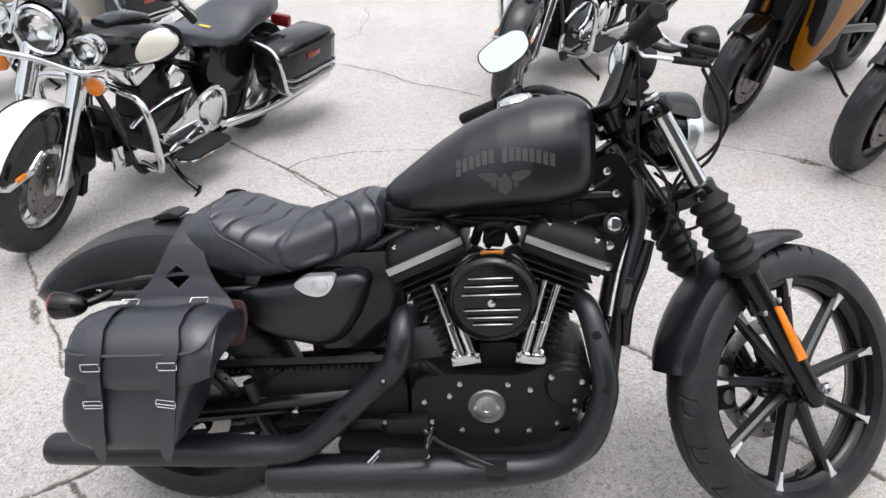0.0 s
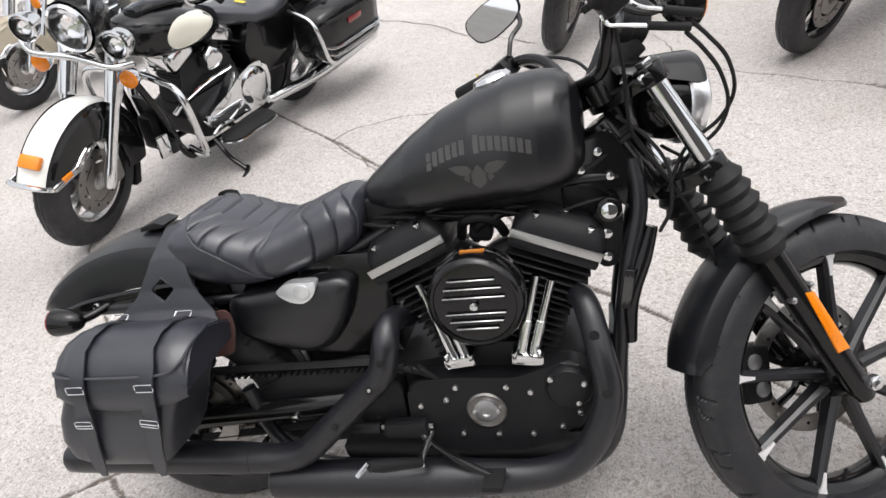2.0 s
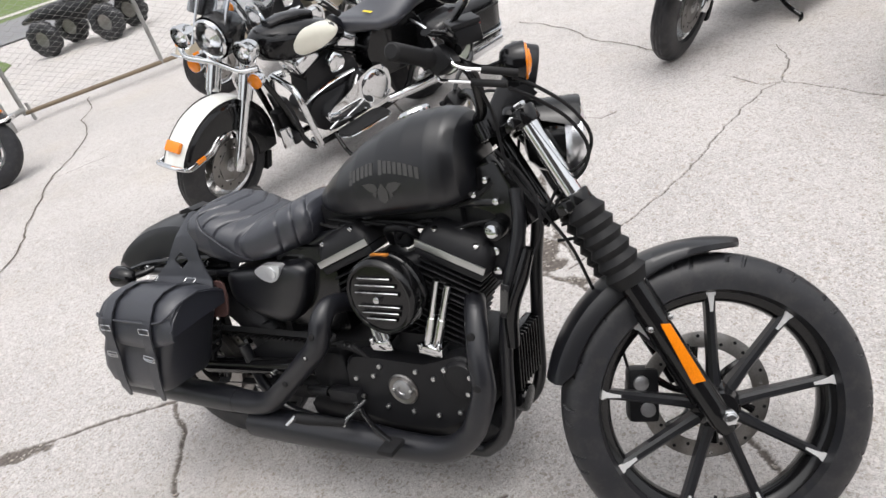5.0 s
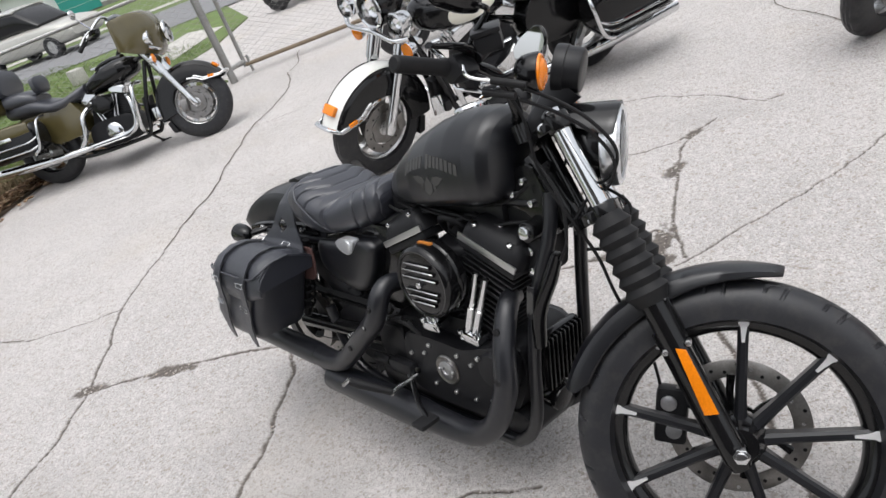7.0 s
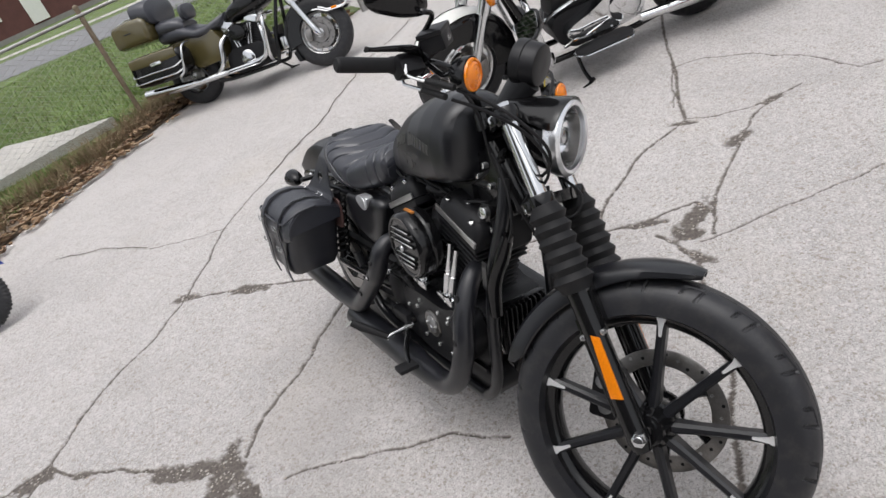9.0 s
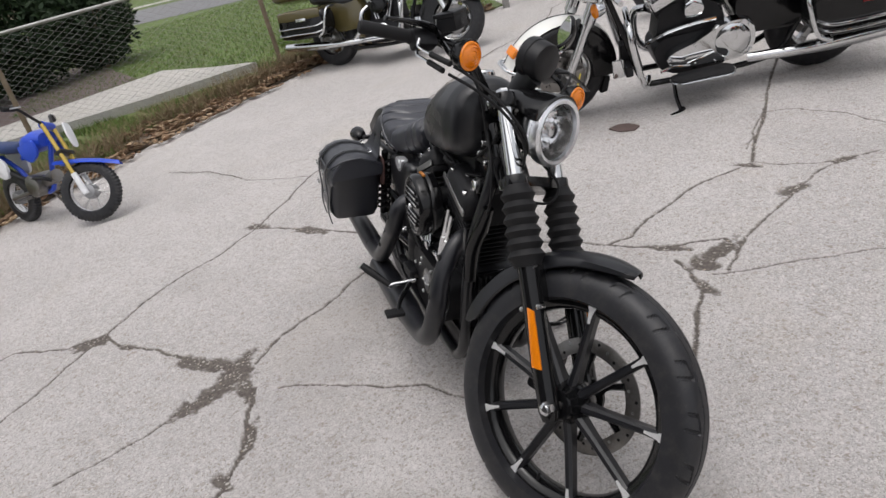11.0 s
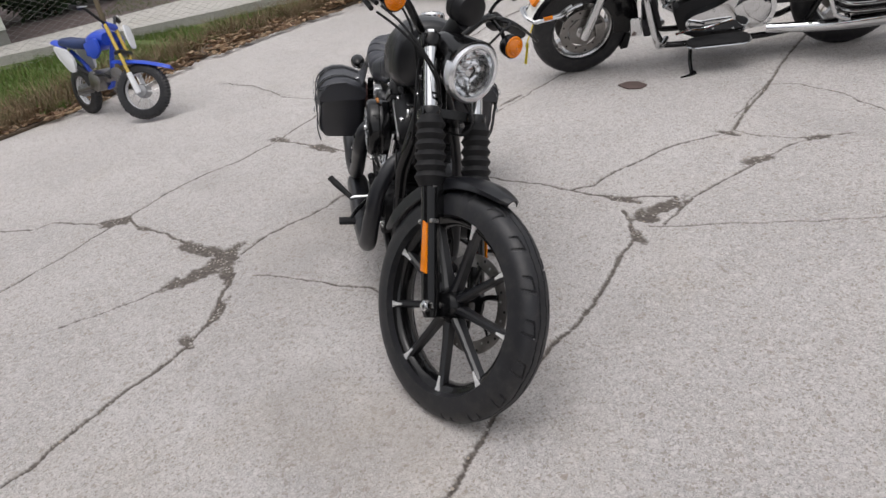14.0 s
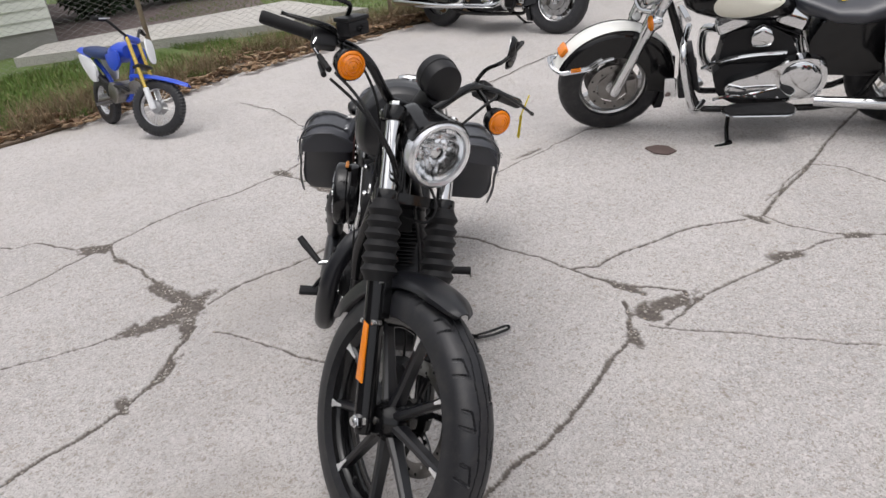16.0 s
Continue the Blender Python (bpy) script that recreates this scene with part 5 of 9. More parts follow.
lathe(b, [(0.0495, 0.0200), (0.03, 0.0215), (0.001, 0.022)], SM, 40, cap=False)
part("dial_glass", b, GLASS, spd)
b = bmn()
tube(b, [E0(0.03, 0, 1.10), E0(0.085, -0.004, 1.130), E0(0.150, -0.010, 1.150)], [0.034, 0.034, 0.046], 14, 4, flat=0.55, up=(0, 1, 0))
part("riser_cover", b, PLAST, bike)
# cables and bright cable ends
cables = (
    [E0(0.107, -0.270, 1.137), E0(0.140, -0.235, 1.090), E0(0.168, -0.200, 1.030), E0(0.176, -0.150, 0.965), E0(0.145, -0.105, 0.930), E0(0.08, -0.06, 0.92), E0(0.0, -0.055, 0.88)],
    [E0(0.088, -0.272, 1.126), E0(0.124, -0.228, 1.078), E0(0.155, -0.180, 1.015), E0(0.160, -0.135, 0.950), E0(0.130, -0.100, 0.915), E0(0.07, -0.05, 0.90), E0(0.0, -0.050, 0.86)],
    [E0(0.050, 0.250, 1.235), E0(0.110, 0.240, 1.205), E0(0.130, 0.170, 1.150), E0(0.095, 0.110, 1.08), E0(0.03, 0.065, 1.00), E0(-0.03, 0.05, 0.93)],
    [E0(0.055, -0.200, 1.235), E0(0.050, -0.120, 1.13), E0(0.010, -0.072, 1.02), E0(0.010, -0.066, 0.92), E0(0.015, -0.050, 0.80), E0(0.0, -0.03, 0.70), E0(-0.02, 0.060, 0.55), E0(-0.05, 0.085, 0.45)],
    [E0(0.010, -0.060, 1.06), E0(0.020, -0.082, 1.00), E0(0.016, -0.088, 0.93), E0(-0.02, -0.07, 0.86), E0(-0.06, -0.045, 0.83)],
    [E0(0.10, -0.06, 0.90), E0(0.075, -0.075, 0.83), E0(0.05, -0.055, 0.80), E0(0.0, -0.03, 0.82)],
    [E0(0.09, 0.03, 0.93), E0(0.12, 0.04, 0.86), E0(0.09, 0.03, 0.82), E0(0.03, 0.0, 0.84)],
)
for line in cables:
    b = bmn()
    tube(b, line, 0.0038, 8, 6)
    part("cable", b, RUBBER, bike, "black control cable")
for line in ([E0(0.033, -0.287, 1.239), E0(0.031, -0.294, 1.220), E0(0.042, -0.294, 1.203), E0(0.065, -0.293, 1.182)], [E0(-0.002, -0.263, 1.236), E0(-0.004, -0.263, 1.218), E0(0.010, -0.268, 1.204), E0(0.039, -0.276, 1.177)]):
    b = bmn()
    tube(b, line, 0.0040, 8, 5)
    part("cable_end", b, CHROME, bike, "bright bent cable end")
    b = bmn()
    d = (line[3] - line[2]).normalized()
    tube(b, [line[3], line[3] + d * 0.068], 0.0072, 10)
    part("cable_adjuster", b, RUBBER, bike)
# ignition tag on the left lever
b = bmn()
prism(b, [(-0.006, -0.040), (0.006, -0.040), (0.005, 0.038), (-0.005, 0.038)], 0, 0.001, axis_frame(E0(-0.002, 0.440, 1.182), (0, 0, 1)) @ pose(0, 0, 0, 8, 8, 30))
tube(b, [E0(0.030, 0.445, 1.275), E0(0.012, 0.443, 1.240), E0(-0.006, 0.441, 1.205)], 0.0022, 6, 4)
part("yellow_tag", b, YELTAG, bar, "yellow paper tag hanging from the lever")

# fuel tank
TK = ((0.570, 0.800, 0.830, 0.019), (0.590, 0.790, 0.8480, 0.0470), (0.635, 0.783, 0.8820, 0.0790), (0.690, 0.781, 0.9220, 0.1045),
      (0.76, 0.782, 0.9655, 0.1215), (0.83, 0.786, 0.9950, 0.1290), (0.9, 0.791, 1.0140, 0.1305), (0.962, 0.797, 1.0190, 0.1260),
      (0.999, 0.805, 1.0150, 0.1160), (1.023, 0.815, 1.0020, 0.1000), (1.037, 0.833, 0.9780, 0.0730), (1.043, 0.865, 0.9480, 0.0340))


def tank_at(x):
    xs = [q[0] for q in TK]
    return [float(np.interp(x, xs, [q[i] for q in TK])) for i in (1, 2, 3)]


def tank_ring(x, n=36):
    lo, hi, hw = tank_at(x)
    out = []
    for j in range(n):
        a = 2 * math.pi * j / n
        c, s = math.cos(a), math.sin(a)
        pw = 2.25 if s > 0 else 3.6
        mid = lo + (hi - lo) * 0.36
        z = mid + (hi - mid if s > 0 else mid - lo) * math.copysign(abs(s) ** (2 / pw), s)
        out.append(Vector((x, hw * math.copysign(abs(c) ** (2 / pw), c), z)))
    return out


def tank_side(x, z, lift=0.0):
    """A point on the tank's right flank."""
    lo, hi, hw = tank_at(x)
    mid = lo + (hi - lo) * 0.36
    s = (z - mid) / ((hi - mid) if z > mid else (mid - lo))
    pw = 2.25 if s > 0 else 3.6
    return Vector((x, -hw * max(1 - min(abs(s), 1) ** pw, 0) ** (1 / pw) - lift, z))


b = bmn()
xs = sorted(set([q[0] for q in TK] + [0.57 + 0.47 * i / 29 for i in range(30)]))
loft(b, [tank_ring(x) for x in xs])
tank = part("fuel_tank", b, DENIM, bike, "satin black peanut fuel tank", 50)
b = bmn()
cm = axis_frame((0.872, 0.024, 1.005), (-0.26, 0.0, 1))
lathe(b, [(0.040, -0.012), (0.041, 0.004), (0.036, 0.011), (0.018, 0.015), (0.001, 0.0155)], cm, 36)
part("filler_cap", b, CHROME, tank, "chrome filler cap")
# emblem: an arc of plain blocks over a winged shield, as plain shapes
for i in range(15):
    if i == 6:
        continue
    t = i / 14
    x0 = 0.748 + 0.196 * t
    zc = 0.882 + 0.033 * math.sin(math.pi * (0.12 + 0.76 * t)) + 0.012 * (t - 0.4)
    h = 0.013 if i not in (0, 7) else 0.016
    slope = 0.26 * math.cos(math.pi * (0.12 + 0.76 * t))
    b = bmn()
    q = [(x0 - 0.0052, zc - h - 0.0052 * slope), (x0 + 0.0052, zc - h + 0.0052 * slope), (x0 + 0.0052, zc + h + 0.0052 * slope), (x0 - 0.0052, zc + h - 0.0052 * slope)]
    lo = [b.verts.new(tank_side(x, z, 0.0)) for x, z in q]
    hi = [b.verts.new(tank_side(x, z, 0.0012)) for x, z in q]
    b.faces.new(hi)
    for j in range(4):
        b.faces.new((lo[j], lo[(j + 1) % 4], hi[(j + 1) % 4], hi[j]))
    part("emblem_block", b, BADGE, tank, "grey block of the tank emblem")
b = bmn()
shapes = [[(0.787, 0.876), (0.805, 0.862), (0.822, 0.858), (0.834, 0.868), (0.826, 0.878), (0.806, 0.880)], [(0.902, 0.880), (0.884, 0.864), (0.868, 0.858), (0.856, 0.868), (0.864, 0.880), (0.884, 0.884)],
          [(0.832, 0.842), (0.845, 0.832), (0.858, 0.842), (0.860, 0.862), (0.845, 0.880), (0.830, 0.862)], [(0.815, 0.852), (0.825, 0.846), (0.829, 0.860), (0.818, 0.858)], [(0.875, 0.852), (0.865, 0.846), (0.861, 0.860), (0.872, 0.858)]]
for sh in shapes:
    lo = [b.verts.new(tank_side(x, z, 0.0)) for x, z in sh]
    hi = [b.verts.new(tank_side(x, z, 0.0011)) for x, z in sh]
    b.faces.new(hi)
    for j in range(len(sh)):
        b.faces.new((lo[j], lo[(j + 1) % len(sh)], hi[(j + 1) % len(sh)], hi[j]))
part("emblem_shield", b, pbr("tank_badge_dark_grey", (0.046, 0.045, 0.044), 0.5), tank, "dark grey winged shield emblem")

# seat with tuck-and-roll ribs
ST = ((0.072, 0.738, 0.752, 0.045), (0.088, 0.712, 0.778, 0.085), (0.118, 0.692, 0.798, 0.113), (0.150, 0.668, 0.813, 0.130), (0.19, 0.654, 0.822, 0.140), (0.24, 0.646, 0.812, 0.147), (0.28, 0.644, 0.794, 0.147), (0.32, 0.647, 0.779, 0.142), (0.36, 0.653, 0.773, 0.134), (0.40, 0.662, 0.781, 0.123),
      (0.45, 0.674, 0.800, 0.111), (0.50, 0.689, 0.819, 0.103), (0.53, 0.702, 0.825, 0.098), (0.556, 0.725, 0.818, 0.092), (0.568, 0.757, 0.795, 0.080))
RIBS = (0.200, 0.245, 0.289, 0.330, 0.373, 0.423, 0.476, 0.522)


def seat_pt(x, c, s, grow=0.0):
    """A point of the seat's skin: c and s are the cosine and sine round the cross-section."""
    lo, hi, hw = [float(np.interp(x, [q[0] for q in ST], [q[i] for q in ST])) for i in (1, 2, 3)]
    mid = lo + (hi - lo) * 0.55
    y = (hw + grow) * math.copysign(abs(c) ** (2 / 2.7), c)
    z = mid + (hi - mid + grow if s > 0 else mid - lo) * math.copysign(abs(s) ** (2 / 2.65), s)
    return Vector((x, y, z))


def seam_height(x):
    """Sine of the piping line that parts the ribbed top from the plain sides."""
    return float(np.interp(x, [0.150, 0.172, 0.190, 0.217, 0.278, 0.314, 0.350, 0.372], [1.02, 0.88, 0.52, 0.24, 0.03, -0.10, -0.48, -1.0]))


def seat_ring(x, n=96):
    out = []
    for j in range(n):
        a = 2 * math.pi * j / n
        a += 0.22 * math.sin(4 * a)
        c, s = math.cos(a), math.sin(a)
        side = max(0.0, (abs(c) - 0.22) / 0.78) ** 0.9
        xe = x - side * float(np.interp(x, [0.10, 0.22, 0.29, 0.345, 0.40, 0.46, 0.53], [-0.070, -0.070, -0.062, -0.030, 0.015, 0.044, 0.044]))
        gap = min(abs(xe - r) for r in RIBS)
        rib = 0.0048 * max(0.0, 1 - gap / 0.0042) + 0.0026 * max(0.0, 1 - gap / 0.016) ** 2
        k = max(0.0, min(1.0, (s - seam_height(x)) * 7))
        out.append(seat_pt(x, c, s, (0.0045 - rib) * k))
    return out


b = bmn()
loft(b, [seat_ring(0.072 + 0.496 * i / 379, 240) for i in range(380)])
seat = part("seat", b, VINYL, bike, "black ribbed solo seat", 60)
for s in (-1, 1):
    b = bmn()
    pts = []
    for x in (0.158, 0.172, 0.185, 0.20, 0.217, 0.245, 0.278, 0.30, 0.32, 0.340, 0.356):
        h = min(seam_height(x), 0.985)
        pts.append(seat_pt(x, s * math.sqrt(1 - h * h), h, 0.0012))
    tube(b, pts, 0.0030, 8, 4)
    part("seat_piping", b, VINYL, seat)

# frame
b = bmn()
for s in (-1, 1):
    tube(b, [(1.130, s * 0.030, 0.83), (1.135, s * 0.055, 0.74), (1.100, s * 0.085, 0.60), (1.075, s * 0.10, 0.44), (1.055, s * 0.105, 0.26), (1.00, s * 0.105, 0.175), (0.90, s * 0.105, 0.155), (0.40, s * 0.105, 0.165), (0.26, s * 0.11, 0.24), (0.22, s * 0.12, 0.40)], 0.0165, 12, 5)
    tube(b, [(1.10, s * 0.025, 0.80), (0.98, s * 0.030, 0.800), (0.80, s * 0.032, 0.785), (0.56, s * 0.045, 0.715), (0.42, s * 0.070, 0.640), (0.20, s * 0.100, 0.625), (-0.02, s * 0.108, 0.625), (-0.12, s * 0.106, 0.622)], 0.014, 10, 4)
part("frame", b, DENIM, bike, "black tubular frame")
b = bmn()
cyl(b, (1.632 - 0.53 * 0.885, 0, 0.848 * 0.885), (1.632 - 0.53 * 1.065, 0, 0.848 * 1.065), 0.034, ch=0.004)
prism(b, rounded([(1.13, 0.72), (1.15, 0.78), (1.09, 0.90), (0.99, 0.86), (0.98, 0.80), (1.06, 0.78)], 0.015), -0.038, 0.038, None, 0.006)
part("steering_head", b, GLOSSB, bike)
bolts(bike, [(1.065, -0.040, 0.855), (1.030, -0.040, 0.822), (1.085, -0.042, 0.805)], 0.0085, 0.008, mat=CHROME, name="frame_bolt")
b = bmn()
tube(b, [(1.155, -0.062, 0.70), (1.135, -0.075, 0.64), (1.105, -0.092, 0.56), (1.098, -0.098, 0.47)], [0.016, 0.022, 0.022, 0.018], 14, 3, flat=0.8)
part("regulator_cover", b, GLOSSB, bike)
# ignition switch and front engine mount
b = bmn()
cyl(b, (1.078, -0.02, 0.737), (1.078, -0.070, 0.743), 0.025, seg=24, ch=0.004)
sw = part("ignition_switch", b, GLOSSB, bike)
b = bmn()
cyl(b, (1.078, -0.068, 0.743), (1.078, -0.080, 0.7445), 0.0165, seg=24, ch=0.004)
part("switch_cap", b, CHROME, sw, "chrome ignition switch cap")
b = bmn()
prism(b, rounded([(0.97, 0.68), (1.06, 0.70), (1.11, 0.78), (1.06, 0.85), (0.97, 0.80)], 0.02), -0.025, 0.045, None, 0.006)
part("coil_bracket", b, PLAST, bike)
b = bmn()
prism(b, rounded([(1.075, 0.755), (1.105, 0.72), (1.09, 0.62), (1.055, 0.61), (1.02, 0.70)], 0.012), -0.05, 0.05, None, 0.006)
part("engine_mount", b, WRINK, bike)
bolts(bike, [(1.07, -0.052, 0.690), (1.068, -0.052, 0.640)], 0.011, 0.008, mat=CHROME, name="mount_bolt")

# engine
crank = Vector((0.815, 0, 0.315))
b = bmn()
prism(b, rounded([(0.50, 0.42), (0.70, 0.44), (0.76, 0.47), (0.88, 0.47), (0.93, 0.44), (1.00, 0.445), (1.03, 0.40), (1.02, 0.33), (0.98, 0.24), (0.90, 0.195), (0.72, 0.19), (0.56, 0.21), (0.485, 0.28), (0.475, 0.36)], 0.03), -0.085, 0.115, None, 0.012)
part("crankcase", b, WRINK, bike, "black engine crankcase")
b = bmn()
prism(b, rounded([(0.615, 0.412), (0.72, 0.418), (0.86, 0.412), (0.925, 0.435), (0.975, 0.450), (1.015, 0.425), (1.022, 0.375), (1.00, 0.330), (0.955, 0.270), (0.88, 0.228), (0.74, 0.222), (0.640, 0.238), (0.605, 0.262)], 0.03), -0.138, -0.085, None, 0.011, 3)
cov = part("cam_cover", b, WRINK, bike, "black wrinkle-finish cam cover")
b = bmn()
prism(b, rounded([(0.485, 0.405), (0.600, 0.412), (0.598, 0.262), (0.53, 0.255), (0.482, 0.300)], 0.025), -0.128, -0.085, None, 0.010, 3)
part("sprocket_cover", b, WRINK, bike, "black sprocket cover")
b = bmn()
tm = axis_frame((0.968, -0.138, 0.388), (0, -1, 0))
lathe(b, [(0.050, -0.02), (0.050, 0.006), (0.044, 0.014), (0.020, 0.018), (0.001, 0.018)], tm, 32)
part("gear_cover", b, WRINK, bike)
b = bmn()
tm = axis_frame((0.785, -0.137, 0.335), (0, -1, 0))
lathe(b, [(0.044, -0.004), (0.044, 0.004), (0.040, 0.007), (0.034, 0.005), (0.001, 0.005)], tm, 40)
tc = part("timer_cover", b, STEEL, bike, "round machined timer cover")
b = bmn()
lathe(b, [(0.0275, 0.004), (0.0275, 0.0085), (0.026, 0.0095), (0.012, 0.010), (0.010, 0.007), (0.001, 0.007)], tm, 40)
part("timer_disc", b, CASTAL, tc, "brushed bright centre disc")
bolts(tc, [(0.785 - 0.026, -0.146, 0.335), (0.785 + 0.026, -0.146, 0.335)], 0.005, 0.004)
bolts(cov, [(0.640, -0.139, 0.350), (0.700, -0.139, 0.365), (0.725, -0.139, 0.395), (0.835, -0.139, 0.392), (0.885, -0.139, 0.378), (0.725, -0.139, 0.275), (0.805, -0.139, 0.272), (0.880, -0.139, 0.272), (0.945, -0.139, 0.290), (0.985, -0.139, 0.325),
            (0.932, -0.155, 0.418), (1.000, -0.155, 0.405), (0.985, -0.150, 0.355)], 0.0065, 0.006)
b = bmn()
prism(b, rounded([(0.42, 0.24), (1.00, 0.24), (1.03, 0.20), (0.98, 0.135), (0.46, 0.135), (0.40, 0.18)], 0.03), -0.095, 0.105, None, 0.012)
part("oil_sump", b, PLAST, bike, "dark engine underside")
b = bmn()
prism(b, rounded([(0.42, 0.42), (0.62, 0.44), (0.98, 0.40), (1.02, 0.31), (0.97, 0.23), (0.55, 0.21), (0.41, 0.26)], 0.05), 0.115, 0.185, None, 0.016, 3)
part("primary_cover", b, GLOSSB, bike, "black primary drive cover")
b = bmn()
cyl(b, (1.015, -0.02, 0.285), (1.080, -0.02, 0.275), 0.036, seg=24, ch=0.006)
part("oil_filter", b, GLOSSB, bike)
b = bmn()
box(b, (0.10, 0.035, 0.04), pose(0.60, -0.150, 0.300), 0.010)
cyl(b, (0.54, -0.15, 0.30), (0.47, -0.15, 0.30), 0.014, seg=14, ch=0.003)
part("brake_cylinder", b, WRINK, bike)
for sgn, name in ((-1, "rear"), (1, "front")):
    ax = Vector((sgn * math.sin(radians(22.5)), 0, math.cos(radians(22.5))))
    base = crank + ax * 0.386
    em = axis_frame(base, ax, (1, 0, 0))
    b = bmn()
    cyl(b, crank + ax * 0.13, crank + ax * 0.36, 0.058, seg=24)
    cylr = part("cylinder", b, WRINK, bike, "black finned %s engine cylinder" % name)
    for i in range(13):
        d = 0.150 + 0.0172 * i
        sx, sy = (0.148, 0.150) if i < 8 else (0.172, 0.172)
        b = bmn()
        box(b, (sx, sy, 0.0052), axis_frame(crank + ax * d, ax, (1, 0, 0)), 0.0018, 1)
        part("cooling_fin", b, WRINK, cylr)
    b = bmn()
    box(b, (0.185, 0.200, 0.022), em, 0.008, 2, (0, 0, 0.0))
    box(b, (0.150, 0.165, 0.05), em, 0.015, 2, (0, 0, 0.05))
    part("rocker_box", b, WRINK, bike, "black %s rocker box" % name)
    b = bmn()
    rings = []
    for h, k in ((0.012, 1.0), (0.030, 1.0), (0.046, 0.965), (0.066, 0.86), (0.078, 0.70), (0.082, 0.5)):
        rings.append([em @ Vector((0.0945 * k * cx, 0.102 * k * cy, h)) for cx, cy in rounded([(-1, -1), (1, -1), (1, 1), (-1, 1)], 0.35, 4)])
    loft(b, rings)
    cover = part("rocker_cover", b, WRINK, bike, "black rocker cover")
    b = bmn()
    q = [(-0.0925, 0.012), (0.0925, 0.012), (0.0935, 0.030), (-0.0935, 0.030)]
    prism(b, q, -0.1045, -0.098, em, 0.002)
    part("silver_edge", b, SATSIL, cover, "machined silver rocker cover edge")
    bolts(cover, [em @ Vector((x, -0.088, 0.066)) for x in (-0.055, 0.055)] + [em @ Vector((0.0, -0.06, 0.080))], 0.0075, 0.007, em.to_3x3() @ Vector((0, -0.35, 1)), CHROME)
    # pushrod tubes
    for k, (tx, bx) in enumerate(((0.0, 0.0), (0.030, 0.028))):
        top = Vector((0.676 + tx, -0.100, 0.628 - tx * 0.3)) if sgn < 0 else Vector((0.953 - tx, -0.100, 0.618 + tx * 0.4))
        bot = Vector((0.728 + bx, -0.118, 0.458 - bx * 0.1)) if sgn < 0 else Vector((0.902 - bx, -0.118, 0.462 - bx * 0.1))
        b = bmn()
        d = (bot - top)
        tube(b, [top, top + d * 0.55, top + d * 0.56, bot], [0.0095, 0.0095, 0.0115, 0.0115], 16)
        part("pushrod_tube", b, CHROME, bike, "chrome pushrod tube")
    b = bmn()
    bm0 = Vector((0.742, -0.112, 0.452)) if sgn < 0 else Vector((0.888, -0.112, 0.452))
    box(b, (0.068, 0.046, 0.026), axis_frame(bm0, ax * 0.5 + Vector((0, -0.1, 1)), (1, 0, 0)), 0.006)
    lif = part("lifter_block", b, CHROME, bike, "chrome lifter block")
    bolts(lif, [bm0 + Vector((dx, -0.020, 0.008)) for dx in (-0.026, 0.026)], 0.006, 0.014, (0, -0.3, 1), CHROME)
# finned regulator between the frame's front tubes
b = bmn()
box(b, (0.022, 0.150, 0.150), pose(1.062, 0.0, 0.395, 0, 4, 0), 0.006)
reg = part("voltage_regulator", b, GLOSSB, bike, "black finned voltage regulator")
for i in range(9):
    b = bmn()
    box(b, (0.020, 0.005, 0.142), pose(1.080, -0.064 + 0.016 * i, 0.395, 0, 4, 0), 0.0015, 1)
    part("regulator_fin", b, GLOSSB, reg)
# intake and wiring between the cylinders
b = bmn()
tube(b, [(0.76, -0.02, 0.66), (0.815, -0.05, 0.645), (0.87, -0.02, 0.66)], 0.032, 14, 4)
tube(b, [(0.815, -0.03, 0.64), (0.815, -0.13, 0.62)], 0.034, 16)
tube(b, [(0.770, -0.030, 0.700), (0.785, -0.060, 0.742), (0.820, -0.068, 0.752), (0.850, -0.055, 0.735), (0.862, -0.03, 0.70)], 0.011, 10, 5)
tube(b, [(0.800, -0.030, 0.690), (0.812, -0.055, 0.728), (0.840, -0.060, 0.742), (0.872, -0.045, 0.752), (0.90, -0.02, 0.76)], 0.009, 10, 5)
box(b, (0.05, 0.05, 0.045), pose(0.815, -0.030, 0.715, 0, 12, 0), 0.014, 3)
part("intake", b, WRINK, bike)
rng = random.Random(5)
for i in range(7):
    b = bmn()
    x0 = 0.56 + 0.060 * i
    tube(b, [(x0 - 0.03, -0.040, 0.75 + 0.015 * rng.random()), (x0 + 0.05, -0.062, 0.765 - 0.02 * rng.random()), (x0 + 0.11, -0.062, 0.765 - 0.02 * rng.random()), (x0 + 0.17, -0.035, 0.745 + 0.015 * rng.random())], 0.0028 + 0.002 * rng.random(), 7, 4)
    part("wiring", b, RUBBER, bike)
for z, y in ((0.788, -0.040), (0.778, -0.046), (0.796, -0.036)):
    b = bmn()
    tube(b, [(0.62, y + 0.01, z - 0.01), (0.80, y, z), (0.95, y, z + 0.012), (1.02, y + 0.005, z + 0.03), (1.13, y + 0.02, z + 0.10)], 0.0055, 8, 5)
    part("loom_cable", b, RUBBER, bike)

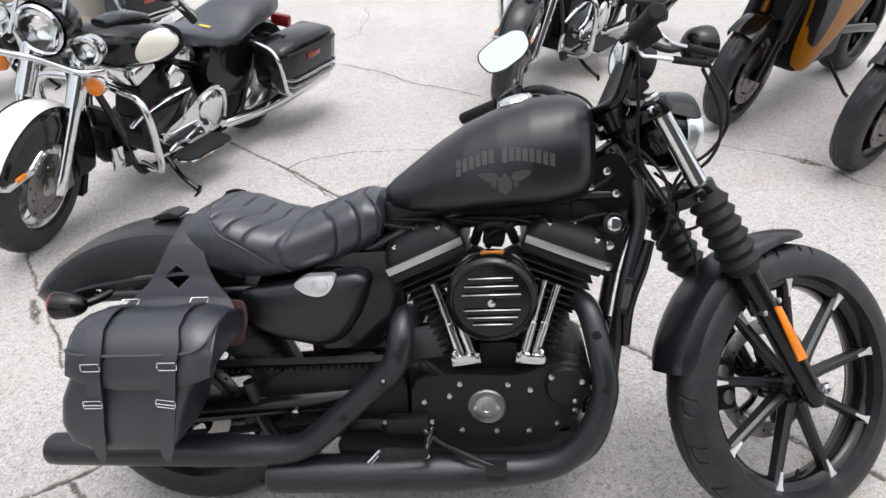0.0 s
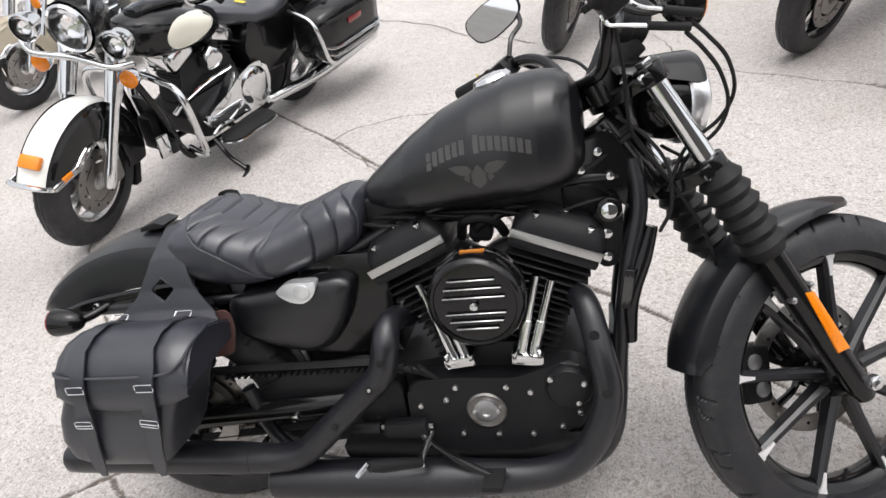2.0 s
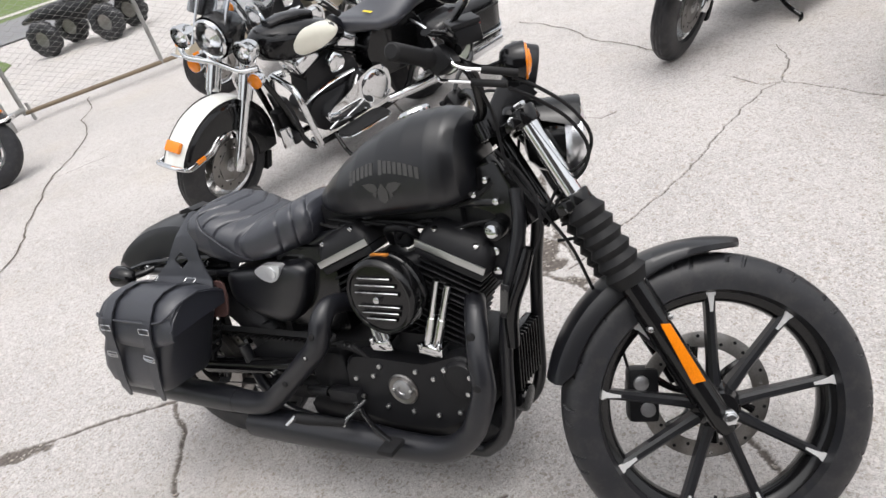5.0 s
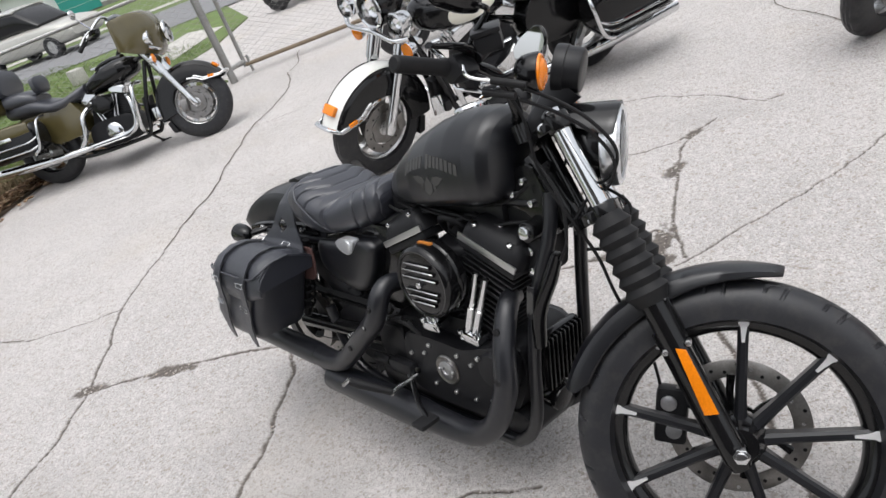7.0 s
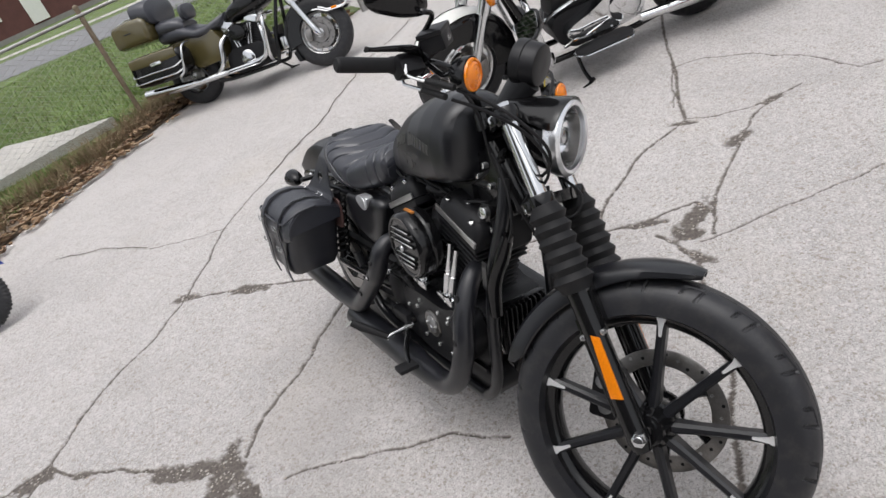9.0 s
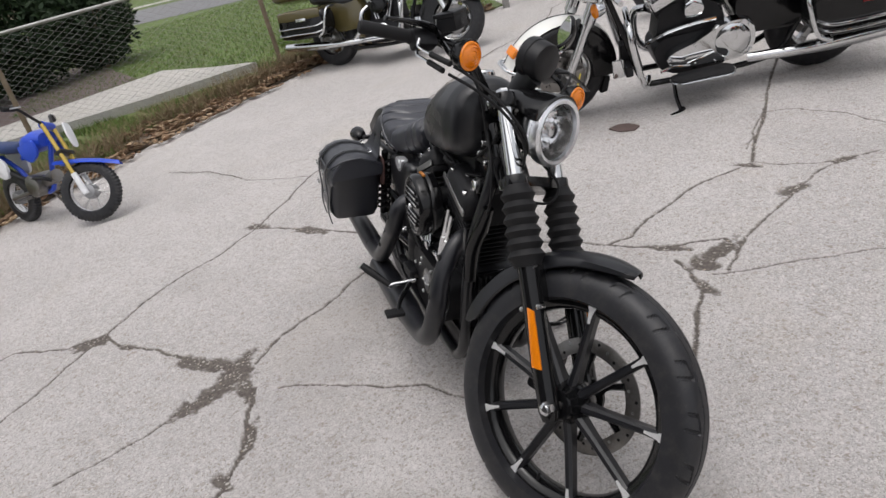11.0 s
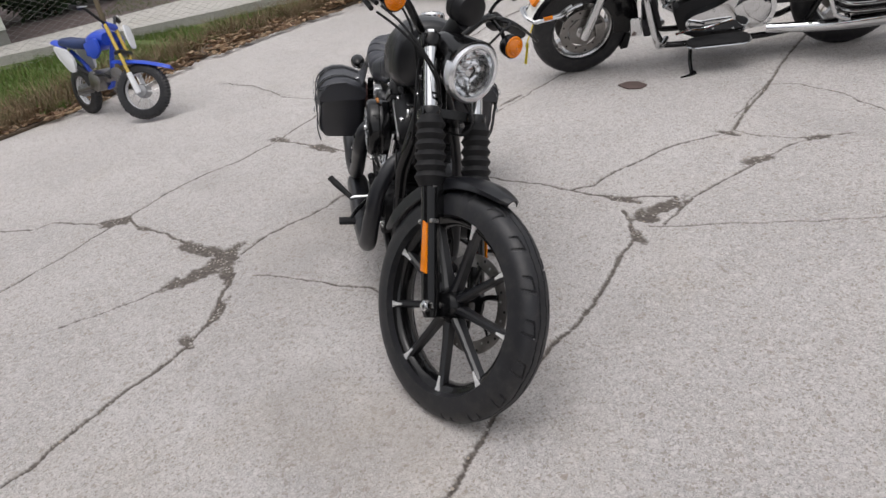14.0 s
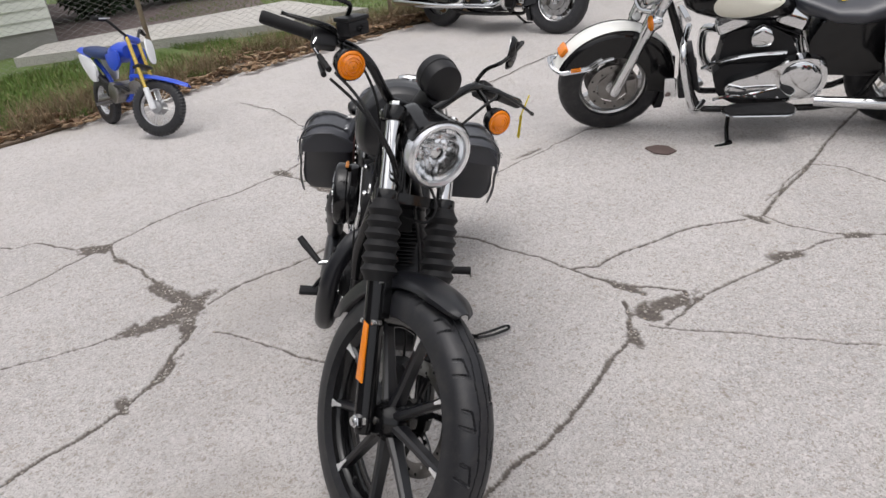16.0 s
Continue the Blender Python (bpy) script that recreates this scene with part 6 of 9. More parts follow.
# air cleaner
b = bmn()
am = axis_frame((0.808, -0.108, 0.614), (0, -1, 0))
lathe(b, [(0.086, 0.0), (0.096, 0.006), (0.0985, 0.028), (0.094, 0.034), (0.094, 0.038), (0.0985, 0.042), (0.0985, 0.066), (0.095, 0.074), (0.089, 0.0785), (0.084, 0.0775), (0.082, 0.074), (0.050, 0.076), (0.001, 0.077)], am, 64)
air = part("air_cleaner", b, GLOSSB, bike, "round gloss black air cleaner with silver slats")
for k, z in enumerate((0.050, 0.032, 0.013, -0.022, -0.039, -0.055)):
    half = math.sqrt(0.074**2 - z * z) * 0.86
    b = bmn()
    box(b, (2 * half, 0.007, 0.0085), pose(0.808, -0.186, 0.614 + z, 18, 0, 0), 0.0025)
    slat = part("slat", b, GLOSSB, air)
    b = bmn()
    box(b, (2 * half, 0.003, 0.0028), pose(0.808, -0.1905, 0.6185 + z), 0.001, 1)
    part("slat_edge", b, ALU, slat, "machined silver slat edge")
b = bmn()
cyl(b, (0.808, -0.18, 0.614), (0.808, -0.1975, 0.614), 0.009, seg=16, ch=0.003)
part("centre_bolt", b, CHROME, air)
b = bmn()
box(b, (0.050, 0.010, 0.006), pose(0.812, -0.150, 0.713), 0.002)
part("orange_label", b, pbr("orange_label", (0.45, 0.16, 0.02), 0.5), air, "small orange label on the rim")

# exhaust
b = bmn()
tube(b, [(0.990, -0.050, 0.560), (1.008, -0.085, 0.566), (1.023, -0.120, 0.545), (1.038, -0.160, 0.480), (1.047, -0.178, 0.425), (1.047, -0.182, 0.390), (1.035, -0.189, 0.345), (1.008, -0.193, 0.287), (0.975, -0.195, 0.248), (0.935, -0.195, 0.222), (0.87, -0.195, 0.206), (0.74, -0.195, 0.200)],
     [0.025, 0.026, 0.027, 0.0275, 0.0285, 0.029, 0.0295, 0.030, 0.031, 0.032, 0.034, 0.040], 20, 5)
tube(b, [(0.75, -0.195, 0.200), (0.70, -0.195, 0.199), (0.30, -0.198, 0.196), (0.275, -0.198, 0.196), (0.268, -0.198, 0.196)], [0.040, 0.045, 0.045, 0.043, 0.036], 24)
ex1 = part("front_exhaust_pipe", b, EXH, bike, "matt black front exhaust pipe and short silencer")
bolts(ex1, [(1.030, -0.168, 0.522), (1.040, -0.188, 0.462), (1.046, -0.2055, 0.412)], 0.0105, 0.004, mat=RUBBER, name="shield_slot")
b = bmn()
tube(b, [(0.622, -0.050, 0.530), (0.612, -0.100, 0.552), (0.609, -0.150, 0.560), (0.606, -0.182, 0.536), (0.597, -0.195, 0.495), (0.580, -0.199, 0.464), (0.545, -0.200, 0.431), (0.466, -0.202, 0.360), (0.405, -0.204, 0.307), (0.365, -0.206, 0.279), (0.310, -0.208, 0.267), (0.22, -0.208, 0.267)],
     [0.025, 0.026, 0.028, 0.029, 0.0295, 0.030, 0.0295, 0.0295, 0.030, 0.031, 0.033, 0.036], 20, 5)
tube(b, [(0.24, -0.208, 0.267), (0.20, -0.208, 0.268), (-0.22, -0.210, 0.276), (-0.248, -0.210, 0.277), (-0.256, -0.210, 0.277)], [0.036, 0.038, 0.038, 0.037, 0.031], 24)
ex2 = part("rear_exhaust_pipe", b, EXH, bike, "matt black rear exhaust pipe and long silencer")
bolts(ex2, [(0.600, -0.2215, 0.512), (0.566, -0.2275, 0.452), (0.470, -0.2315, 0.364)], 0.0085, 0.004, mat=RUBBER, name="shield_slot")
bolts(ex2, [(0.5675, -0.2305, 0.4545)], 0.0045, 0.003, mat=ALU, name="shield_screw")

# side cover with badge, belt drive, swing arm
b = bmn()
box(b, (0.21, 0.15, 0.25), None, 0.012, 2, (0.50, 0.0, 0.575))
part("battery_box", b, GLOSSB, bike, "black battery box")
b = bmn()
box(b, (0.42, 0.085, 0.07), None, 0.012, 2, (0.78, 0.0, 0.770))
part("wiring_tray", b, PLAST, bike)
b = bmn()
prism(b, rounded([(0.24, 0.64), (0.50, 0.66), (0.52, 0.60), (0.48, 0.48), (0.30, 0.47), (0.24, 0.52)], 0.03), 0.03, 0.118, None, 0.016, 3)
part("battery_cover", b, GLOSSB, bike)
SCO = rounded([(0.225, 0.632), (0.505, 0.664), (0.535, 0.645), (0.512, 0.570), (0.465, 0.500), (0.410, 0.480), (0.300, 0.505), (0.225, 0.545)], 0.03)
b = bmn()
cxs, czs = 0.375, 0.580
loft(b, [[Vector((cxs + (x - cxs) * q, y, czs + (z - czs) * q)) for x, z in SCO] for q, y in ((1.0, -0.03), (1.0, -0.098), (0.985, -0.108), (0.94, -0.117), (0.80, -0.124), (0.55, -0.1275), (0.25, -0.129), (0.05, -0.129))])
sc = part("side_cover", b, DENIM, bike, "satin black oil tank side cover", 60)
b = bmn()
prism(b, rounded([(0.358, 0.644), (0.392, 0.664), (0.460, 0.664), (0.456, 0.644), (0.440, 0.622), (0.418, 0.613), (0.388, 0.620)], 0.012), -0.1315, -0.105, None, 0.004)
bd = part("side_badge", b, SILVERB, sc, "silver badge with a round emblem")
b = bmn()
cyl(b, (0.424, -0.131, 0.643), (0.424, -0.1345, 0.643), 0.0185, seg=24, ch=0.002)
part("badge_centre", b, SILVERB, bd)
b = bmn()
for s in (-1, 1):
    tube(b, [(0.50, s * 0.10, 0.345), (0.30, s * 0.115, 0.335), (0.03, s * 0.115, 0.31)], 0.021, 12, 3, flat=1.3)
part("swing_arm", b, GLOSSB, bike)
b = bmn()
for k, (za, zb) in enumerate(((0.435, 0.428), (0.29, 0.235))):
    tube(b, [(0.56, -0.088, za), (0.03, -0.088, zb)], 0.012, 4, 1)
part("drive_belt", b, RUBBER, bike, "toothed black drive belt")
for i in range(24):
    b = bmn()
    t = i / 24
    box(b, (0.006, 0.026, 0.006), pose(0.54 - 0.40 * t, -0.090, 0.420 - 0.005 * t), 0.0)
    part("belt_tooth", b, RUBBER, bike)
for s in (-1, 1):
    b = bmn()
    tube(b, [(0.075, s * 0.130, 0.345), (0.195, s * 0.132, 0.635)], 0.013, 12)
    pts = [Vector((0.085, s * 0.130, 0.37)).lerp(Vector((0.185, s * 0.132, 0.61)), i / 96) for i in range(97)]
    hx = []
    for i, p in enumerate(pts):
        a = i * 2 * math.pi / 12
        d = Vector((0.38, 0, 0.92)).normalized()
        u = Vector((0, 1, 0))
        v = d.cross(u)
        hx.append(p + 0.026 * (math.cos(a) * u + math.sin(a) * v))
    tube(b, hx, 0.0048, 6)
    part("shock_absorber", b, WRINK, bike, "black coil-over shock absorber")
b = bmn()
prism(b, rounded([(0.16, 0.335), (0.34, 0.43), (0.53, 0.455), (0.53, 0.24), (0.36, 0.215), (0.20, 0.25)], 0.025), -0.086, -0.080, None, 0.002)
part("belt_guard", b, PLAST, bike, "black belt guard plate")
b = bmn()
prism(b, rounded([(0.335, 0.62), (0.52, 0.64), (0.52, 0.42), (0.47, 0.22), (0.40, 0.20), (0.355, 0.30), (0.365, 0.45)], 0.02), -0.05, 0.06, None, 0.006)
part("inner_guard", b, PLAST, bike, "black inner guard ahead of the rear wheel")
# rear wheel
RW = axis_frame((0.03, 0, 0.300), (0, -1, 0))
rear_wheel = cast_wheel(bike, "rear_wheel", RW, 0.294, 0.150, 0.200, 0.195, 9, 5, 0.11, "black nine-spoke cast rear wheel")
b = bmn()
lathe(b, [(0.075, 0.075), (0.118, 0.075), (0.118, 0.098), (0.075, 0.098)], RW, 48, closed=True)
part("belt_sprocket", b, STEEL, rear_wheel, "grey belt sprocket")
brake_disc(rear_wheel, RW, 0.145, 0.066, 20)


def rear_guard(t):
    hw = 0.100 * (1.0 if t < 0.86 else 0.40 + 0.60 * math.sqrt(max(0.0, 1 - ((t - 0.86) / 0.14) ** 2)))
    r = 0.474 - 0.006 * t
    low = 0.10 * min(1.0, 0.30 + 3.2 * (1 - t))
    return [(r - low, -hw), (r - 0.35 * low, -hw), (r - 0.010, -hw * 0.88), (r + 0.002, -hw * 0.55), (r + 0.006, 0), (r + 0.002, hw * 0.55), (r - 0.010, hw * 0.88), (r - 0.35 * low, hw), (r - low, hw)]


b = bmn()
arc_shell(b, RW, 55, 138, 56, rear_guard, 0.004)
guard = part("rear_mudguard", b, DENIM, bike, "satin black bobbed rear mudguard")
b = bmn()
for s in (-1, 1):
    tube(b, [(0.24, s * 0.100, 0.660), (0.05, s * 0.104, 0.652), (-0.12, s * 0.104, 0.632), (-0.20, s * 0.103, 0.612)], 0.011, 8, 3, flat=1.8)
part("mudguard_strut", b, GLOSSB, bike)
bolts(bike, [(-0.11, -0.112, 0.634), (0.16, -0.113, 0.656)], 0.009, 0.007, mat=CHROME, name="strut_bolt")
for s in (-1, 1):
    b = bmn()
    tm = axis_frame((-0.182, s * 0.168, 0.626), (-1, 0, 0))
    lathe(b, [(0.006, -0.072), (0.018, -0.064), (0.028, -0.042), (0.0325, -0.015), (0.0335, 0.0)], tm, 24)
    tube(b, [(-0.13, s * 0.165, 0.622), (-0.10, s * 0.140, 0.628), (-0.08, s * 0.108, 0.634)], 0.010, 10, 4)
    sg = part("rear_turn_signal", b, GLOSSB, bike, "black bullet turn signal with a red lens")
    b = bmn()
    lathe(b, [(0.0325, 0.0), (0.031, 0.006), (0.020, 0.012), (0.001, 0.014)], tm, 24)
    part("red_lens", b, REDLENS, sg)
b = bmn()
prism(b, [(0.010, 0.780), (0.070, 0.785), (0.075, 0.792), (0.050, 0.800), (0.012, 0.790)], -0.034, 0.034, None, 0.002)
part("seat_bracket", b, PLAST, bike)

# label plate on the downtube
b = bmn()
box(b, (0.020, 0.004, 0.085), pose(1.100, -0.112, 0.590, 0, 10, 0), 0.0015, 1)
plate = part("label_plate", b, PLAST, bike, "small black label with pale bars")
for q in range(6):
    b = bmn()
    box(b, (0.0035 if q % 2 else 0.0022, 0.0012, 0.062 - 0.006 * (q % 3)), pose(1.100 - 0.0075 + 0.003 * q, -0.1146, 0.590, 0, 10, 0), 0.0)
    part("label_bar", b, BADGE, plate)

# pegs, pedals, stand
for s in (-1, 1):
    b = bmn()
    if s < 0:
        tube(b, [(0.655, -0.150, 0.285), (0.648, -0.225, 0.279), (0.650, -0.245, 0.275)], 0.0085, 10)
        arm = part("peg_arm", b, CHROME, bike, "chrome foot peg clevis")
        b = bmn()
        tube(b, [(0.650, -0.240, 0.278), (0.590, -0.300, 0.318), (0.570, -0.318, 0.332)], [0.010, 0.014, 0.012], 12)
        part("foot_peg", b, RUBBER, arm, "folded black foot peg")
        b = bmn()
        tube(b, [(0.565, -0.312, 0.334), (0.540, -0.325, 0.312)], 0.0055, 8)
        part("peg_feeler", b, CHROME, arm)
    else:
        tube(b, [(0.655, 0.13, 0.285), (0.655, 0.205, 0.280)], 0.0085, 10)
        arm = part("peg_arm", b, CHROME, bike, "chrome foot peg clevis")
        b = bmn()
        tube(b, [(0.655, 0.20, 0.280), (0.655, 0.305, 0.284)], [0.013, 0.015], 14)
        part("foot_peg", b, RUBBER, arm, "black rubber foot peg")
        b = bmn()
        tube(b, [(0.655, 0.300, 0.282), (0.645, 0.312, 0.255)], 0.004, 8)
        part("peg_feeler", b, STEEL, arm)
b = bmn()
tube(b, [(0.62, -0.150, 0.300), (0.66, -0.175, 0.275), (0.74, -0.225, 0.262), (0.80, -0.250, 0.250)], [0.009, 0.009, 0.008, 0.008], 10, 4)
pedal = part("brake_pedal", b, GLOSSB, bike, "black rear brake pedal")
b = bmn()
box(b, (0.045, 0.062, 0.014), pose(0.805, -0.262, 0.250), 0.004)
part("pedal_pad", b, RUBBER, pedal)
b = bmn()
tube(b, [(0.745, 0.13, 0.290), (0.80, 0.185, 0.262), (0.83, 0.235, 0.255)], 0.008, 10, 3)
tube(b, [(0.83, 0.205, 0.255), (0.83, 0.275, 0.255)], 0.012, 12)
part("shift_lever", b, RUBBER, bike, "black gear shift lever")
b = bmn()
tube(b, [(0.66, -0.145, 0.300), (0.56, -0.150, 0.302), (0.47, -0.150, 0.300)], 0.006, 8)
part("brake_rod", b, STEEL, bike)
b = bmn()
tube(b, [(0.66, 0.10, 0.185), (0.70, 0.19, 0.115), (0.735, 0.262, 0.078)], [0.013, 0.011, 0.010], 10, 3)
tube(b, [(0.725, 0.262, 0.074), (0.760, 0.275, 0.070), (0.805, 0.290, 0.072)], [0.014, 0.010, 0.008], 10, 3, flat=0.5)
tube(b, [(0.735, 0.262, 0.078), (0.775, 0.300, 0.084), (0.800, 0.345, 0.094)], 0.008, 10, 3)
tube(b, [(0.803, 0.340, 0.094), (0.800, 0.395, 0.106), (0.780, 0.446, 0.119), (0.766, 0.456, 0.121), (0.756, 0.444, 0.119), (0.774, 0.392, 0.106), (0.788, 0.340, 0.094)], 0.0048, 8, 3)
part("side_stand", b, GLOSSB, bike, "black side stand folded out")
rng = random.Random(9)
for i in range(7):
    b = bmn()
    x = 0.53 + 0.018 * i
    tube(b, [(x, -0.12, 0.43 + 0.01 * rng.random()), (x + 0.02, -0.14, 0.445), (x + 0.05, -0.13, 0.470 - 0.01 * i)], 0.0065, 8, 3)
    part("hose", b, RUBBER, bike)
bolts(bike, [(0.545, -0.150, 0.435), (0.575, -0.150, 0.45), (0.52, -0.135, 0.30), (0.50, -0.14, 0.295), (0.33, -0.135, 0.325)], 0.009, 0.010, mat=CHROME, name="fitting")


# saddlebags
def saddlebag(s):
    """A leather saddlebag hung beside the rear wheel; s is -1 for the right side."""
    bag = thing("saddlebag", BIKE, "black leather saddlebag with two buckled straps, hung beside the seat", "saddlebag", "saddlebags of the motorcycle")
    y0, y1 = 0.160, 0.348
    rng = random.Random(3 + s)

    def ring(z, x0, x1, ya, yb, r=0.035):
        return [Vector((x, s * y, z)) for x, y in rounded([(x0, ya), (x1, ya), (x1, yb), (x0, yb)], r, 4)]
    b = bmn()
    loft(b, [ring(0.350, -0.055, 0.100, y0 + 0.03, y1 - 0.035), ring(0.356, -0.080, 0.122, y0 + 0.01, y1 - 0.012), ring(0.385, -0.102, 0.140, y0, y1 + 0.006), ring(0.43, -0.110, 0.158, y0 - 0.002, y1 + 0.010), ring(0.48, -0.102, 0.178, y0 - 0.004, y1 + 0.004),
             ring(0.54, -0.070, 0.212, y0 - 0.004, y1 - 0.002), ring(0.585, -0.056, 0.228, y0, y1 - 0.008), ring(0.606, -0.045, 0.222, y0 + 0.01, y1 - 0.04)])
    part("bag_body", b, LEATH, bag)
    # lid: curves over the top and down the front, with a downturned hem
    b = bmn()
    prof = [(y0 - 0.004, 0.610), (0.195, 0.629), (0.240, 0.643), (0.285, 0.642), (0.322, 0.628), (0.348, 0.603), (0.359, 0.574), (0.363, 0.545), (0.362, 0.522)]
    rows = []
    for k, (y, z) in enumerate(prof):
        ins = 0.006 * (k > 6)
        x0, x1 = -0.064 + ins - (0.010 if k > 6 else 0), 0.250 - 0.008 * (k > 6)
        nx = 22
        line = []
        for i in range(nx + 1):
            t = i / nx
            edge = min(t, 1 - t) * nx
            sag = 0.012 * max(0, 1 - edge / 2.5)
            x = x0 + (x1 - x0) * t
            line.append(Vector((x, s * (y - (sag * 0.9 if k > 3 else 0)), z - sag * (1.2 if k < 6 else 0.2) - (0.010 - 0.030 * abs(2 * t - 1.05) ** 2.2 if k == 8 else 0))))
        rows.append(line)
    rings = [r + [q + Vector((0, -s * 0.005, -0.004)) for q in r[::-1]] for r in rows]
    loft(b, rings)
    lid = part("bag_lid", b, LEATH, bag, "curved leather lid", 60)
    # end gussets of the lid
    for x in (-0.058, 0.242):
        b = bmn()
        q = [(s * (y - 0.006), z - 0.012) for y, z in prof[:7]] + [(s * 0.345, 0.548), (s * 0.25, 0.556), (s * y0, 0.560)]
        a = [b.verts.new((x - 0.004, y, z)) for y, z in q]
        c = [b.verts.new((x + 0.004, y, z)) for y, z in q]
        b.faces.new(a)
        b.faces.new(c[::-1])
        for i in range(len(q)):
            b.faces.new((a[(i + 1) % len(q)], a[i], c[i], c[(i + 1) % len(q)]))
        part("lid_end", b, LEATH, lid)
    b = bmn()
    tube(b, [(0.250, s * 0.235, 0.632), (0.249, s * 0.300, 0.626), (0.240, s * 0.343, 0.606), (0.205, s * 0.359, 0.591), (0.10, s * 0.3600, 0.588), (0.0, s * 0.3600, 0.590), (-0.045, s * 0.355, 0.594), (-0.058, s * 0.345, 0.598)], 0.0034, 6, 4)
    part("seam_piping", b, LEATH, lid)
    # yoke over the mudguard, with a diamond cut-out
    b = bmn()
    zz = lambda t: 0.606 + 0.196 * t
    yy = lambda t: s * float(np.interp(t, [0, 0.12, 0.35, 0.7, 1], [0.180, 0.160, 0.140, 0.122, 0.086]))
    left = [(0.0, -0.050), (0.11, -0.012), (0.31, 0.038), (0.53, 0.066), (0.77, 0.092), (1.0, 0.118)]
    right = [(0.0, 0.240), (0.14, 0.222), (0.31, 0.193), (0.47, 0.178), (0.77, 0.165), (1.0, 0.172)]
    n = 45
    xl = lambda t: float(np.interp(t, [q[0] for q in left], [q[1] for q in left]))
    xr = lambda t: float(np.interp(t, [q[0] for q in right], [q[1] for q in right]))
    grid, inside = {}, {}
    for i in range(n):
        t = i / (n - 1)
        for j in range(n):
            v = j / (n - 1)
            p = Vector((xl(t) + (xr(t) - xl(t)) * v, yy(t) + s * 0.01 * math.sin(t * math.pi), zz(t) + 0.006 * math.sin(3 * v)))
            d = abs(p.x - 0.106) / 0.030 + abs(p.z - 0.680) / 0.026
            inside[i, j] = d < 1
            if 0.62 < d < 1:
                p.x, p.z = 0.106 + (p.x - 0.106) / d, 0.680 + (p.z - 0.680) / d
            grid[i, j] = p
    vt = {k: (b.verts.new(p), b.verts.new(p - Vector((0, s * 0.004, 0.002)))) for k, p in grid.items()}
    for i in range(n - 1):
        for j in range(n - 1):
            q = [(i, j), (i, j + 1), (i + 1, j + 1), (i + 1, j)]
            if all(inside[k] for k in q):
                continue
            b.faces.new([vt[k][0] for k in q])
            b.faces.new([vt[k][1] for k in q[::-1]])
    part("bag_yoke", b, LEATH, bag, "leather yoke with a diamond cut-out")
    # backing flap
    b = bmn()
    prism(b, rounded([(0.14, 0.615), (0.252, 0.622), (0.256, 0.580), (0.235, 0.51), (0.12, 0.50)], 0.02), s * 0.149, s * 0.154)
    part("bag_backing", b, TANSUEDE, bag, "reddish brown leather back panel")
    # straps and buckles
    for k, xc in enumerate((0.006, 0.166)):
        b = bmn()
        hw = 0.0165
        line = [(0.176, 0.626), (0.196, 0.635), (0.241, 0.649), (0.287, 0.648), (0.326, 0.633), (0.353, 0.607), (0.365, 0.577), (0.368, 0.545), (0.366, 0.515), (0.362, 0.470), (0.364, 0.42), (0.361, 0.385), (0.356, 0.362), (0.350, 0.338)]
        rings = []
        for i, (y, z) in enumerate(line):
            dx = (0.16, 0.22)[k] * min(0.04, z - 0.56) * (i > 4)
            w = hw * (0.35 if i == len(line) - 1 else 0.8 if i == len(line) - 2 else 1)
            c = Vector((xc + dx, s * y, z))
            nrm = Vector((0, s * 0.0042, 0.001))
            rings.append([c + Vector((-w, 0, 0)), c + Vector((w, 0, 0)), c + Vector((w, 0, 0)) + nrm, c + Vector((-w, 0, 0)) + nrm])
        loft(b, rings)
        strap = part("strap", b, LEATH, bag, "leather strap")
        for y, z, tilt in ((0.3725, 0.572, 0), (0.3715, 0.488, 8 if k else 0), (0.186, 0.633, -62)):
            b = bmn()
            mm = Matrix.Translation((xc + (0.16, 0.22)[k] * (z - 0.56) * (z < 0.6), s * y, z)) @ pose(0, 0, 0, tilt if tilt < -20 else 0, 0 if tilt < -20 else tilt, 0)
            q = [(-0.020, -0.008), (0.020, -0.008), (0.020, 0.008), (-0.020, 0.008)]
            loopq = [mm @ Vector((x, s * 0.004, zz_)) for x, zz_ in rounded(q, 0.004, 3)]
            loopq.append(loopq[0])
            tube(b, loopq, 0.0014, 6)
            part("buckle", b, CHROME, strap, "bright metal buckle")
            if z < 0.5:
                b = bmn()
                tube(b, [mm @ Vector((-0.018, s * 0.006, 0)), mm @ Vector((0.018, s * 0.006, 0))], 0.0016, 6)
                part("buckle_pin", b, CHROME, strap)
    return bag


saddlebag(-1)
left_bag = saddlebag(1)
left_bag.matrix_world = BIKE @ Matrix.Translation((0, 0.072, 0))

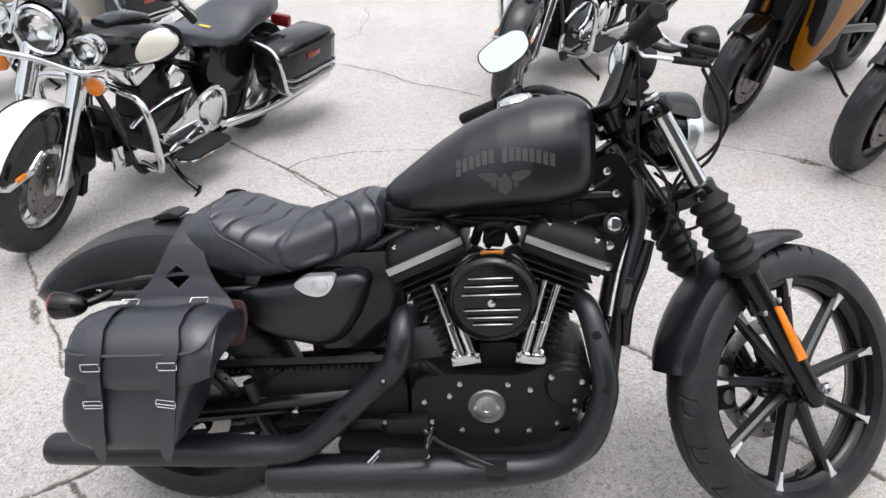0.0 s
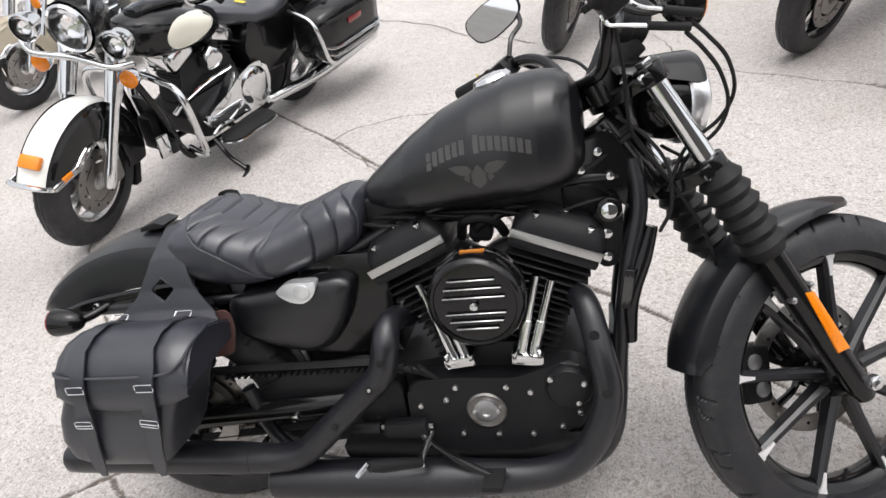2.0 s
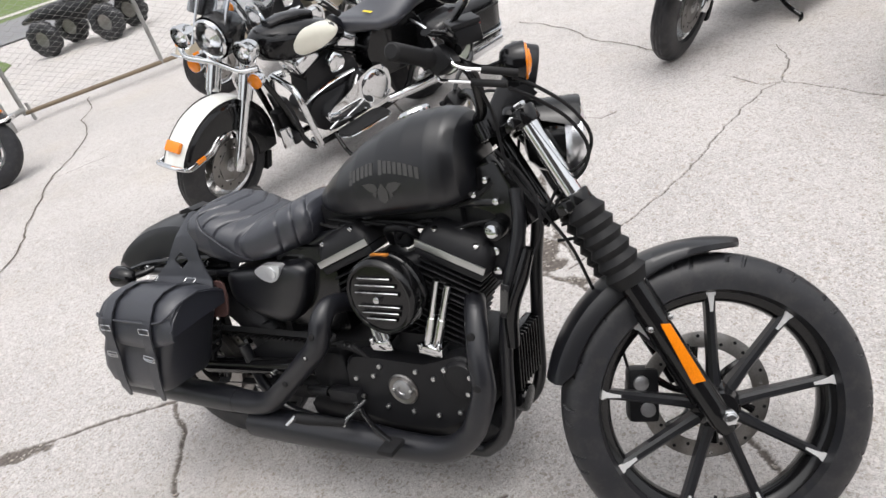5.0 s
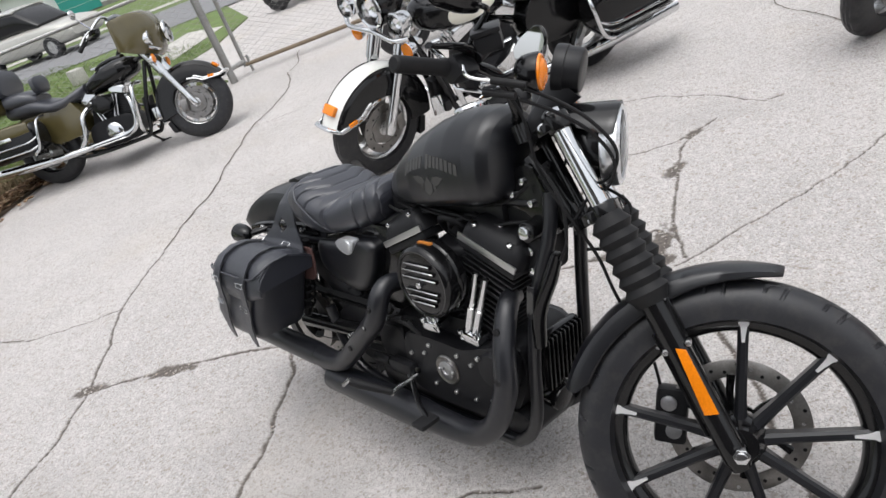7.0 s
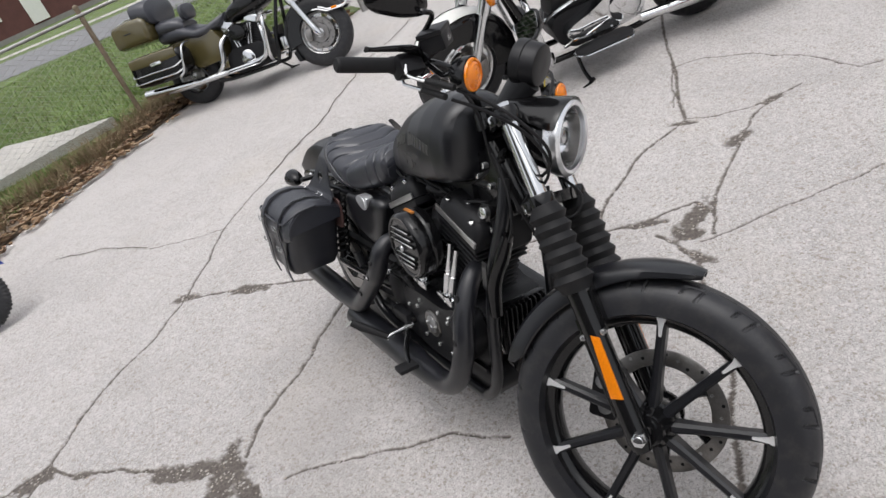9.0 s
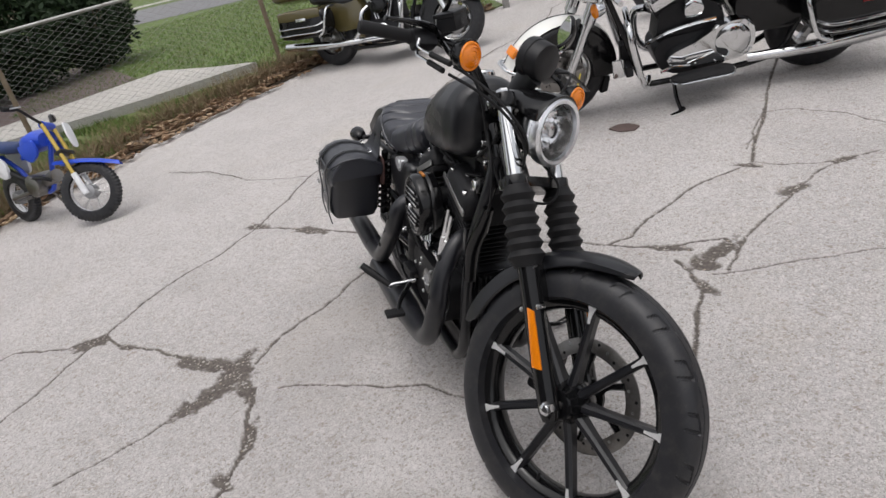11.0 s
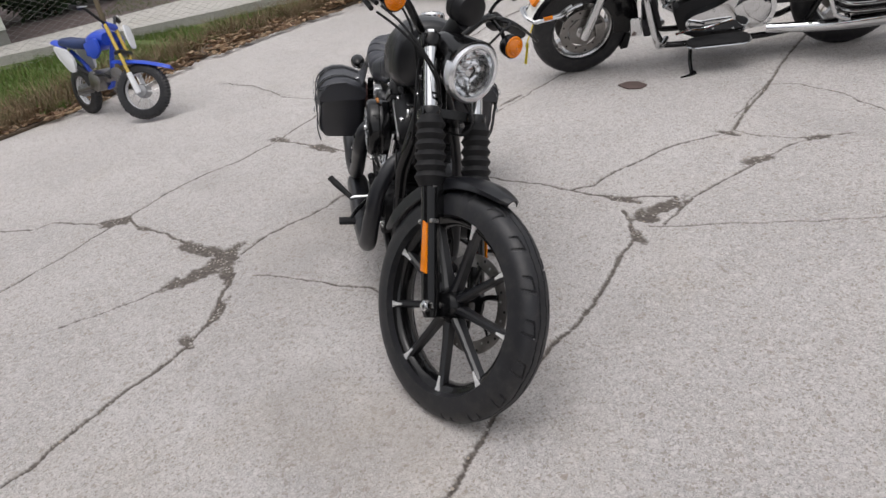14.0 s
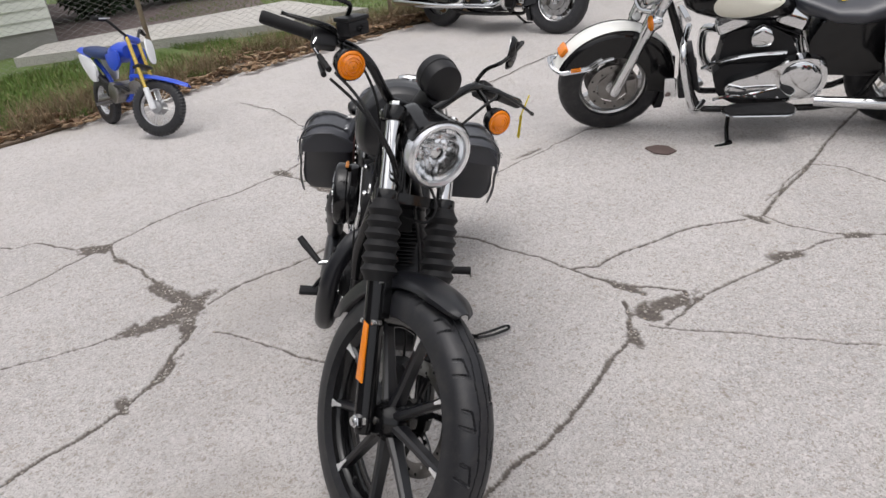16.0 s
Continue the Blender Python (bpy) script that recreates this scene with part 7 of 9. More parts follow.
# ---- the other motorcycles ----
BEIGE = pbr("champagne_beige_paint", (0.42, 0.37, 0.28), 0.24, var=0.05, coat=0.5)
def disc_wheel(parent, name, m, R, w, rim_r, spokes, rimmat, label, seg=120, two=True, depth=0.005, knob=False):
    """A cast wheel with broad spokes, tyre and brake discs."""
    b = bmn()
    hw = w * 0.38
    lathe(b, [(rim_r - 0.028, -hw * 0.6), (rim_r - 0.018, -hw * 0.85), (rim_r + 0.004, -hw), (rim_r + 0.004, -hw + 0.008), (rim_r - 0.012, -hw + 0.014), (rim_r - 0.012, hw - 0.014), (rim_r + 0.004, hw - 0.008), (rim_r + 0.004, hw), (rim_r - 0.018, hw * 0.85), (rim_r - 0.028, hw * 0.6)], m, 56, closed=True)
    wh = part(name, b, rimmat, parent, label)
    part("tyre", tyre(bmn(), m, R, w, rim_r, seg=seg, depth=depth, knob=knob), TYREM, wh)
    part("hub", lathe(bmn(), [(0.02, -0.07), (0.045, -0.065), (0.05, 0), (0.045, 0.065), (0.02, 0.07)], m, 24), rimmat, wh)
    for i in range(spokes):
        a = 2 * math.pi * i / spokes + 0.3
        d, s, z = Vector((math.cos(a), math.sin(a), 0)), Vector((-math.sin(a), math.cos(a), 0)), Vector((0, 0, 1))
        b = bmn()
        loft(b, [[m @ (d * r + s * u * h + z * e * 0.02) for u, e in ((-1, -1), (1, -1), (1, 1), (-1, 1))] for r, h in ((0.04, 0.018), (rim_r * 0.55, 0.016), (rim_r * 0.85, 0.026), (rim_r - 0.02, 0.040))])
        part("spoke", b, rimmat, wh)
    for side in ((-1, 1) if two else (1,)):
        z = side * 0.062
        b = bmn()
        r = rim_r * 0.72
        lathe(b, [(r * 0.66, z - 0.003), (r, z - 0.003), (r, z + 0.003), (r * 0.66, z + 0.003)], m, 40, closed=True)
        dc = part("brake_disc", b, STEEL, wh)
        part("disc_carrier", lathe(bmn(), [(0.03, z - 0.004), (r * 0.68, z - 0.002), (r * 0.68, z + 0.002), (0.03, z + 0.004)], m, 6, closed=True), STEEL, dc)
        for i in range(12):
            q = 2 * math.pi * i / 12
            rr = r * (0.76 if i % 2 else 0.90)
            b = bmn()
            c = Vector((rr * math.cos(q), rr * math.sin(q), z + side * 0.0032))
            cyl(b, m @ c, m @ (c + Vector((0, 0, side * 0.0008))), 0.007, seg=8)
            part("disc_hole", b, RUBBER, dc)
    return wh


def touring_bike(m, label, steer=30.0, top=WHITEP, flank=GLOSSB, tankm=GLOSSB, panel=CREAM, bagm=GLOSSB, screen=True, fairing=None, box_=None, chromefork=True, rimmat=ALU, stripes=False, police=True, spots=True):
    """A big V-twin touring motorcycle on its side stand; x ahead from the rear axle, y to its left."""
    B = thing("touring_motorcycle", m, label, "motorcycle")
    K = fork_frame(1.77, 26.0, steer)
    k = lambda f, l, a: K @ Vector((f, l, a))
    kd = lambda f, l, a: (K.to_3x3() @ Vector((f, l, a))).normalized()
    FWm = K @ axis_frame((0.0, 0, 0.352), (0, -1, 0))
    disc_wheel(B, "front_wheel", FWm, 0.325, 0.128, 0.212, 9 if fairing else 5, rimmat, "cast front wheel with brake discs")
    # valanced front mudguard: painted top, dark flanks, bright rails
    rake = 26.0
    low = lambda w: max(0.216, 0.168 / max(math.sin(radians(w)), 0.3)) if w < 90 else 0.216 - 0.0002 * (w - 90)
    b = bmn()
    arc_shell(b, FWm, 3, 166, 36, lambda t: [(0.348 - 0.018 * t, -0.0880), (0.361, -0.0750), (0.3775, -0.043), (0.3825, 0), (0.3775, 0.043), (0.361, 0.0750), (0.348 - 0.018 * t, 0.0880)], 0.004)
    guard = part("front_mudguard", b, flank, B, "deep valanced front mudguard with bright rails")

    def crown(t):
        """Section of the painted crown, which narrows towards the rear."""
        h = float(np.interp(t, (0, 0.10, 0.30, 0.70, 0.92, 1.0), (0.072, 0.071, 0.067, 0.060, 0.044, 0.020)))
        return [(float(np.interp(abs(h * u), (0, 0.043, 0.0755, 0.0900, 0.10), (0.3865, 0.3815, 0.3650, 0.351, 0.335))), h * u) for u in (-1, -0.86, -0.7, -0.45, 0, 0.45, 0.7, 0.86, 1)]
    b = bmn()
    arc_shell(b, FWm, 2, 136, 36, crown, 0.003)
    part("painted_crown", b, top, guard, "painted mudguard crown")
    for s in (-1, 1):
        b = bmn()
        rings = []
        for i in range(31):
            t = i / 30
            w = 29 + (192 - 29) * t
            th = radians(w - rake)
            r0, r1 = low(w), 0.3735 - 0.020 * max(0, t - 0.55)
            y1 = 0.066 + 0.016 * max(0, t - 0.3)
            rings.append([FWm @ Vector((r * math.cos(th), r * math.sin(th), s * y)) for r, y in ((r0, 0.090), (r1 - 0.008, y1), (r1, y1 + 0.004), (0.5 * r0 + 0.5 * r1, 0.0985), (r0, 0.0970))])
        loft(b, rings)
        part("mudguard_flank", b, flank, guard)
        for dr in (0.002, 0.022):
            b = bmn()
            tube(b, [FWm @ Vector(((low(w) + dr) * math.cos(radians(w - rake)), (low(w) + dr) * math.sin(radians(w - rake)), s * 0.102)) for w in range(29, 93 if dr < 0.01 else 77, 4)], 0.0092, 8)
            part("bright_rail", b, CHROME, guard)
        b = bmn()
        box(b, (0.060, 0.024, 0.012), FWm @ pose(0.292 * math.cos(radians(39 - rake)), 0.292 * math.sin(radians(39 - rake)), s * 0.106, 0, 0, -rake), 0.004)
        part("amber_marker", b, AMBER, guard)
    for dr in (0.0, 0.022):
        b = bmn()
        q = radians(29 - rake)
        r = 0.346 + dr
        tube(b, [FWm @ Vector(((r + 0.052 * (1 - (z / 0.102) ** 4)) * math.cos(q), (r + 0.052 * (1 - (z / 0.102) ** 4)) * math.sin(q), z)) for z in (-0.102, -0.085, -0.05, 0, 0.05, 0.085, 0.102)], 0.010, 8, 3)
        part("front_bumper", b, CHROME, guard, "chrome mudguard bumper")
    b = bmn()
    q = radians(44 - rake)
    box(b, (0.028, 0.060, 0.095), FWm @ pose(0.395 * math.cos(q), 0.395 * math.sin(q), 0, 0, 0, math.degrees(q)), 0.010)
    if stripes:
        b.free()
    else:
        part("front_marker_lamp", b, AMBER, guard, "amber lamp on the mudguard tip")
    if stripes:
        for q in range(3):
            b = bmn()
            r = 0.378
            tube(b, [FWm @ Vector((r * math.cos(radians(58 + 7 * q)), r * math.sin(radians(58 + 7 * q)), z)) for z in (-0.04, 0, 0.04)], 0.008, 6)
            part("white_stripe", b, WHITEP, guard)
    b = bmn()
    prism(b, [(-0.36, 0.30), (-0.34, 0.40), (-0.30, 0.40), (-0.32, 0.28)], -0.06, 0.06, K)
    part("mud_flap", b, RUBBER, guard)
    # fork, calipers
    for s in (-1, 1):
        b = bmn()
        tube(b, [k(0.0, s * 0.115, 0.33), k(0.0, s * 0.115, 0.36), k(0.0, s * 0.115, 0.42), k(0, s * 0.115, 0.70), k(0, s * 0.115, 0.74)], [0.026, 0.034, 0.031, 0.031, 0.034], 18)
        part("fork_leg", b, CHROME if chromefork else GLOSSB, B, "bright lower fork leg")
        b = bmn()
        tube(b, [k(0, s * 0.115, 0.73), k(0, s * 0.115, 1.02)], [0.040, 0.046], 18)
        part("fork_shroud", b, CHROME if chromefork else GLOSSB, B)
        b = bmn()
        box(b, (0.06, 0.045, 0.11), K @ pose(-0.09, s * 0.085, 0.40, 0, 30, 0), 0.014)
        part("brake_caliper", b, STEEL, B)
    HDv = kd(0.90, 0, -0.44)
    hc = k(0.18, 0.02, 1.030)
    HMx = axis_frame(hc, HDv, (0, 0, 1))
    if not fairing:
        b = bmn()
        lathe(b, [(0.02, -0.21), (0.06, -0.20), (0.10, -0.14), (0.115, -0.07), (0.113, 0.0)], HMx, 36, cap="low")
        nac = part("headlamp_nacelle", b, GLOSSB, B, "gloss black headlamp nacelle")
    else:
        # bat-wing fairing with smoked screen
        b = bmn()
        rings = []
        for i in range(13):
            v = -1 + 2 * i / 12
            w = 0.44 * v
            hh = 0.21 * (1 - 0.35 * abs(v) ** 2.2)
            cz = 0.02 + 0.03 * abs(v)
            back = -0.02 - 0.20 * abs(v) ** 2
            rings.append([HMx @ Vector((cz + hh * math.sin(q), w, back + 0.10 * (1 - abs(v) ** 3) * math.cos(q))) for q in (math.pi * j / 8 - math.pi / 2 for j in range(9))] + [HMx @ Vector((cz + hh * 0.9 * math.sin(q), w * 0.98, back - 0.03)) for q in (math.pi / 2 - math.pi * j / 4 for j in range(5))])
        loft(b, rings)
        nac = part("batwing_fairing", b, fairing, B, "olive bat-wing fairing", 60)
    part("lamp_ring", lathe(bmn(), [(0.098, -0.01), (0.106, 0.0), (0.106, 0.014), (0.096, 0.024), (0.088, 0.016)], Matrix.Translation(HDv * (0.10 if fairing else 0.0)) @ HMx, 36, closed=True), CHROME, nac)
    b = bmn()
    HM2 = Matrix.Translation(HDv * (0.10 if fairing else 0.0)) @ HMx
    loft(b, [[HM2 @ Vector((r * math.cos(2 * math.pi * j / 32), r * math.sin(2 * math.pi * j / 32), h + 0.004 * (j % 2))) for j in range(32)] for r, h in ((0.092, 0.010), (0.075, -0.02), (0.045, -0.04), (0.012, -0.05))], cap="last")
    part("lamp_reflector", b, REFLECTOR, nac)
    part("lamp_lens", lathe(bmn(), [(0.092, 0.014), (0.07, 0.026), (0.03, 0.033), (0.001, 0.034)], HM2, 32, cap=False), GLASS, nac)
    b = bmn()
    tube(b, [k(0.10, -0.27 if spots else -0.13, 0.93), k(0.13, -0.19, 0.895), k(0.13, -0.08, 0.90), k(0.125, 0, 0.905), k(0.13, 0.08, 0.90), k(0.13, 0.19, 0.895), k(0.10, 0.27 if spots else 0.13, 0.93)], 0.015, 10, 4)
    part("lamp_bar", b, CHROME, B, "chrome lamp bar")
    for s in (-1, 1) if spots else ():
        sc_ = axis_frame(k(0.150, s * 0.215, 0.995), HDv, (0, 0, 1))
        sp = part("spot_lamp", lathe(bmn(), [(0.012, -0.085), (0.04, -0.075), (0.058, -0.045), (0.064, 0.0), (0.066, 0.012), (0.058, 0.018)], sc_, 28, cap="low"), CHROME, B, "chrome round spot lamp")
        part("spot_reflector", lathe(bmn(), [(0.058, 0.010), (0.045, -0.01), (0.02, -0.025), (0.001, -0.028)], sc_, 28, cap=False), REFLECTOR, sp)
        part("spot_lens", lathe(bmn(), [(0.058, 0.012), (0.03, 0.022), (0.001, 0.025)], sc_, 28, cap=False), GLASS, sp)
        ts = axis_frame(k(0.045, s * 0.215, 0.850), HDv, (0, 0, 1))
        tg = part("turn_signal", lathe(bmn(), [(0.01, -0.06), (0.03, -0.05), (0.041, -0.02), (0.042, 0.0)], ts, 24), CHROME, B)
        part("amber_lens", lathe(bmn(), [(0.042, 0.0), (0.040, 0.012), (0.02, 0.022), (0.001, 0.024)], ts, 24), AMBER, tg)
    if screen or fairing:
        b = bmn()
        rows = []
        h = 0.48 if not fairing else 0.16
        base = 1.13 if not fairing else 1.23
        for i in range(9):
            t = i / 8
            wd = (0.27 + 0.02 * math.sin(t * 3.1)) * (1 - 0.45 * max(0, t - 0.6) / 0.4)
            rows.append([k(0.17 - 0.10 * t - 0.10 * v * v, wd * v, base + h * t) for v in (-1, -0.75, -0.5, -0.25, 0, 0.25, 0.5, 0.75, 1)])
        rings = [r + [p - kd(1, 0, 0) * 0.004 for p in r[::-1]] for r in rows]
        loft(b, rings)
        ws = part("windshield", b, SCREEN if not fairing else SMOKE, B, "clear windshield" if not fairing else "short smoked screen")
        ws.visible_shadow = False
        if not fairing:
            b = bmn()
            for v in (-0.10, 0.10):
                tube(b, [k(0.185, v, 0.98), k(0.172, v, 1.18), k(0.150, v, 1.30)], 0.012, 8, 3, flat=0.5)
            part("screen_bracket", b, CHROME, ws)
    kh = lambda f, l, a: k(f + 0.02, l, a + 0.21)
    b = bmn()
    tube(b, [kh(-0.30, -0.42, 1.06), kh(-0.20, -0.38, 1.10), kh(-0.04, -0.24, 1.18), kh(0.0, -0.10, 1.12), kh(0.0, 0.10, 1.12), kh(-0.04, 0.24, 1.18), kh(-0.20, 0.38, 1.10), kh(-0.30, 0.42, 1.06)], 0.0135, 10, 4)
    hb = part("handlebar", b, CHROME, B)
    for s in (-1, 1):
        b = bmn()
        tube(b, [kh(-0.34, s * 0.435, 1.045), kh(-0.22, s * 0.388, 1.095)], 0.019, 12)
        part("hand_grip", b, RUBBER, hb)
        b = bmn()
        box(b, (0.06, 0.07, 0.05), axis_frame(kh(-0.17, s * 0.36, 1.115), (0, 0, 1)), 0.012)
        part("switch_housing", b, GLOSSB, hb)
        b = bmn()
        tube(b, [kh(-0.12, s * 0.37, 1.12), kh(-0.20, s * 0.42, 1.11), kh(-0.29, s * 0.46, 1.07)], 0.007, 8, 3)
        part("lever", b, CHROME, hb)
        b = bmn()
        tube(b, [kh(-0.14, s * 0.35, 1.13), kh(-0.16, s * 0.38, 1.24), kh(-0.16, s * 0.40, 1.27)], 0.006, 8, 3)
        st = part("mirror_stem", b, CHROME, hb)
        mm = axis_frame(kh(-0.16, s * 0.41, 1.30), kd(-0.85, 0, 0.5), K.to_3x3() @ Vector((0, 1, 0)))
        b = bmn()
        loft(b, [[mm @ Vector((0.065 * q * math.cos(2 * math.pi * j / 20), 0.042 * q * math.sin(2 * math.pi * j / 20), z)) for j in range(20)] for q, z in ((0.4, -0.025), (0.9, -0.012), (1, 0))])
        part("mirror_shell", b, CHROME, st)
        b = bmn()
        loft(b, [[mm @ Vector((0.062 * math.cos(2 * math.pi * j / 20), 0.039 * math.sin(2 * math.pi * j / 20), z)) for j in range(20)] for z in (0.0005, 0.002)])
        part("mirror_glass", b, MIRROR, st)
    # tank with side panels
    tk = ((0.62, 0.70, 0.74, 0.04), (0.66, 0.68, 0.78, 0.10), (0.76, 0.67, 0.85, 0.145), (0.90, 0.68, 0.90, 0.165), (1.04, 0.70, 0.92, 0.165), (1.14, 0.73, 0.915, 0.14), (1.20, 0.76, 0.89, 0.09), (1.22, 0.80, 0.86, 0.03))
    b = bmn()
    loft(b, [oval(x, 0, (lo + hi) / 2, hw, (hi - lo) / 2, 2.6, 32) for x, lo, hi, hw in tk])
    tn = part("fuel_tank", b, tankm, B, "", 60)
    for s in (-1, 1):
        if panel is None:
            continue
        b = bmn()
        rings = []
        for q, lift in ((1.0, -0.004), (1.0, 0.003), (0.93, 0.005), (0.7, 0.005), (0.45, 0.005), (0.2, 0.005), (0.02, 0.005)):
            row = []
            for j in range(28):
                a = 2 * math.pi * j / 28
                x, z = 0.880 + 0.185 * q * math.cos(a), 0.800 + (0.068 + 0.026 * math.cos(a)) * q * math.sin(a)
                lo, hi, hw = [float(np.interp(x, [t[0] for t in tk], [t[i] for t in tk])) for i in (1, 2, 3)]
                u = (z - (lo + hi) / 2) / ((hi - lo) / 2)
                row.append(Vector((x, s * (hw * max(1 - abs(u) ** 2.6, 0.02) ** (1 / 2.6) + lift), z)))
            rings.append(row)
        loft(b, rings)
        part("tank_panel", b, panel, tn, "pale teardrop tank panel")
    b = bmn()
    loft(b, [oval(x, 0, 0.915 + z, w, 0.025, 2.4, 20) for x, z, w in ((0.80, -0.035, 0.03), (0.88, -0.005, 0.055), (1.0, 0.010, 0.06), (1.10, 0.005, 0.045))])
    part("dash_console", b, GLOSSB, tn)
    part("filler_cap", lathe(bmn(), [(0.036, 0), (0.036, 0.014), (0.02, 0.022), (0.001, 0.022)], Matrix.Translation((0.84, -0.10, 0.885)), 24), CHROME, tn)
    # engine
    b = bmn()
    prism(b, rounded([(0.55, 0.40), (0.66, 0.44), (0.98, 0.44), (1.04, 0.38), (1.00, 0.24), (0.90, 0.19), (0.62, 0.19), (0.52, 0.26)], 0.03), -0.13, 0.10, None, 0.01)
    part("crankcase", b, WRINK, B)
    cr = Vector((0.80, 0, 0.30))
    for sg in (-1, 1):
        ax = Vector((sg * math.sin(radians(22.5)), 0, math.cos(radians(22.5))))
        cb = bmn()
        cyl(cb, cr + ax * 0.12, cr + ax * 0.36, 0.06, seg=20)
        cy = part("cylinder", cb, GLOSSB, B)
        for i in range(9):
            b = bmn()
            box(b, (0.165, 0.165, 0.007), axis_frame(cr + ax * (0.15 + 0.024 * i), ax, (1, 0, 0)), 0.002, 1)
            part("cooling_fin", b, WRINK, cy)
        em = axis_frame(cr + ax * 0.385, ax, (1, 0, 0))
        b = bmn()
        loft(b, [[em @ Vector((0.088 * q * cx, 0.098 * q * cyy, h)) for cx, cyy in rounded([(-1, -1), (1, -1), (1, 1), (-1, 1)], 0.35, 4)] for h, q in ((-0.012, 1.0), (0.03, 1.0), (0.055, 0.93), (0.075, 0.78), (0.082, 0.5))])
        part("rocker_cover", b, CHROME, B, "chrome rocker cover")
        b = bmn()
        for q in (0, 0.035):
            tube(b, [cr + ax * 0.36 + Vector((-sg * q, -0.10, 0)), cr + Vector((sg * (0.085 - q), -0.125, 0.14))], 0.011, 10)
        part("pushrod_cover", b, CHROME, B)
    b = bmn()
    am = axis_frame((0.80, -0.115, 0.575), (0, -1, 0))
    loft(b, [[am @ Vector((q * 0.10 * math.cos(2 * math.pi * j / 32), q * 0.085 * math.sin(2 * math.pi * j / 32), h)) for j in range(32)] for q, h in ((0.9, 0), (1, 0.01), (1, 0.06), (0.93, 0.075), (0.6, 0.082))])
    part("air_cleaner", b, CHROME if not fairing else GLOSSB, B, "oval air cleaner cover")
    b = bmn()
    loft(b, [oval(x, 0.125, z, 0.03, h, 3, 20) for x, z, h in ((0.745, 0.60, 0.02), (0.755, 0.60, 0.045), (0.80, 0.61, 0.065), (0.845, 0.60, 0.045), (0.855, 0.60, 0.02))])
    part("horn_cover", b, CHROME, B, "chrome horn cover")
    b = bmn()
    lathe(b, [(0.085, -0.02), (0.085, 0.01), (0.07, 0.022), (0.001, 0.026)], axis_frame((0.80, -0.145, 0.31), (0, -1, 0)), 32)
    part("cam_cover", b, CHROME, B)
    # primary drive on the left, with its derby cover
    b = bmn()
    prism(b, rounded([(0.47, 0.475), (0.57, 0.495), (0.67, 0.475), (0.80, 0.410), (0.93, 0.375), (0.98, 0.34), (0.96, 0.28), (0.63, 0.245), (0.48, 0.26), (0.445, 0.36)], 0.04), 0.10, 0.185, None, 0.016, 3)
    prm = part("primary_cover", b, CHROME, B, "polished chrome primary cover")
    part("derby_cover", lathe(bmn(), [(0.106, -0.01), (0.106, 0.010), (0.094, 0.020), (0.04, 0.026), (0.001, 0.027)], axis_frame((0.585, 0.182, 0.370), (0, 1, 0)), 40), CHROME, prm, "round chrome derby cover")
    bolts(prm, [(x, 0.187, z) for x, z in ((0.49, 0.45), (0.69, 0.455), (0.81, 0.395), (0.955, 0.33), (0.81, 0.275), (0.69, 0.262), (0.48, 0.29))], 0.009, 0.006, (0, 1, 0), CHROME)
    # frame, guards, boards
    b = bmn()
    for s in (-1, 1):
        tube(b, [(1.30, s * 0.03, 0.82), (1.20, s * 0.10, 0.50), (1.12, s * 0.12, 0.22), (0.98, s * 0.12, 0.17), (0.35, s * 0.12, 0.18), (0.20, s * 0.13, 0.35), (0.10, s * 0.13, 0.62), (0.60, s * 0.06, 0.72), (1.26, s * 0.02, 0.86)], 0.019, 10, 4)
    part("frame", b, GLOSSB, B)
    for s in (-1, 1):
        b = bmn()
        tube(b, [(1.18, s * 0.05, 0.66), (1.20, s * 0.18, 0.66), (1.215, s * 0.29, 0.64), (1.215, s * 0.335, 0.56), (1.19, s * 0.335, 0.42), (1.155, s * 0.315, 0.28), (1.12, s * 0.24, 0.235), (1.08, s * 0.12, 0.22)], 0.0185, 12, 5)
        part("engine_guard", b, CHROME, B, "chrome engine guard")
        b = bmn()
        prism(b, rounded([(0.63, -0.070), (0.95, -0.062), (0.99, 0.0), (0.95, 0.062), (0.63, 0.070), (0.60, 0.0)], 0.05), 0.235, 0.250, Matrix.Translation((0, s * 0.275, 0)) @ Matrix(((1, 0, 0, 0), (0, 0, 1, 0), (0, 1, 0, 0), (0, 0, 0, 1))), 0.004)
        fb = part("footboard", b, RUBBER, B, "black rubber footboard with a bright rim")
        b = bmn()
        ol = rounded([(0.63, -0.073), (0.95, -0.065), (0.995, 0.0), (0.95, 0.065), (0.63, 0.073), (0.595, 0.0)], 0.05)
        tube(b, [Vector((x, s * 0.275 + y, 0.236)) for x, y in ol + ol[:1]], 0.006, 6)
        tube(b, [(0.80, s * 0.25, 0.235), (0.80, s * 0.13, 0.22)], 0.012, 8)
        part("board_rim", b, CHROME, fb)
        b = bmn()
        box(b, (0.07, 0.02, 0.12), None, 0.012, 2, (1.27, s * 0.16, 0.34))
        part("lower_deflector", b, CHROME, B)
    b = bmn()
    tube(b, [(0.86, 0.24, 0.30), (0.96, 0.255, 0.32), (1.04, 0.27, 0.31)], 0.010, 8, 3)
    tube(b, [(0.70, 0.20, 0.33), (0.80, 0.225, 0.32), (0.88, 0.24, 0.31)], 0.008, 8, 3)
    part("heel_toe_shifter", b, CHROME, B)
    b = bmn()
    tube(b, [(0.93, 0.14, 0.20), (0.95, 0.25, 0.12), (0.95, 0.345, 0.075)], 0.013, 8, 3)
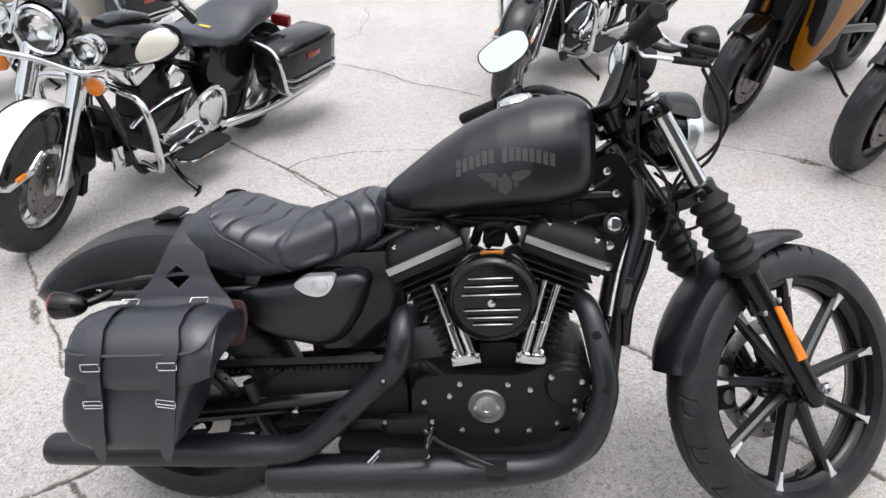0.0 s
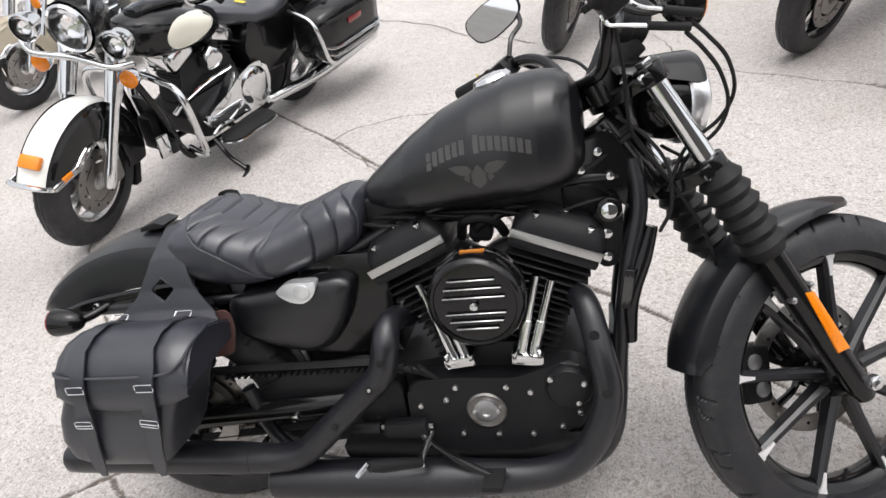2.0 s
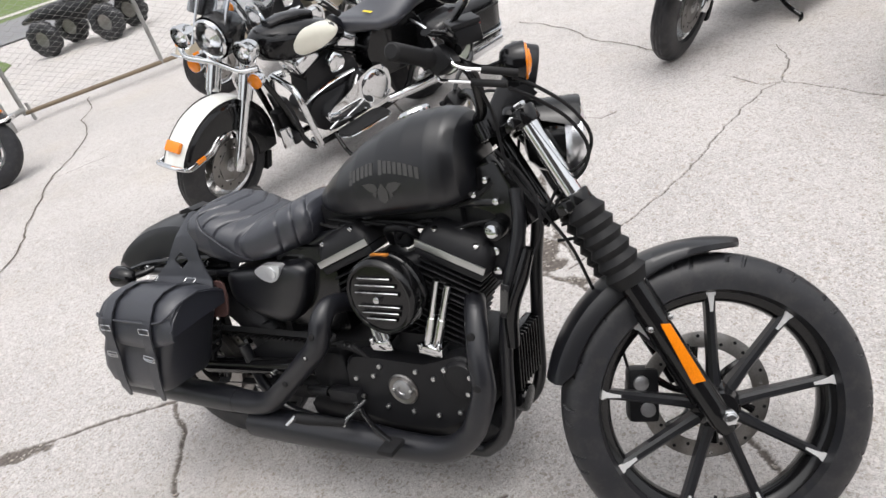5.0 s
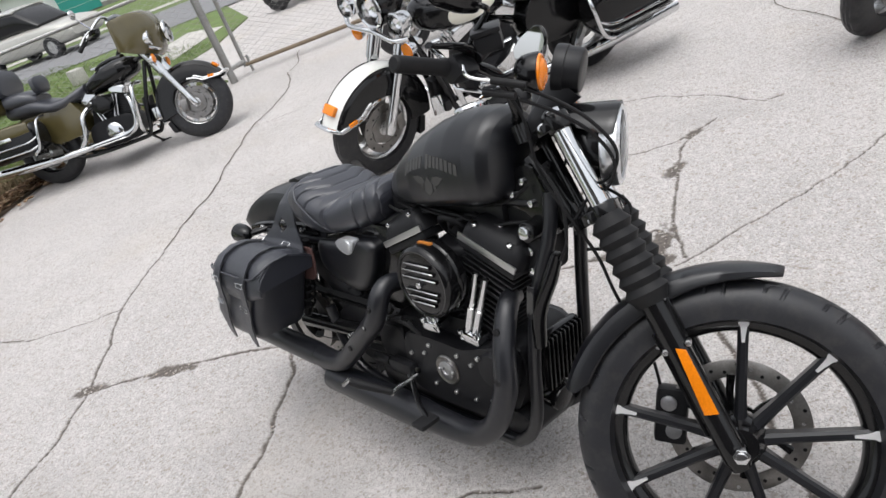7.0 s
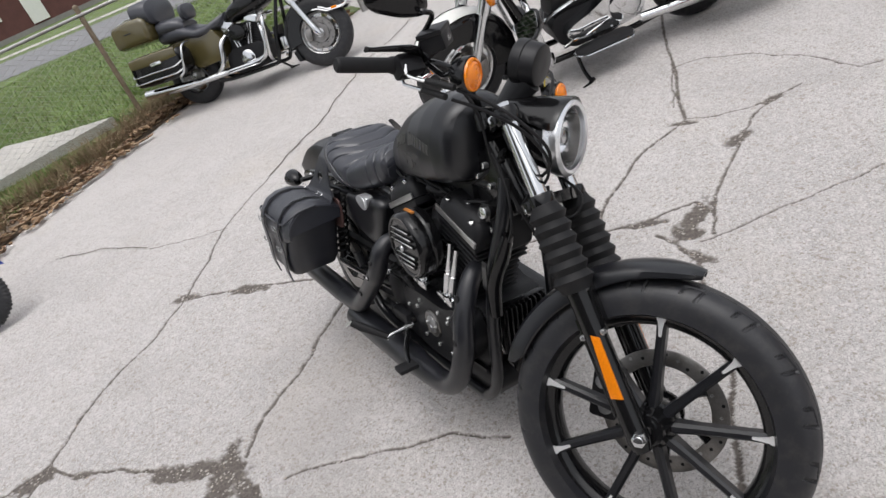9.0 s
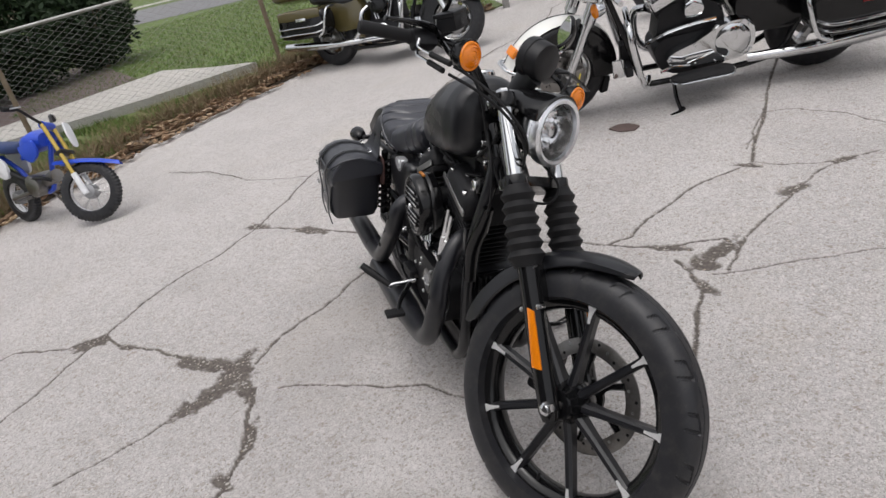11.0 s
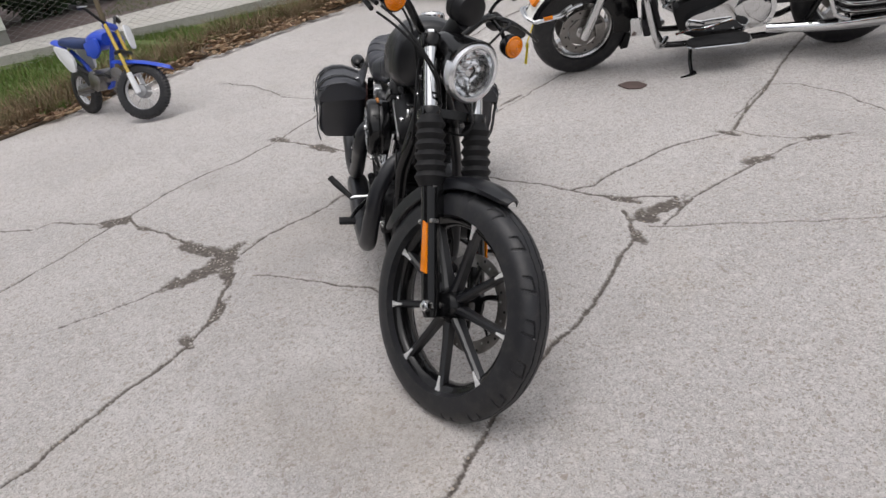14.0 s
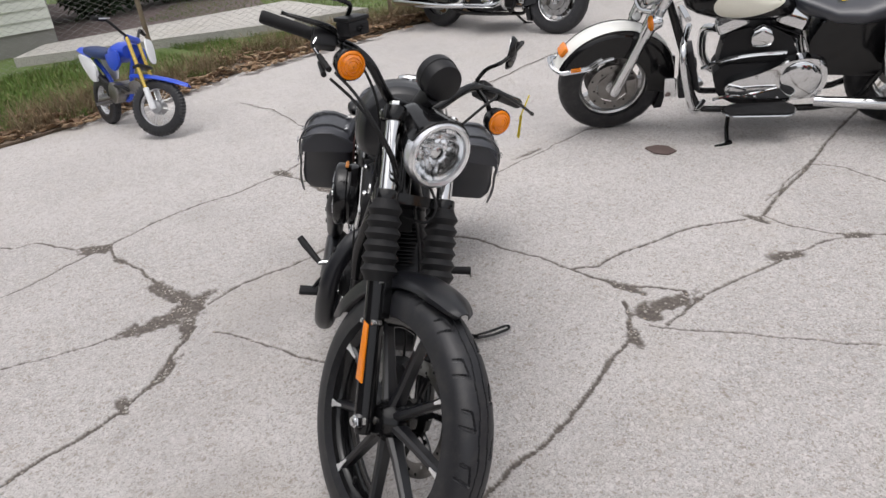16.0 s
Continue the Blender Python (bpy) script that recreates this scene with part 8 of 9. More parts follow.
    tube(b, [(0.93, 0.335, 0.072), (0.97, 0.365, 0.068), (1.02, 0.38, 0.070)], [0.016, 0.012, 0.008], 8, 3)
    part("side_stand", b, GLOSSB, B, "black side stand folded out")
    b = bmn()
    prism(b, [(1.10, 0.28), (1.15, 0.52), (1.18, 0.52), (1.14, 0.28)], -0.09, 0.09, None, 0.01)
    part("oil_cooler", b, PLAST, B)
    b = bmn()
    prism(b, rounded([(0.55, 0.36), (0.64, 0.58), (0.78, 0.66), (0.98, 0.62), (1.02, 0.42), (0.80, 0.38)], 0.03), -0.075, 0.085, None, 0.01)
    part("intake_block", b, WRINK, B, "dark engine block between the cylinders")
    b = bmn()
    tube(b, [(0.66, 0.105, 0.50), (0.84, 0.115, 0.50), (1.00, 0.11, 0.47), (1.10, 0.10, 0.42)], 0.012, 8, 3)
    part("shift_rod", b, CHROME, B)
    b = bmn()
    box(b, (0.10, 0.09, 0.15), None, 0.012, 2, (1.17, 0.0, 0.36))
    box(b, (0.05, 0.20, 0.07), None, 0.015, 2, (1.20, 0.06, 0.30))
    part("regulator", b, PLAST, B)
    # seat, rear mudguard, bags
    b = bmn()
    ss = ((-0.22, 0.76, 0.80, 0.06), (-0.18, 0.70, 0.845, 0.13), (-0.05, 0.68, 0.85, 0.16), (0.10, 0.67, 0.84, 0.17), (0.20, 0.66, 0.80, 0.19), (0.32, 0.64, 0.755, 0.20), (0.45, 0.65, 0.755, 0.18), (0.56, 0.68, 0.79, 0.13), (0.64, 0.71, 0.81, 0.08))
    loft(b, [oval(x, 0, (lo + hi) / 2, hw, (hi - lo) / 2, 2.6, 28) for x, lo, hi, hw in ss])
    part("seat", b, VINYL, B, "broad black seat", 60)
    RWm = axis_frame((0, 0, 0.325), (0, -1, 0))
    disc_wheel(B, "rear_wheel", RWm, 0.325, 0.145, 0.205, 5, rimmat, "cast rear wheel", two=False)
    b = bmn()
    arc_shell(b, RWm, 40, 172, 24, lambda t: [(0.30, -0.10), (0.36, -0.10), (0.385, -0.06), (0.39, 0), (0.385, 0.06), (0.36, 0.10), (0.30, 0.10)], 0.004)
    part("rear_mudguard", b, bagm if not fairing else OLIVE, B)
    b = bmn()
    prism(b, rounded([(0.12, 0.68), (0.50, 0.70), (0.57, 0.56), (0.50, 0.38), (0.20, 0.36), (0.12, 0.44)], 0.03), -0.155, 0.155, None, 0.015)
    part("side_panel", b, fairing or tankm, B)
    back = 0.07 if police else 0.0
    for s in (-1, 1):
        b = bmn()
        prof = ((-0.46 + back, 0.40, 0.60, 0.09), (-0.44 + back, 0.36, 0.645, 0.115), (-0.30, 0.345, 0.665, 0.125), (0.05, 0.345, 0.660, 0.12), (0.17, 0.37, 0.64, 0.11), (0.21, 0.43, 0.60, 0.085))
        loft(b, [oval(x, s * 0.305, (lo + hi) / 2, hw, (hi - lo) / 2, 5, 28) for x, lo, hi, hw in prof])
        bg_ = part("saddlebag", b, bagm, B, "hard saddlebag", 50)
        b = bmn()
        loft(b, [oval(x, s * 0.305, 0.598, hw * 1.03, 0.012, 5, 28) for x, lo, hi, hw in prof[1:5]])
        part("lid_seam", b, PLAST, bg_)
        if fairing:
            b = bmn()
            loft(b, [oval(x, s * 0.305, 0.60, hw * 1.035, (hi - 0.53) / 2, 5, 28) for x, lo, hi, hw in prof[1:5]])
            part("bag_lid", b, fairing, bg_, "olive saddlebag lid", 50)
        b = bmn()
        box(b, (0.14, 0.012, 0.035), None, 0.006, 2, (-0.10, s * 0.428, 0.55))
        part("lid_badge", b, REFLECTOR if fairing else REDLENS, bg_)
        for z in (0.44, 0.40) if not fairing else (0.47, 0.40):
            b = bmn()
            tube(b, [(0.20, s * 0.40, z + 0.03), (0.10, s * 0.435, z), (-0.20, s * 0.440, z), (-0.42 + back, s * 0.435, z), (-0.50 + back, s * 0.36, z + 0.02)], 0.009, 8, 4)
            part("bag_rail", b, CHROME, bg_, "chrome saddlebag rail")
        b = bmn()
        tube(b, [(0.22, s * 0.20, 0.66), (0.25, s * 0.36, 0.64), (0.25, s * 0.42, 0.56), (0.20, s * 0.43, 0.40), (0.12, s * 0.42, 0.35), (0.10, s * 0.26, 0.34)], 0.0125, 10, 5)
        part("bag_guard", b, CHROME, bg_, "chrome saddlebag guard")
        b = bmn()
        tube(b, [(0.50, s * 0.19, 0.24), (0.20, s * 0.24, 0.24), (-0.05, s * 0.255, 0.25), (-0.52, s * 0.265, 0.272)], [0.028, 0.034, 0.045, 0.045], 18, 3)
        part("silencer", b, CHROME, B, "long chrome silencer")
        b = bmn()
        tube(b, [(0.03, s * 0.14, 0.33), (0.12, s * 0.14, 0.60)], 0.024, 10)
        part("shock_absorber", b, GLOSSB, B)
    b = bmn()
    tube(b, [(1.02, -0.10, 0.58), (1.08, -0.17, 0.54), (1.07, -0.19, 0.36), (0.95, -0.19, 0.26), (0.50, -0.19, 0.24)], 0.026, 12, 4)
    tube(b, [(0.60, -0.10, 0.58), (0.56, -0.17, 0.52), (0.52, -0.19, 0.36), (0.42, -0.19, 0.26)], 0.026, 12, 4)
    part("exhaust_header", b, CHROME, B)
    b = bmn()
    box(b, (0.05, 0.14, 0.08), None, 0.02, 2, (-0.40, 0, 0.60))
    part("tail_lamp", b, REDLENS, B)
    if police:
        b = bmn()
        box(b, (0.12, 0.10, 0.04), None, 0.01, 2, (-0.30, 0.0, 0.86))
        part("radio_box", b, PLAST, B, "black radio box behind the seat")
        b = bmn()
        tube(b, [(-0.30, 0.05, 0.88), (-0.30, 0.05, 0.93)], [0.03, 0.025], 12)
        part("red_beacon", b, REDLENS, B)
        b = bmn()
        prism(b, [(-0.012, -0.03), (0.012, -0.03), (0.012, 0.03), (-0.012, 0.03)], 0, 0.001, pose(0.42, 0.05, 0.762, 84, 0, 20))
        part("yellow_tag", b, YELTAG, B, "yellow paper tag on the seat")
    if box_:
        b = bmn()
        loft(b, [oval(x, 0, z, hw, hh, 5, 28) for x, z, hw, hh in ((-0.63, 0.90, 0.24, 0.10), (-0.62, 0.90, 0.265, 0.13), (-0.58, 0.90, 0.275, 0.14), (-0.40, 0.91, 0.28, 0.145), (-0.22, 0.91, 0.28, 0.14), (-0.18, 0.90, 0.27, 0.125), (-0.16, 0.90, 0.25, 0.10))])
        tb = part("tour_box", b, box_, B, "olive hard luggage box")
        b = bmn()
        loft(b, [oval(x, 0, 0.915, hw, 0.012, 5, 28) for x, hw in ((-0.615, 0.262), (-0.40, 0.286), (-0.18, 0.262))])
        part("box_seam", b, PLAST, tb)
        part("box_lamp", box(bmn(), (0.02, 0.30, 0.06), None, 0.008, 2, (-0.622, 0, 0.87)), REDLENS, tb)
        b = bmn()
        loft(b, [oval(x, 0, z, hw, hh, 3, 24) for x, z, hw, hh in ((-0.36, 1.08, 0.18, 0.06), (-0.32, 1.08, 0.24, 0.10), (-0.18, 1.06, 0.24, 0.13), (-0.12, 1.04, 0.23, 0.13), (-0.09, 1.02, 0.18, 0.09))])
        part("backrest", b, VINYL, B, "padded black backrest")
        b = bmn()
        loft(b, [oval(x, 0, z, hw, hh, 3, 24) for x, z, hw, hh in ((-0.16, 0.85, 0.13, 0.05), (-0.13, 0.86, 0.17, 0.075), (0.05, 0.85, 0.17, 0.075), (0.14, 0.83, 0.15, 0.06), (0.18, 0.81, 0.12, 0.04))])
        part("passenger_seat", b, VINYL, B, "padded black passenger seat")
        b = bmn()
        loft(b, [oval(x, 0, z, hw, hh, 3, 24) for x, z, hw, hh in ((0.16, 0.93, 0.08, 0.05), (0.18, 0.94, 0.12, 0.08), (0.22, 0.94, 0.12, 0.08), (0.24, 0.93, 0.08, 0.05))])
        part("rider_backrest", b, VINYL, B)
        b = bmn()
        for yy_ in (-0.2, 0, 0.2):
            tube(b, [(-0.60, yy_, 1.02), (-0.40, yy_, 1.055), (-0.20, yy_, 1.05)], 0.007, 8, 3)
        tube(b, [(-0.60, -0.2, 1.02), (-0.64, 0, 1.03), (-0.60, 0.2, 1.02)], 0.007, 8, 3)
        part("luggage_rack", b, CHROME, tb)
    return B


def parked(front, heading, scale=1.0, lean=10.0, base=1.613):
    """The pose of a bike whose front wheel stands at a place, with its heading."""
    h = radians(heading)
    x, y = front[0] - base * scale * math.cos(h), front[1] - base * scale * math.sin(h)
    return Matrix.Translation((x, y, 0)) @ pose(0, 0, 0, 0, 0, heading) @ pose(0, 0, 0, -lean, 0, 0) @ Matrix.Scale(scale, 4)


touring_bike(parked((-1.318, 1.373), -109.0, 0.97, 10.3), "black and white touring motorcycle with windshield, parked on its side stand", 16.0, police=True)
touring_bike(parked((-4.33, 1.70), 42.0, 0.98), "olive touring motorcycle with a luggage box, parked by the fence", 12, top=GLOSSB, flank=GLOSSB, tankm=GLOSSB, panel=None, bagm=GLOSSB, fairing=OLIVE, box_=OLIVE, police=False)
touring_bike(parked((0.85, 3.08), -118.0, 1.0), "black touring motorcycle with chrome fork legs, parked behind", 14, top=GLOSSB, panel=None, stripes=True, police=False, spots=False, screen=False)
touring_bike(parked((-3.22, 3.42), -108.0, 0.98), "beige touring motorcycle parked behind the white one", 3, top=BEIGE, flank=BEIGE, tankm=BEIGE, panel=None, police=False)


def sport_bike(m, paint, label, steer=20.0):
    """A faired sports motorcycle; x ahead from the rear axle."""
    B = thing("sport_motorcycle", m, label, "motorcycle")
    K = fork_frame(1.50, 24.0, steer)
    k = lambda f, l, a: K @ Vector((f, l, a))
    FWm = K @ axis_frame((0.0, 0, 0.330), (0, -1, 0))
    disc_wheel(B, "front_wheel", FWm, 0.300, 0.122, 0.216, 5, GLOSSB, "black five-spoke front wheel")
    b = bmn()
    arc_shell(b, FWm, 30, 150, 20, lambda t: [(0.27, -0.070), (0.305, -0.068), (0.322, -0.03), (0.326, 0), (0.322, 0.03), (0.305, 0.068), (0.27, 0.070)], 0.003)
    part("front_mudguard", b, GLOSSB, B)
    for s in (-1, 1):
        b = bmn()
        tube(b, [k(0, s * 0.10, 0.31), k(0, s * 0.10, 0.50), k(0, s * 0.10, 0.56)], [0.030, 0.028, 0.032], 14)
        part("fork_leg", b, GLOSSB, B)
        b = bmn()
        tube(b, [k(0, s * 0.10, 0.55), k(0, s * 0.10, 0.92)], 0.025, 14)
        part("fork_tube", b, GOLD, B, "gold fork tube")
        b = bmn()
        tube(b, [k(0.0, s * 0.105, 0.54), k(0.01, s * 0.105, 0.80)], [0.036, 0.032], 14)
        part("fork_guard", b, PLAST, B)
        b = bmn()
        box(b, (0.06, 0.05, 0.11), K @ pose(-0.08, s * 0.085, 0.38, 0, 25, 0), 0.014)
        part("brake_caliper", b, STEEL, B)
        b = bmn()
        q = rounded([(1.12, 0.92), (1.16, 0.84), (1.06, 0.66), (1.08, 0.44), (1.06, 0.30), (0.96, 0.25), (0.68, 0.40), (0.42, 0.56), (0.42, 0.70), (0.72, 0.86), (1.00, 0.93)], 0.05)
        cx, cz = 0.98, 0.60
        loft(b, [[Vector((cx + (x - cx) * u, s * y, cz + (z - cz) * u)) for x, z in q] for u, y in ((0.97, 0.110), (1.0, 0.140), (0.985, 0.156), (0.93, 0.172), (0.75, 0.186), (0.40, 0.194), (0.05, 0.196))])
        fr = part("side_fairing", b, paint, B, "painted side fairing")
        b = bmn()
        prism(b, rounded([(1.12, 0.90), (1.155, 0.83), (1.065, 0.66), (1.075, 0.45), (1.01, 0.42), (0.93, 0.52), (0.86, 0.64), (0.93, 0.76), (0.98, 0.90)], 0.03), s * 0.130, s * 0.1985, None, 0.008)
        part("fairing_vent", b, PLAST, fr)
        b = bmn()
        tube(b, [k(-0.12, s * 0.10, 0.93), k(-0.16, s * 0.24, 0.92), k(-0.20, s * 0.34, 0.90)], 0.016, 10, 3)
        part("clip_on_bar", b, GLOSSB, B)
    b = bmn()
    loft(b, [oval(x, 0, z, w, h, 2.6, 24) for x, z, w, h in ((1.20, 0.94, 0.20, 0.16), (1.36, 0.92, 0.19, 0.13), (1.50, 0.86, 0.13, 0.09), (1.58, 0.82, 0.05, 0.04))])
    part("nose_fairing", b, paint, B)
    b = bmn()
    loft(b, [oval(x, 0, z, w, h, 2.4, 20) for x, z, w, h in ((1.10, 1.12, 0.10, 0.03), (1.25, 1.06, 0.13, 0.06), (1.40, 0.98, 0.10, 0.04))])
    part("screen", b, SMOKE, B)
    b = bmn()
    loft(b, [oval(x, 0, z, w, h, 2.6, 24) for x, z, w, h in ((0.55, 0.82, 0.06, 0.06), (0.66, 0.87, 0.14, 0.10), (0.85, 0.92, 0.17, 0.13), (1.02, 0.92, 0.14, 0.11), (1.10, 0.90, 0.07, 0.06))])
    part("fuel_tank", b, paint, B)
    b = bmn()
    loft(b, [oval(x, 0, z, w, h, 2.8, 24) for x, z, w, h in ((-0.30, 0.98, 0.05, 0.03), (-0.10, 0.93, 0.11, 0.06), (0.15, 0.85, 0.13, 0.07), (0.40, 0.80, 0.15, 0.06), (0.58, 0.82, 0.10, 0.05))])
    part("seat", b, VINYL, B)
    b = bmn()
    box(b, (0.50, 0.30, 0.42), None, 0.06, 3, (0.78, 0, 0.46))
    part("engine", b, WRINK, B)
    RWm = axis_frame((0, 0, 0.31), (0, -1, 0))
    disc_wheel(B, "rear_wheel", RWm, 0.31, 0.18, 0.216, 5, GLOSSB, "black rear wheel", two=False)
    b = bmn()
    for s in (-1, 1):
        tube(b, [(0.55, s * 0.10, 0.40), (0.25, s * 0.12, 0.36), (0, s * 0.12, 0.31)], 0.03, 10)
    part("swing_arm", b, GLOSSB, B)
    b = bmn()
    tube(b, [(0.62, 0.16, 0.24), (0.60, 0.30, 0.09), (0.60, 0.33, 0.075)], 0.011, 8)
    part("side_stand", b, GLOSSB, B)
    b = bmn()
    tube(b, [(0.7, -0.1, 0.22), (0.35, -0.17, 0.26), (-0.1, -0.2, 0.42)], [0.03, 0.05, 0.055], 14, 3)
    part("silencer", b, PLAST, B)
    return B


sport_bike(parked((2.05, 2.52), -136, 1.0, 10, 1.39), ORANGE, "orange and black faired sport motorcycle on its side stand", 2)
sport_bike(parked((2.46, 1.85), -142, 1.0, 10, 1.39), REDP, "red and black faired sport motorcycle on its side stand", 2)


def pit_bike(m):
    """A child's off-road bike with blue plastics and wire wheels; x ahead from the rear axle."""
    B = thing("dirt_bike", m, "small blue off-road motorcycle with wire wheels beside the leaves", "motorcycle")
    K = fork_frame(0.985, 25.0, 36.0)
    k = lambda f, l, a: K @ Vector((f, l, a))

    def wire_wheel(name, mm, R, w, rim):
        b = bmn()
        lathe(b, [(rim - 0.012, -w * 0.30), (rim + 0.008, -w * 0.36), (rim + 0.008, w * 0.36), (rim - 0.012, w * 0.30)], mm, 40, closed=True)
        wh = part(name, b, WHITEPL, B, "wire-spoked wheel with a pale rim")
        part("tyre", tyre(bmn(), mm, R, w, rim, seg=156, depth=0.009, knob=True), TYREM, wh)
        part("hub", lathe(bmn(), [(0.012, -0.055), (0.045, -0.05), (0.055, -0.02), (0.055, 0.02), (0.045, 0.05), (0.012, 0.055)], mm, 24), CASTAL, wh)
        for i in range(28):
            a, s = 2 * math.pi * i / 28, (-1, 1)[i % 2]
            a2 = a + 0.35 * (1 if i % 4 < 2 else -1)
            b = bmn()
            tube(b, [mm @ Vector((0.05 * math.cos(a2), 0.05 * math.sin(a2), s * 0.03)), mm @ Vector((rim * math.cos(a), rim * math.sin(a), 0))], 0.0018, 5)
            part("wire_spoke", b, ALU, wh)
        return wh
    FWm = K @ axis_frame((0.012, 0, 0.248), (0, -1, 0))
    wire_wheel("front_wheel", FWm, 0.222, 0.068, 0.152)
    RWm = axis_frame((0, 0, 0.20), (0, -1, 0))
    wire_wheel("rear_wheel", RWm, 0.205, 0.075, 0.130)
    for s in (-1, 1):
        b = bmn()
        tube(b, [k(0.0, s * 0.07, 0.235), k(0.0, s * 0.07, 0.26), k(0.0, s * 0.07, 0.40)], [0.020, 0.024, 0.021], 14)
        part("fork_leg", b, WHITEPL, B, "white fork slider")
        b = bmn()
        tube(b, [k(0.0, s * 0.07, 0.40), k(0.0, s * 0.07, 0.80)], 0.0155, 14)
        part("fork_tube", b, GOLD, B, "gold fork tube")
    b = bmn()
    prism(b, [(-0.03, -0.09), (0.03, -0.09), (0.03, 0.09), (-0.03, 0.09)], 0.56, 0.585, K @ Matrix(((1, 0, 0, 0), (0, 0, 1, 0), (0, 1, 0, 0), (0, 0, 0, 1))), 0.006)
    part("fork_yoke", b, PLAST, B)
    b = bmn()
    rows = []
    for i in range(11):
        t = i / 10
        f, a, w = -0.10 + 0.40 * t, 0.560 + 0.03 * math.sin(t * 2.6) - 0.24 * t, 0.062 * (1 - 0.55 * t**2.5)
        rows.append([k(f, w * v, a - 0.03 * v * v) for v in (-1, -0.5, 0, 0.5, 1)])
    loft(b, [r + [p - K.to_3x3() @ Vector((0, 0, 0.006)) for p in r[::-1]] for r in rows])
    part("front_mudguard", b, BLUEP, B, "high blue front mudguard")
    b = bmn()
    prism(b, rounded([(-0.034, 0.57), (0.034, 0.57), (0.056, 0.66), (0.046, 0.755), (-0.046, 0.755), (-0.056, 0.66)], 0.025), 0, 0.012, K @ Matrix(((0, 1, 0, 0.030), (1, 0, 0, 0), (0, 0, 1, 0), (0, 0, 0, 1))) @ pose(0, 0, 0, -6, 0, 0), 0.004)
    part("number_plate", b, WHITEPL, B, "blank white front plate")
    b = bmn()
    tube(b, [k(-0.06, -0.33, 0.92), k(-0.03, -0.22, 0.92), k(0.0, -0.07, 0.81), k(0.0, 0.07, 0.81), k(-0.03, 0.22, 0.92), k(-0.06, 0.33, 0.92)], 0.011, 10, 4)
    hb = part("handlebar", b, PLAST, B)
    for s in (-1, 1):
        b = bmn()
        tube(b, [k(-0.062, s * 0.335, 0.92), k(-0.035, s * 0.235, 0.92)], 0.017, 12)
        part("hand_grip", b, RUBBER, hb)
        b = bmn()
        tube(b, [k(0.0, s * 0.21, 0.92), k(-0.03, s * 0.30, 0.91)], 0.005, 8)
        part("lever", b, ALU, hb)
    part("bar_pad", tube(bmn(), [k(0.0, -0.07, 0.795), k(0.0, 0.07, 0.795)], 0.026, 14), BLUEP, hb)
    b = bmn()
    tube(b, [(0.62, 0, 0.60), (0.54, 0, 0.45), (0.46, 0, 0.26), (0.26, 0, 0.25), (0.12, 0, 0.40), (-0.08, 0, 0.52)], 0.018, 10, 3)
    tube(b, [(0.64, 0, 0.62), (0.45, 0, 0.56), (0.20, 0, 0.50)], 0.018, 10, 3)
    part("frame", b, BLUEP, B)
    b = bmn()
    loft(b, [oval(x, 0, z, w, h, 2.6, 20) for x, z, w, h in ((0.30, 0.56, 0.05, 0.05), (0.38, 0.60, 0.09, 0.07), (0.50, 0.62, 0.11, 0.08), (0.60, 0.63, 0.07, 0.05))])
    part("fuel_tank", b, BLUEP, B)
    for s in (-1, 1):
        b = bmn()
        prism(b, rounded([(0.37, 0.60), (0.58, 0.65), (0.61, 0.55), (0.50, 0.48), (0.41, 0.52)], 0.03), s * 0.095, s * 0.115, None, 0.006)
        part("tank_shroud", b, BLUEP, B, "blue plastic shroud")
        b = bmn()
        prism(b, rounded([(-0.19, 0.575), (0.0, 0.55), (0.11, 0.48), (0.10, 0.37), (0.01, 0.36), (-0.14, 0.48)], 0.035), s * 0.072, s * 0.095, None, 0.008)
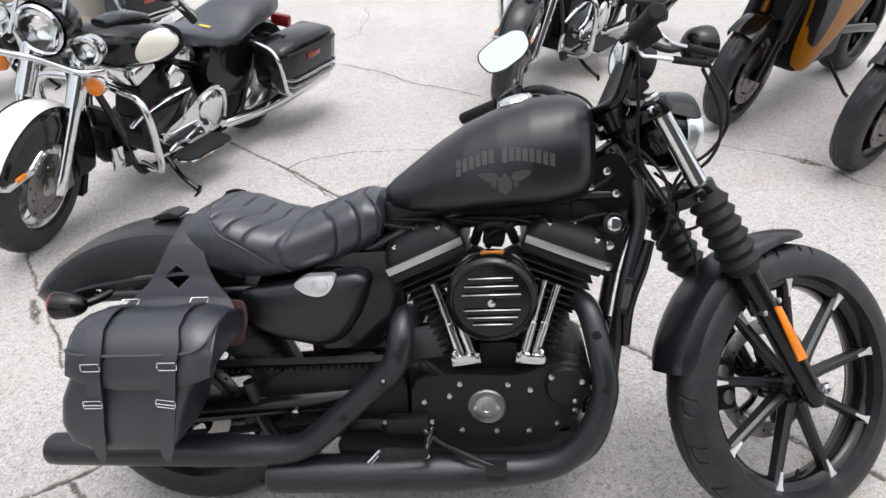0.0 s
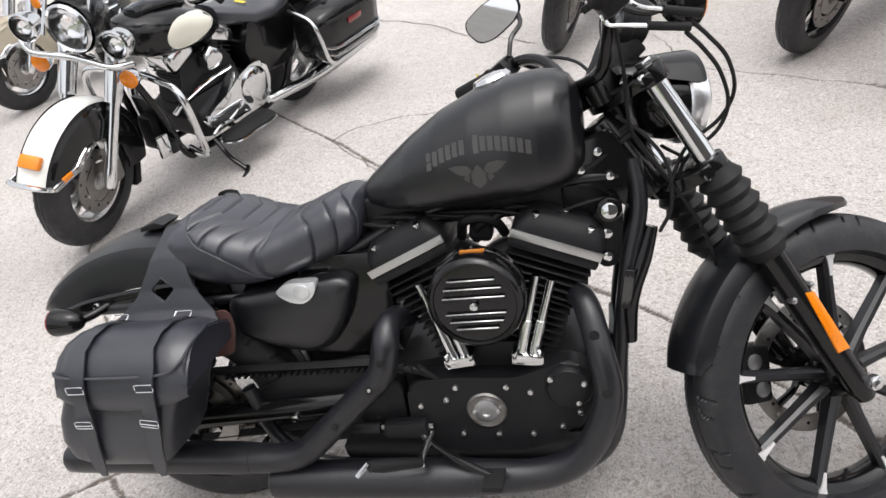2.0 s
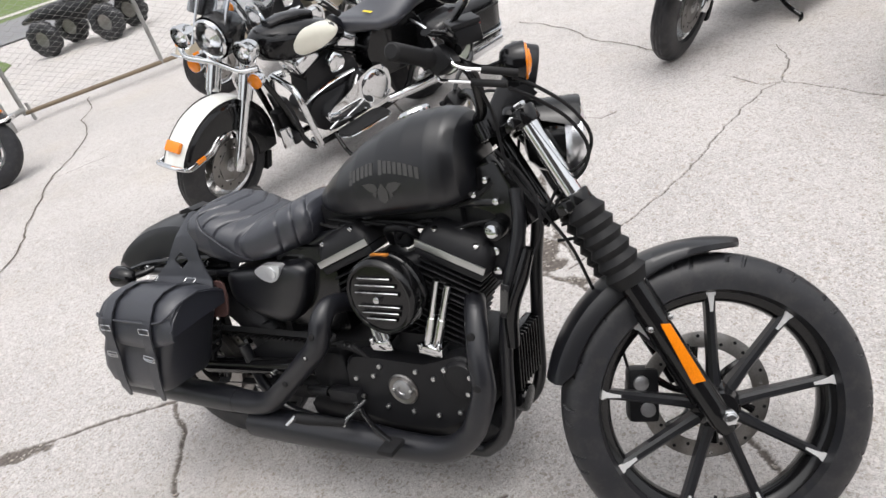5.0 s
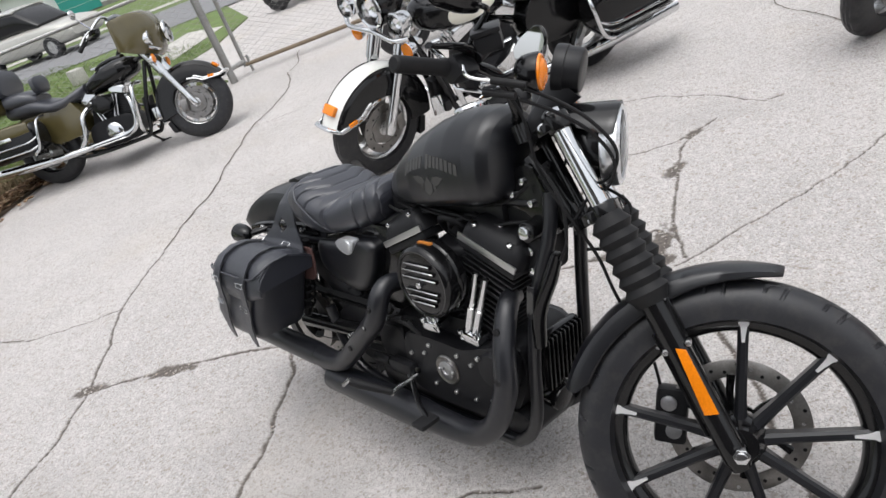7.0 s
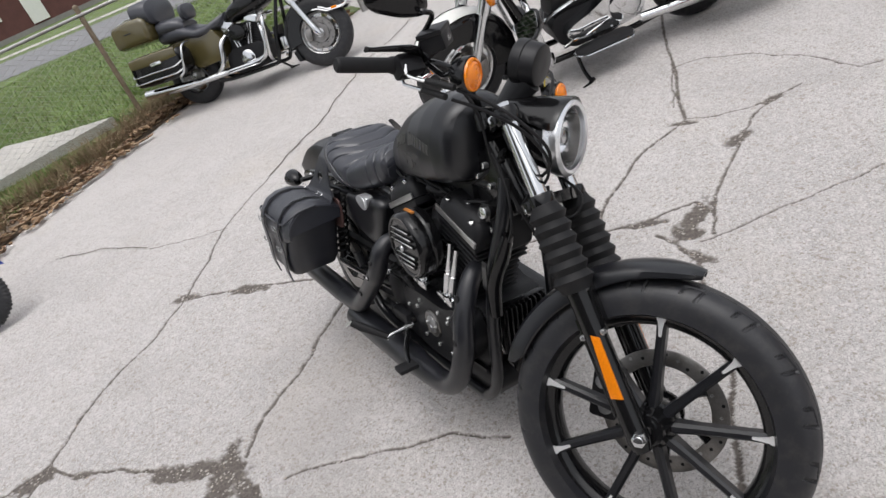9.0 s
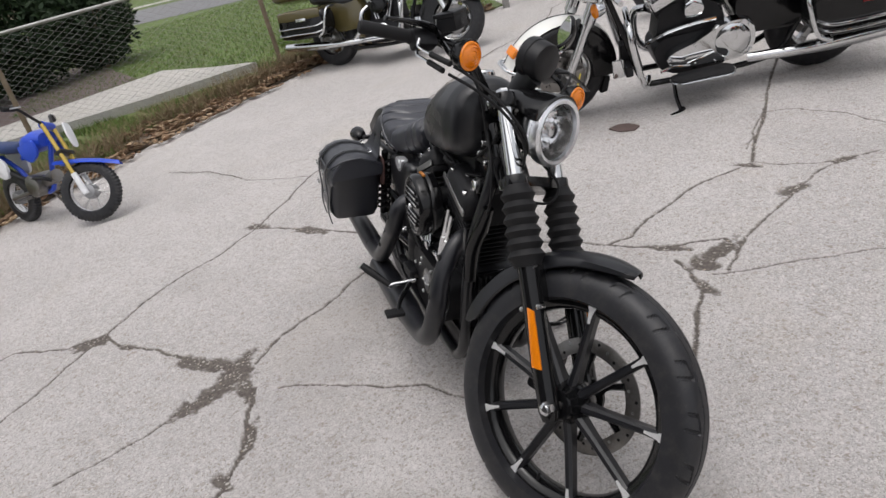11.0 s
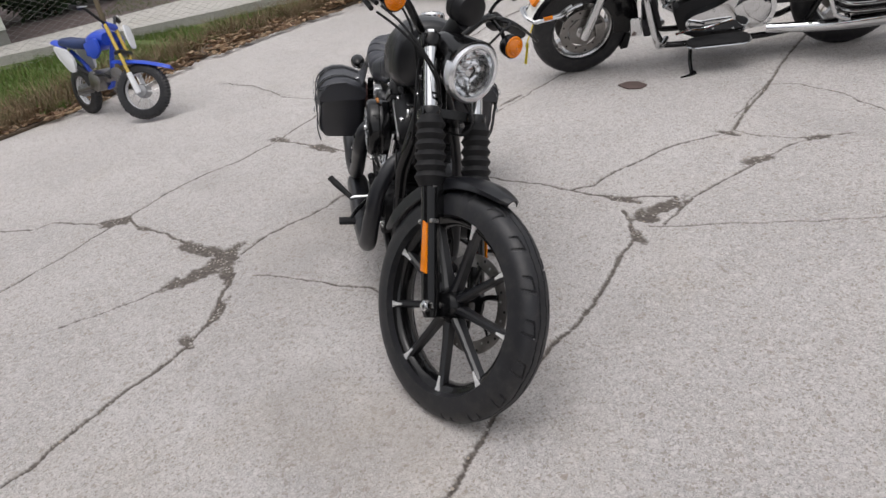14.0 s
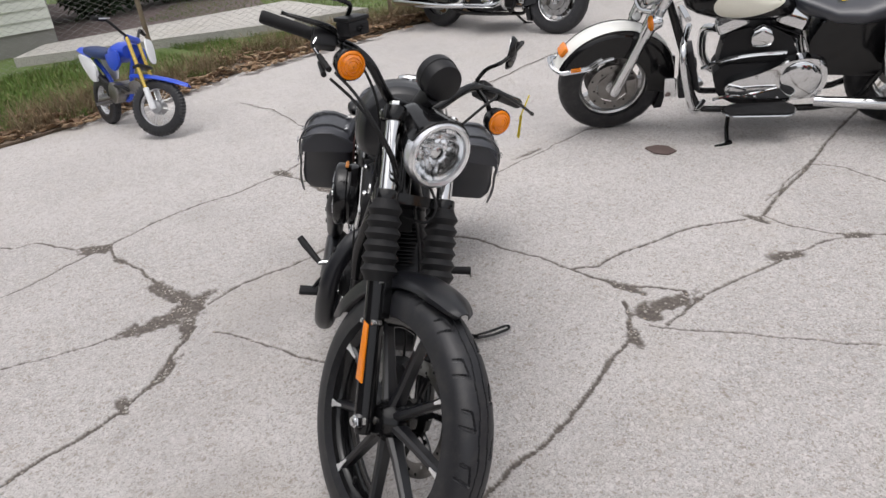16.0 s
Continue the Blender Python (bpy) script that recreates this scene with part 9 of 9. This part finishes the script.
        part("side_plate", b, WHITEPL, B, "white oval side plate")
    b = bmn()
    loft(b, [oval(x, 0, z, w, h, 3, 20) for x, z, w, h in ((-0.16, 0.60, 0.05, 0.02), (-0.10, 0.60, 0.08, 0.035), (0.10, 0.585, 0.09, 0.04), (0.28, 0.585, 0.08, 0.04), (0.38, 0.62, 0.05, 0.03))])
    part("seat", b, pbr("dark_blue_seat_vinyl", (0.012, 0.03, 0.11), 0.5), B, "dark blue seat")
    b = bmn()
    rows = []
    for i in range(7):
        t = i / 6
        rows.append([Vector((-0.05 - 0.26 * t, 0.070 * v * (1 - 0.3 * t), 0.565 + 0.05 * t - 0.02 * v * v)) for v in (-1, -0.5, 0, 0.5, 1)])
    loft(b, [r + [p - Vector((0, 0, 0.006)) for p in r[::-1]] for r in rows])
    part("rear_mudguard", b, BLUEP, B)
    b = bmn()
    cyl(b, (0.34, -0.09, 0.30), (0.34, 0.09, 0.30), 0.085, seg=24, ch=0.012)
    cyl(b, (0.42, 0, 0.32), (0.56, 0, 0.36), 0.048, seg=16)
    part("engine", b, STEEL, B)
    b = bmn()
    tube(b, [(0.54, -0.04, 0.33), (0.48, -0.075, 0.36), (0.25, -0.070, 0.36), (0.05, -0.055, 0.42), (-0.12, -0.050, 0.48)], [0.013, 0.014, 0.016, 0.026, 0.024], 12, 4)
    part("exhaust", b, PLAST, B)
    b = bmn()
    for s in (-1, 1):
        tube(b, [(0.30, s * 0.06, 0.26), (0.0, s * 0.065, 0.20)], 0.016, 8)
    part("swing_arm", b, STEEL, B)
    b = bmn()
    tube(b, [(0.26, 0.08, 0.24), (0.24, 0.16, 0.11), (0.24, 0.20, 0.035)], 0.010, 8)
    part("side_stand", b, STEEL, B)
    for s in (-1, 1):
        b = bmn()
        tube(b, [(0.28, s * 0.08, 0.22), (0.28, s * 0.21, 0.22)], 0.013, 8)
        part("foot_peg", b, STEEL, B)
    return B


pit_bike(parked((-2.42, -1.735), 44.0, 0.97, 8, 0.885))
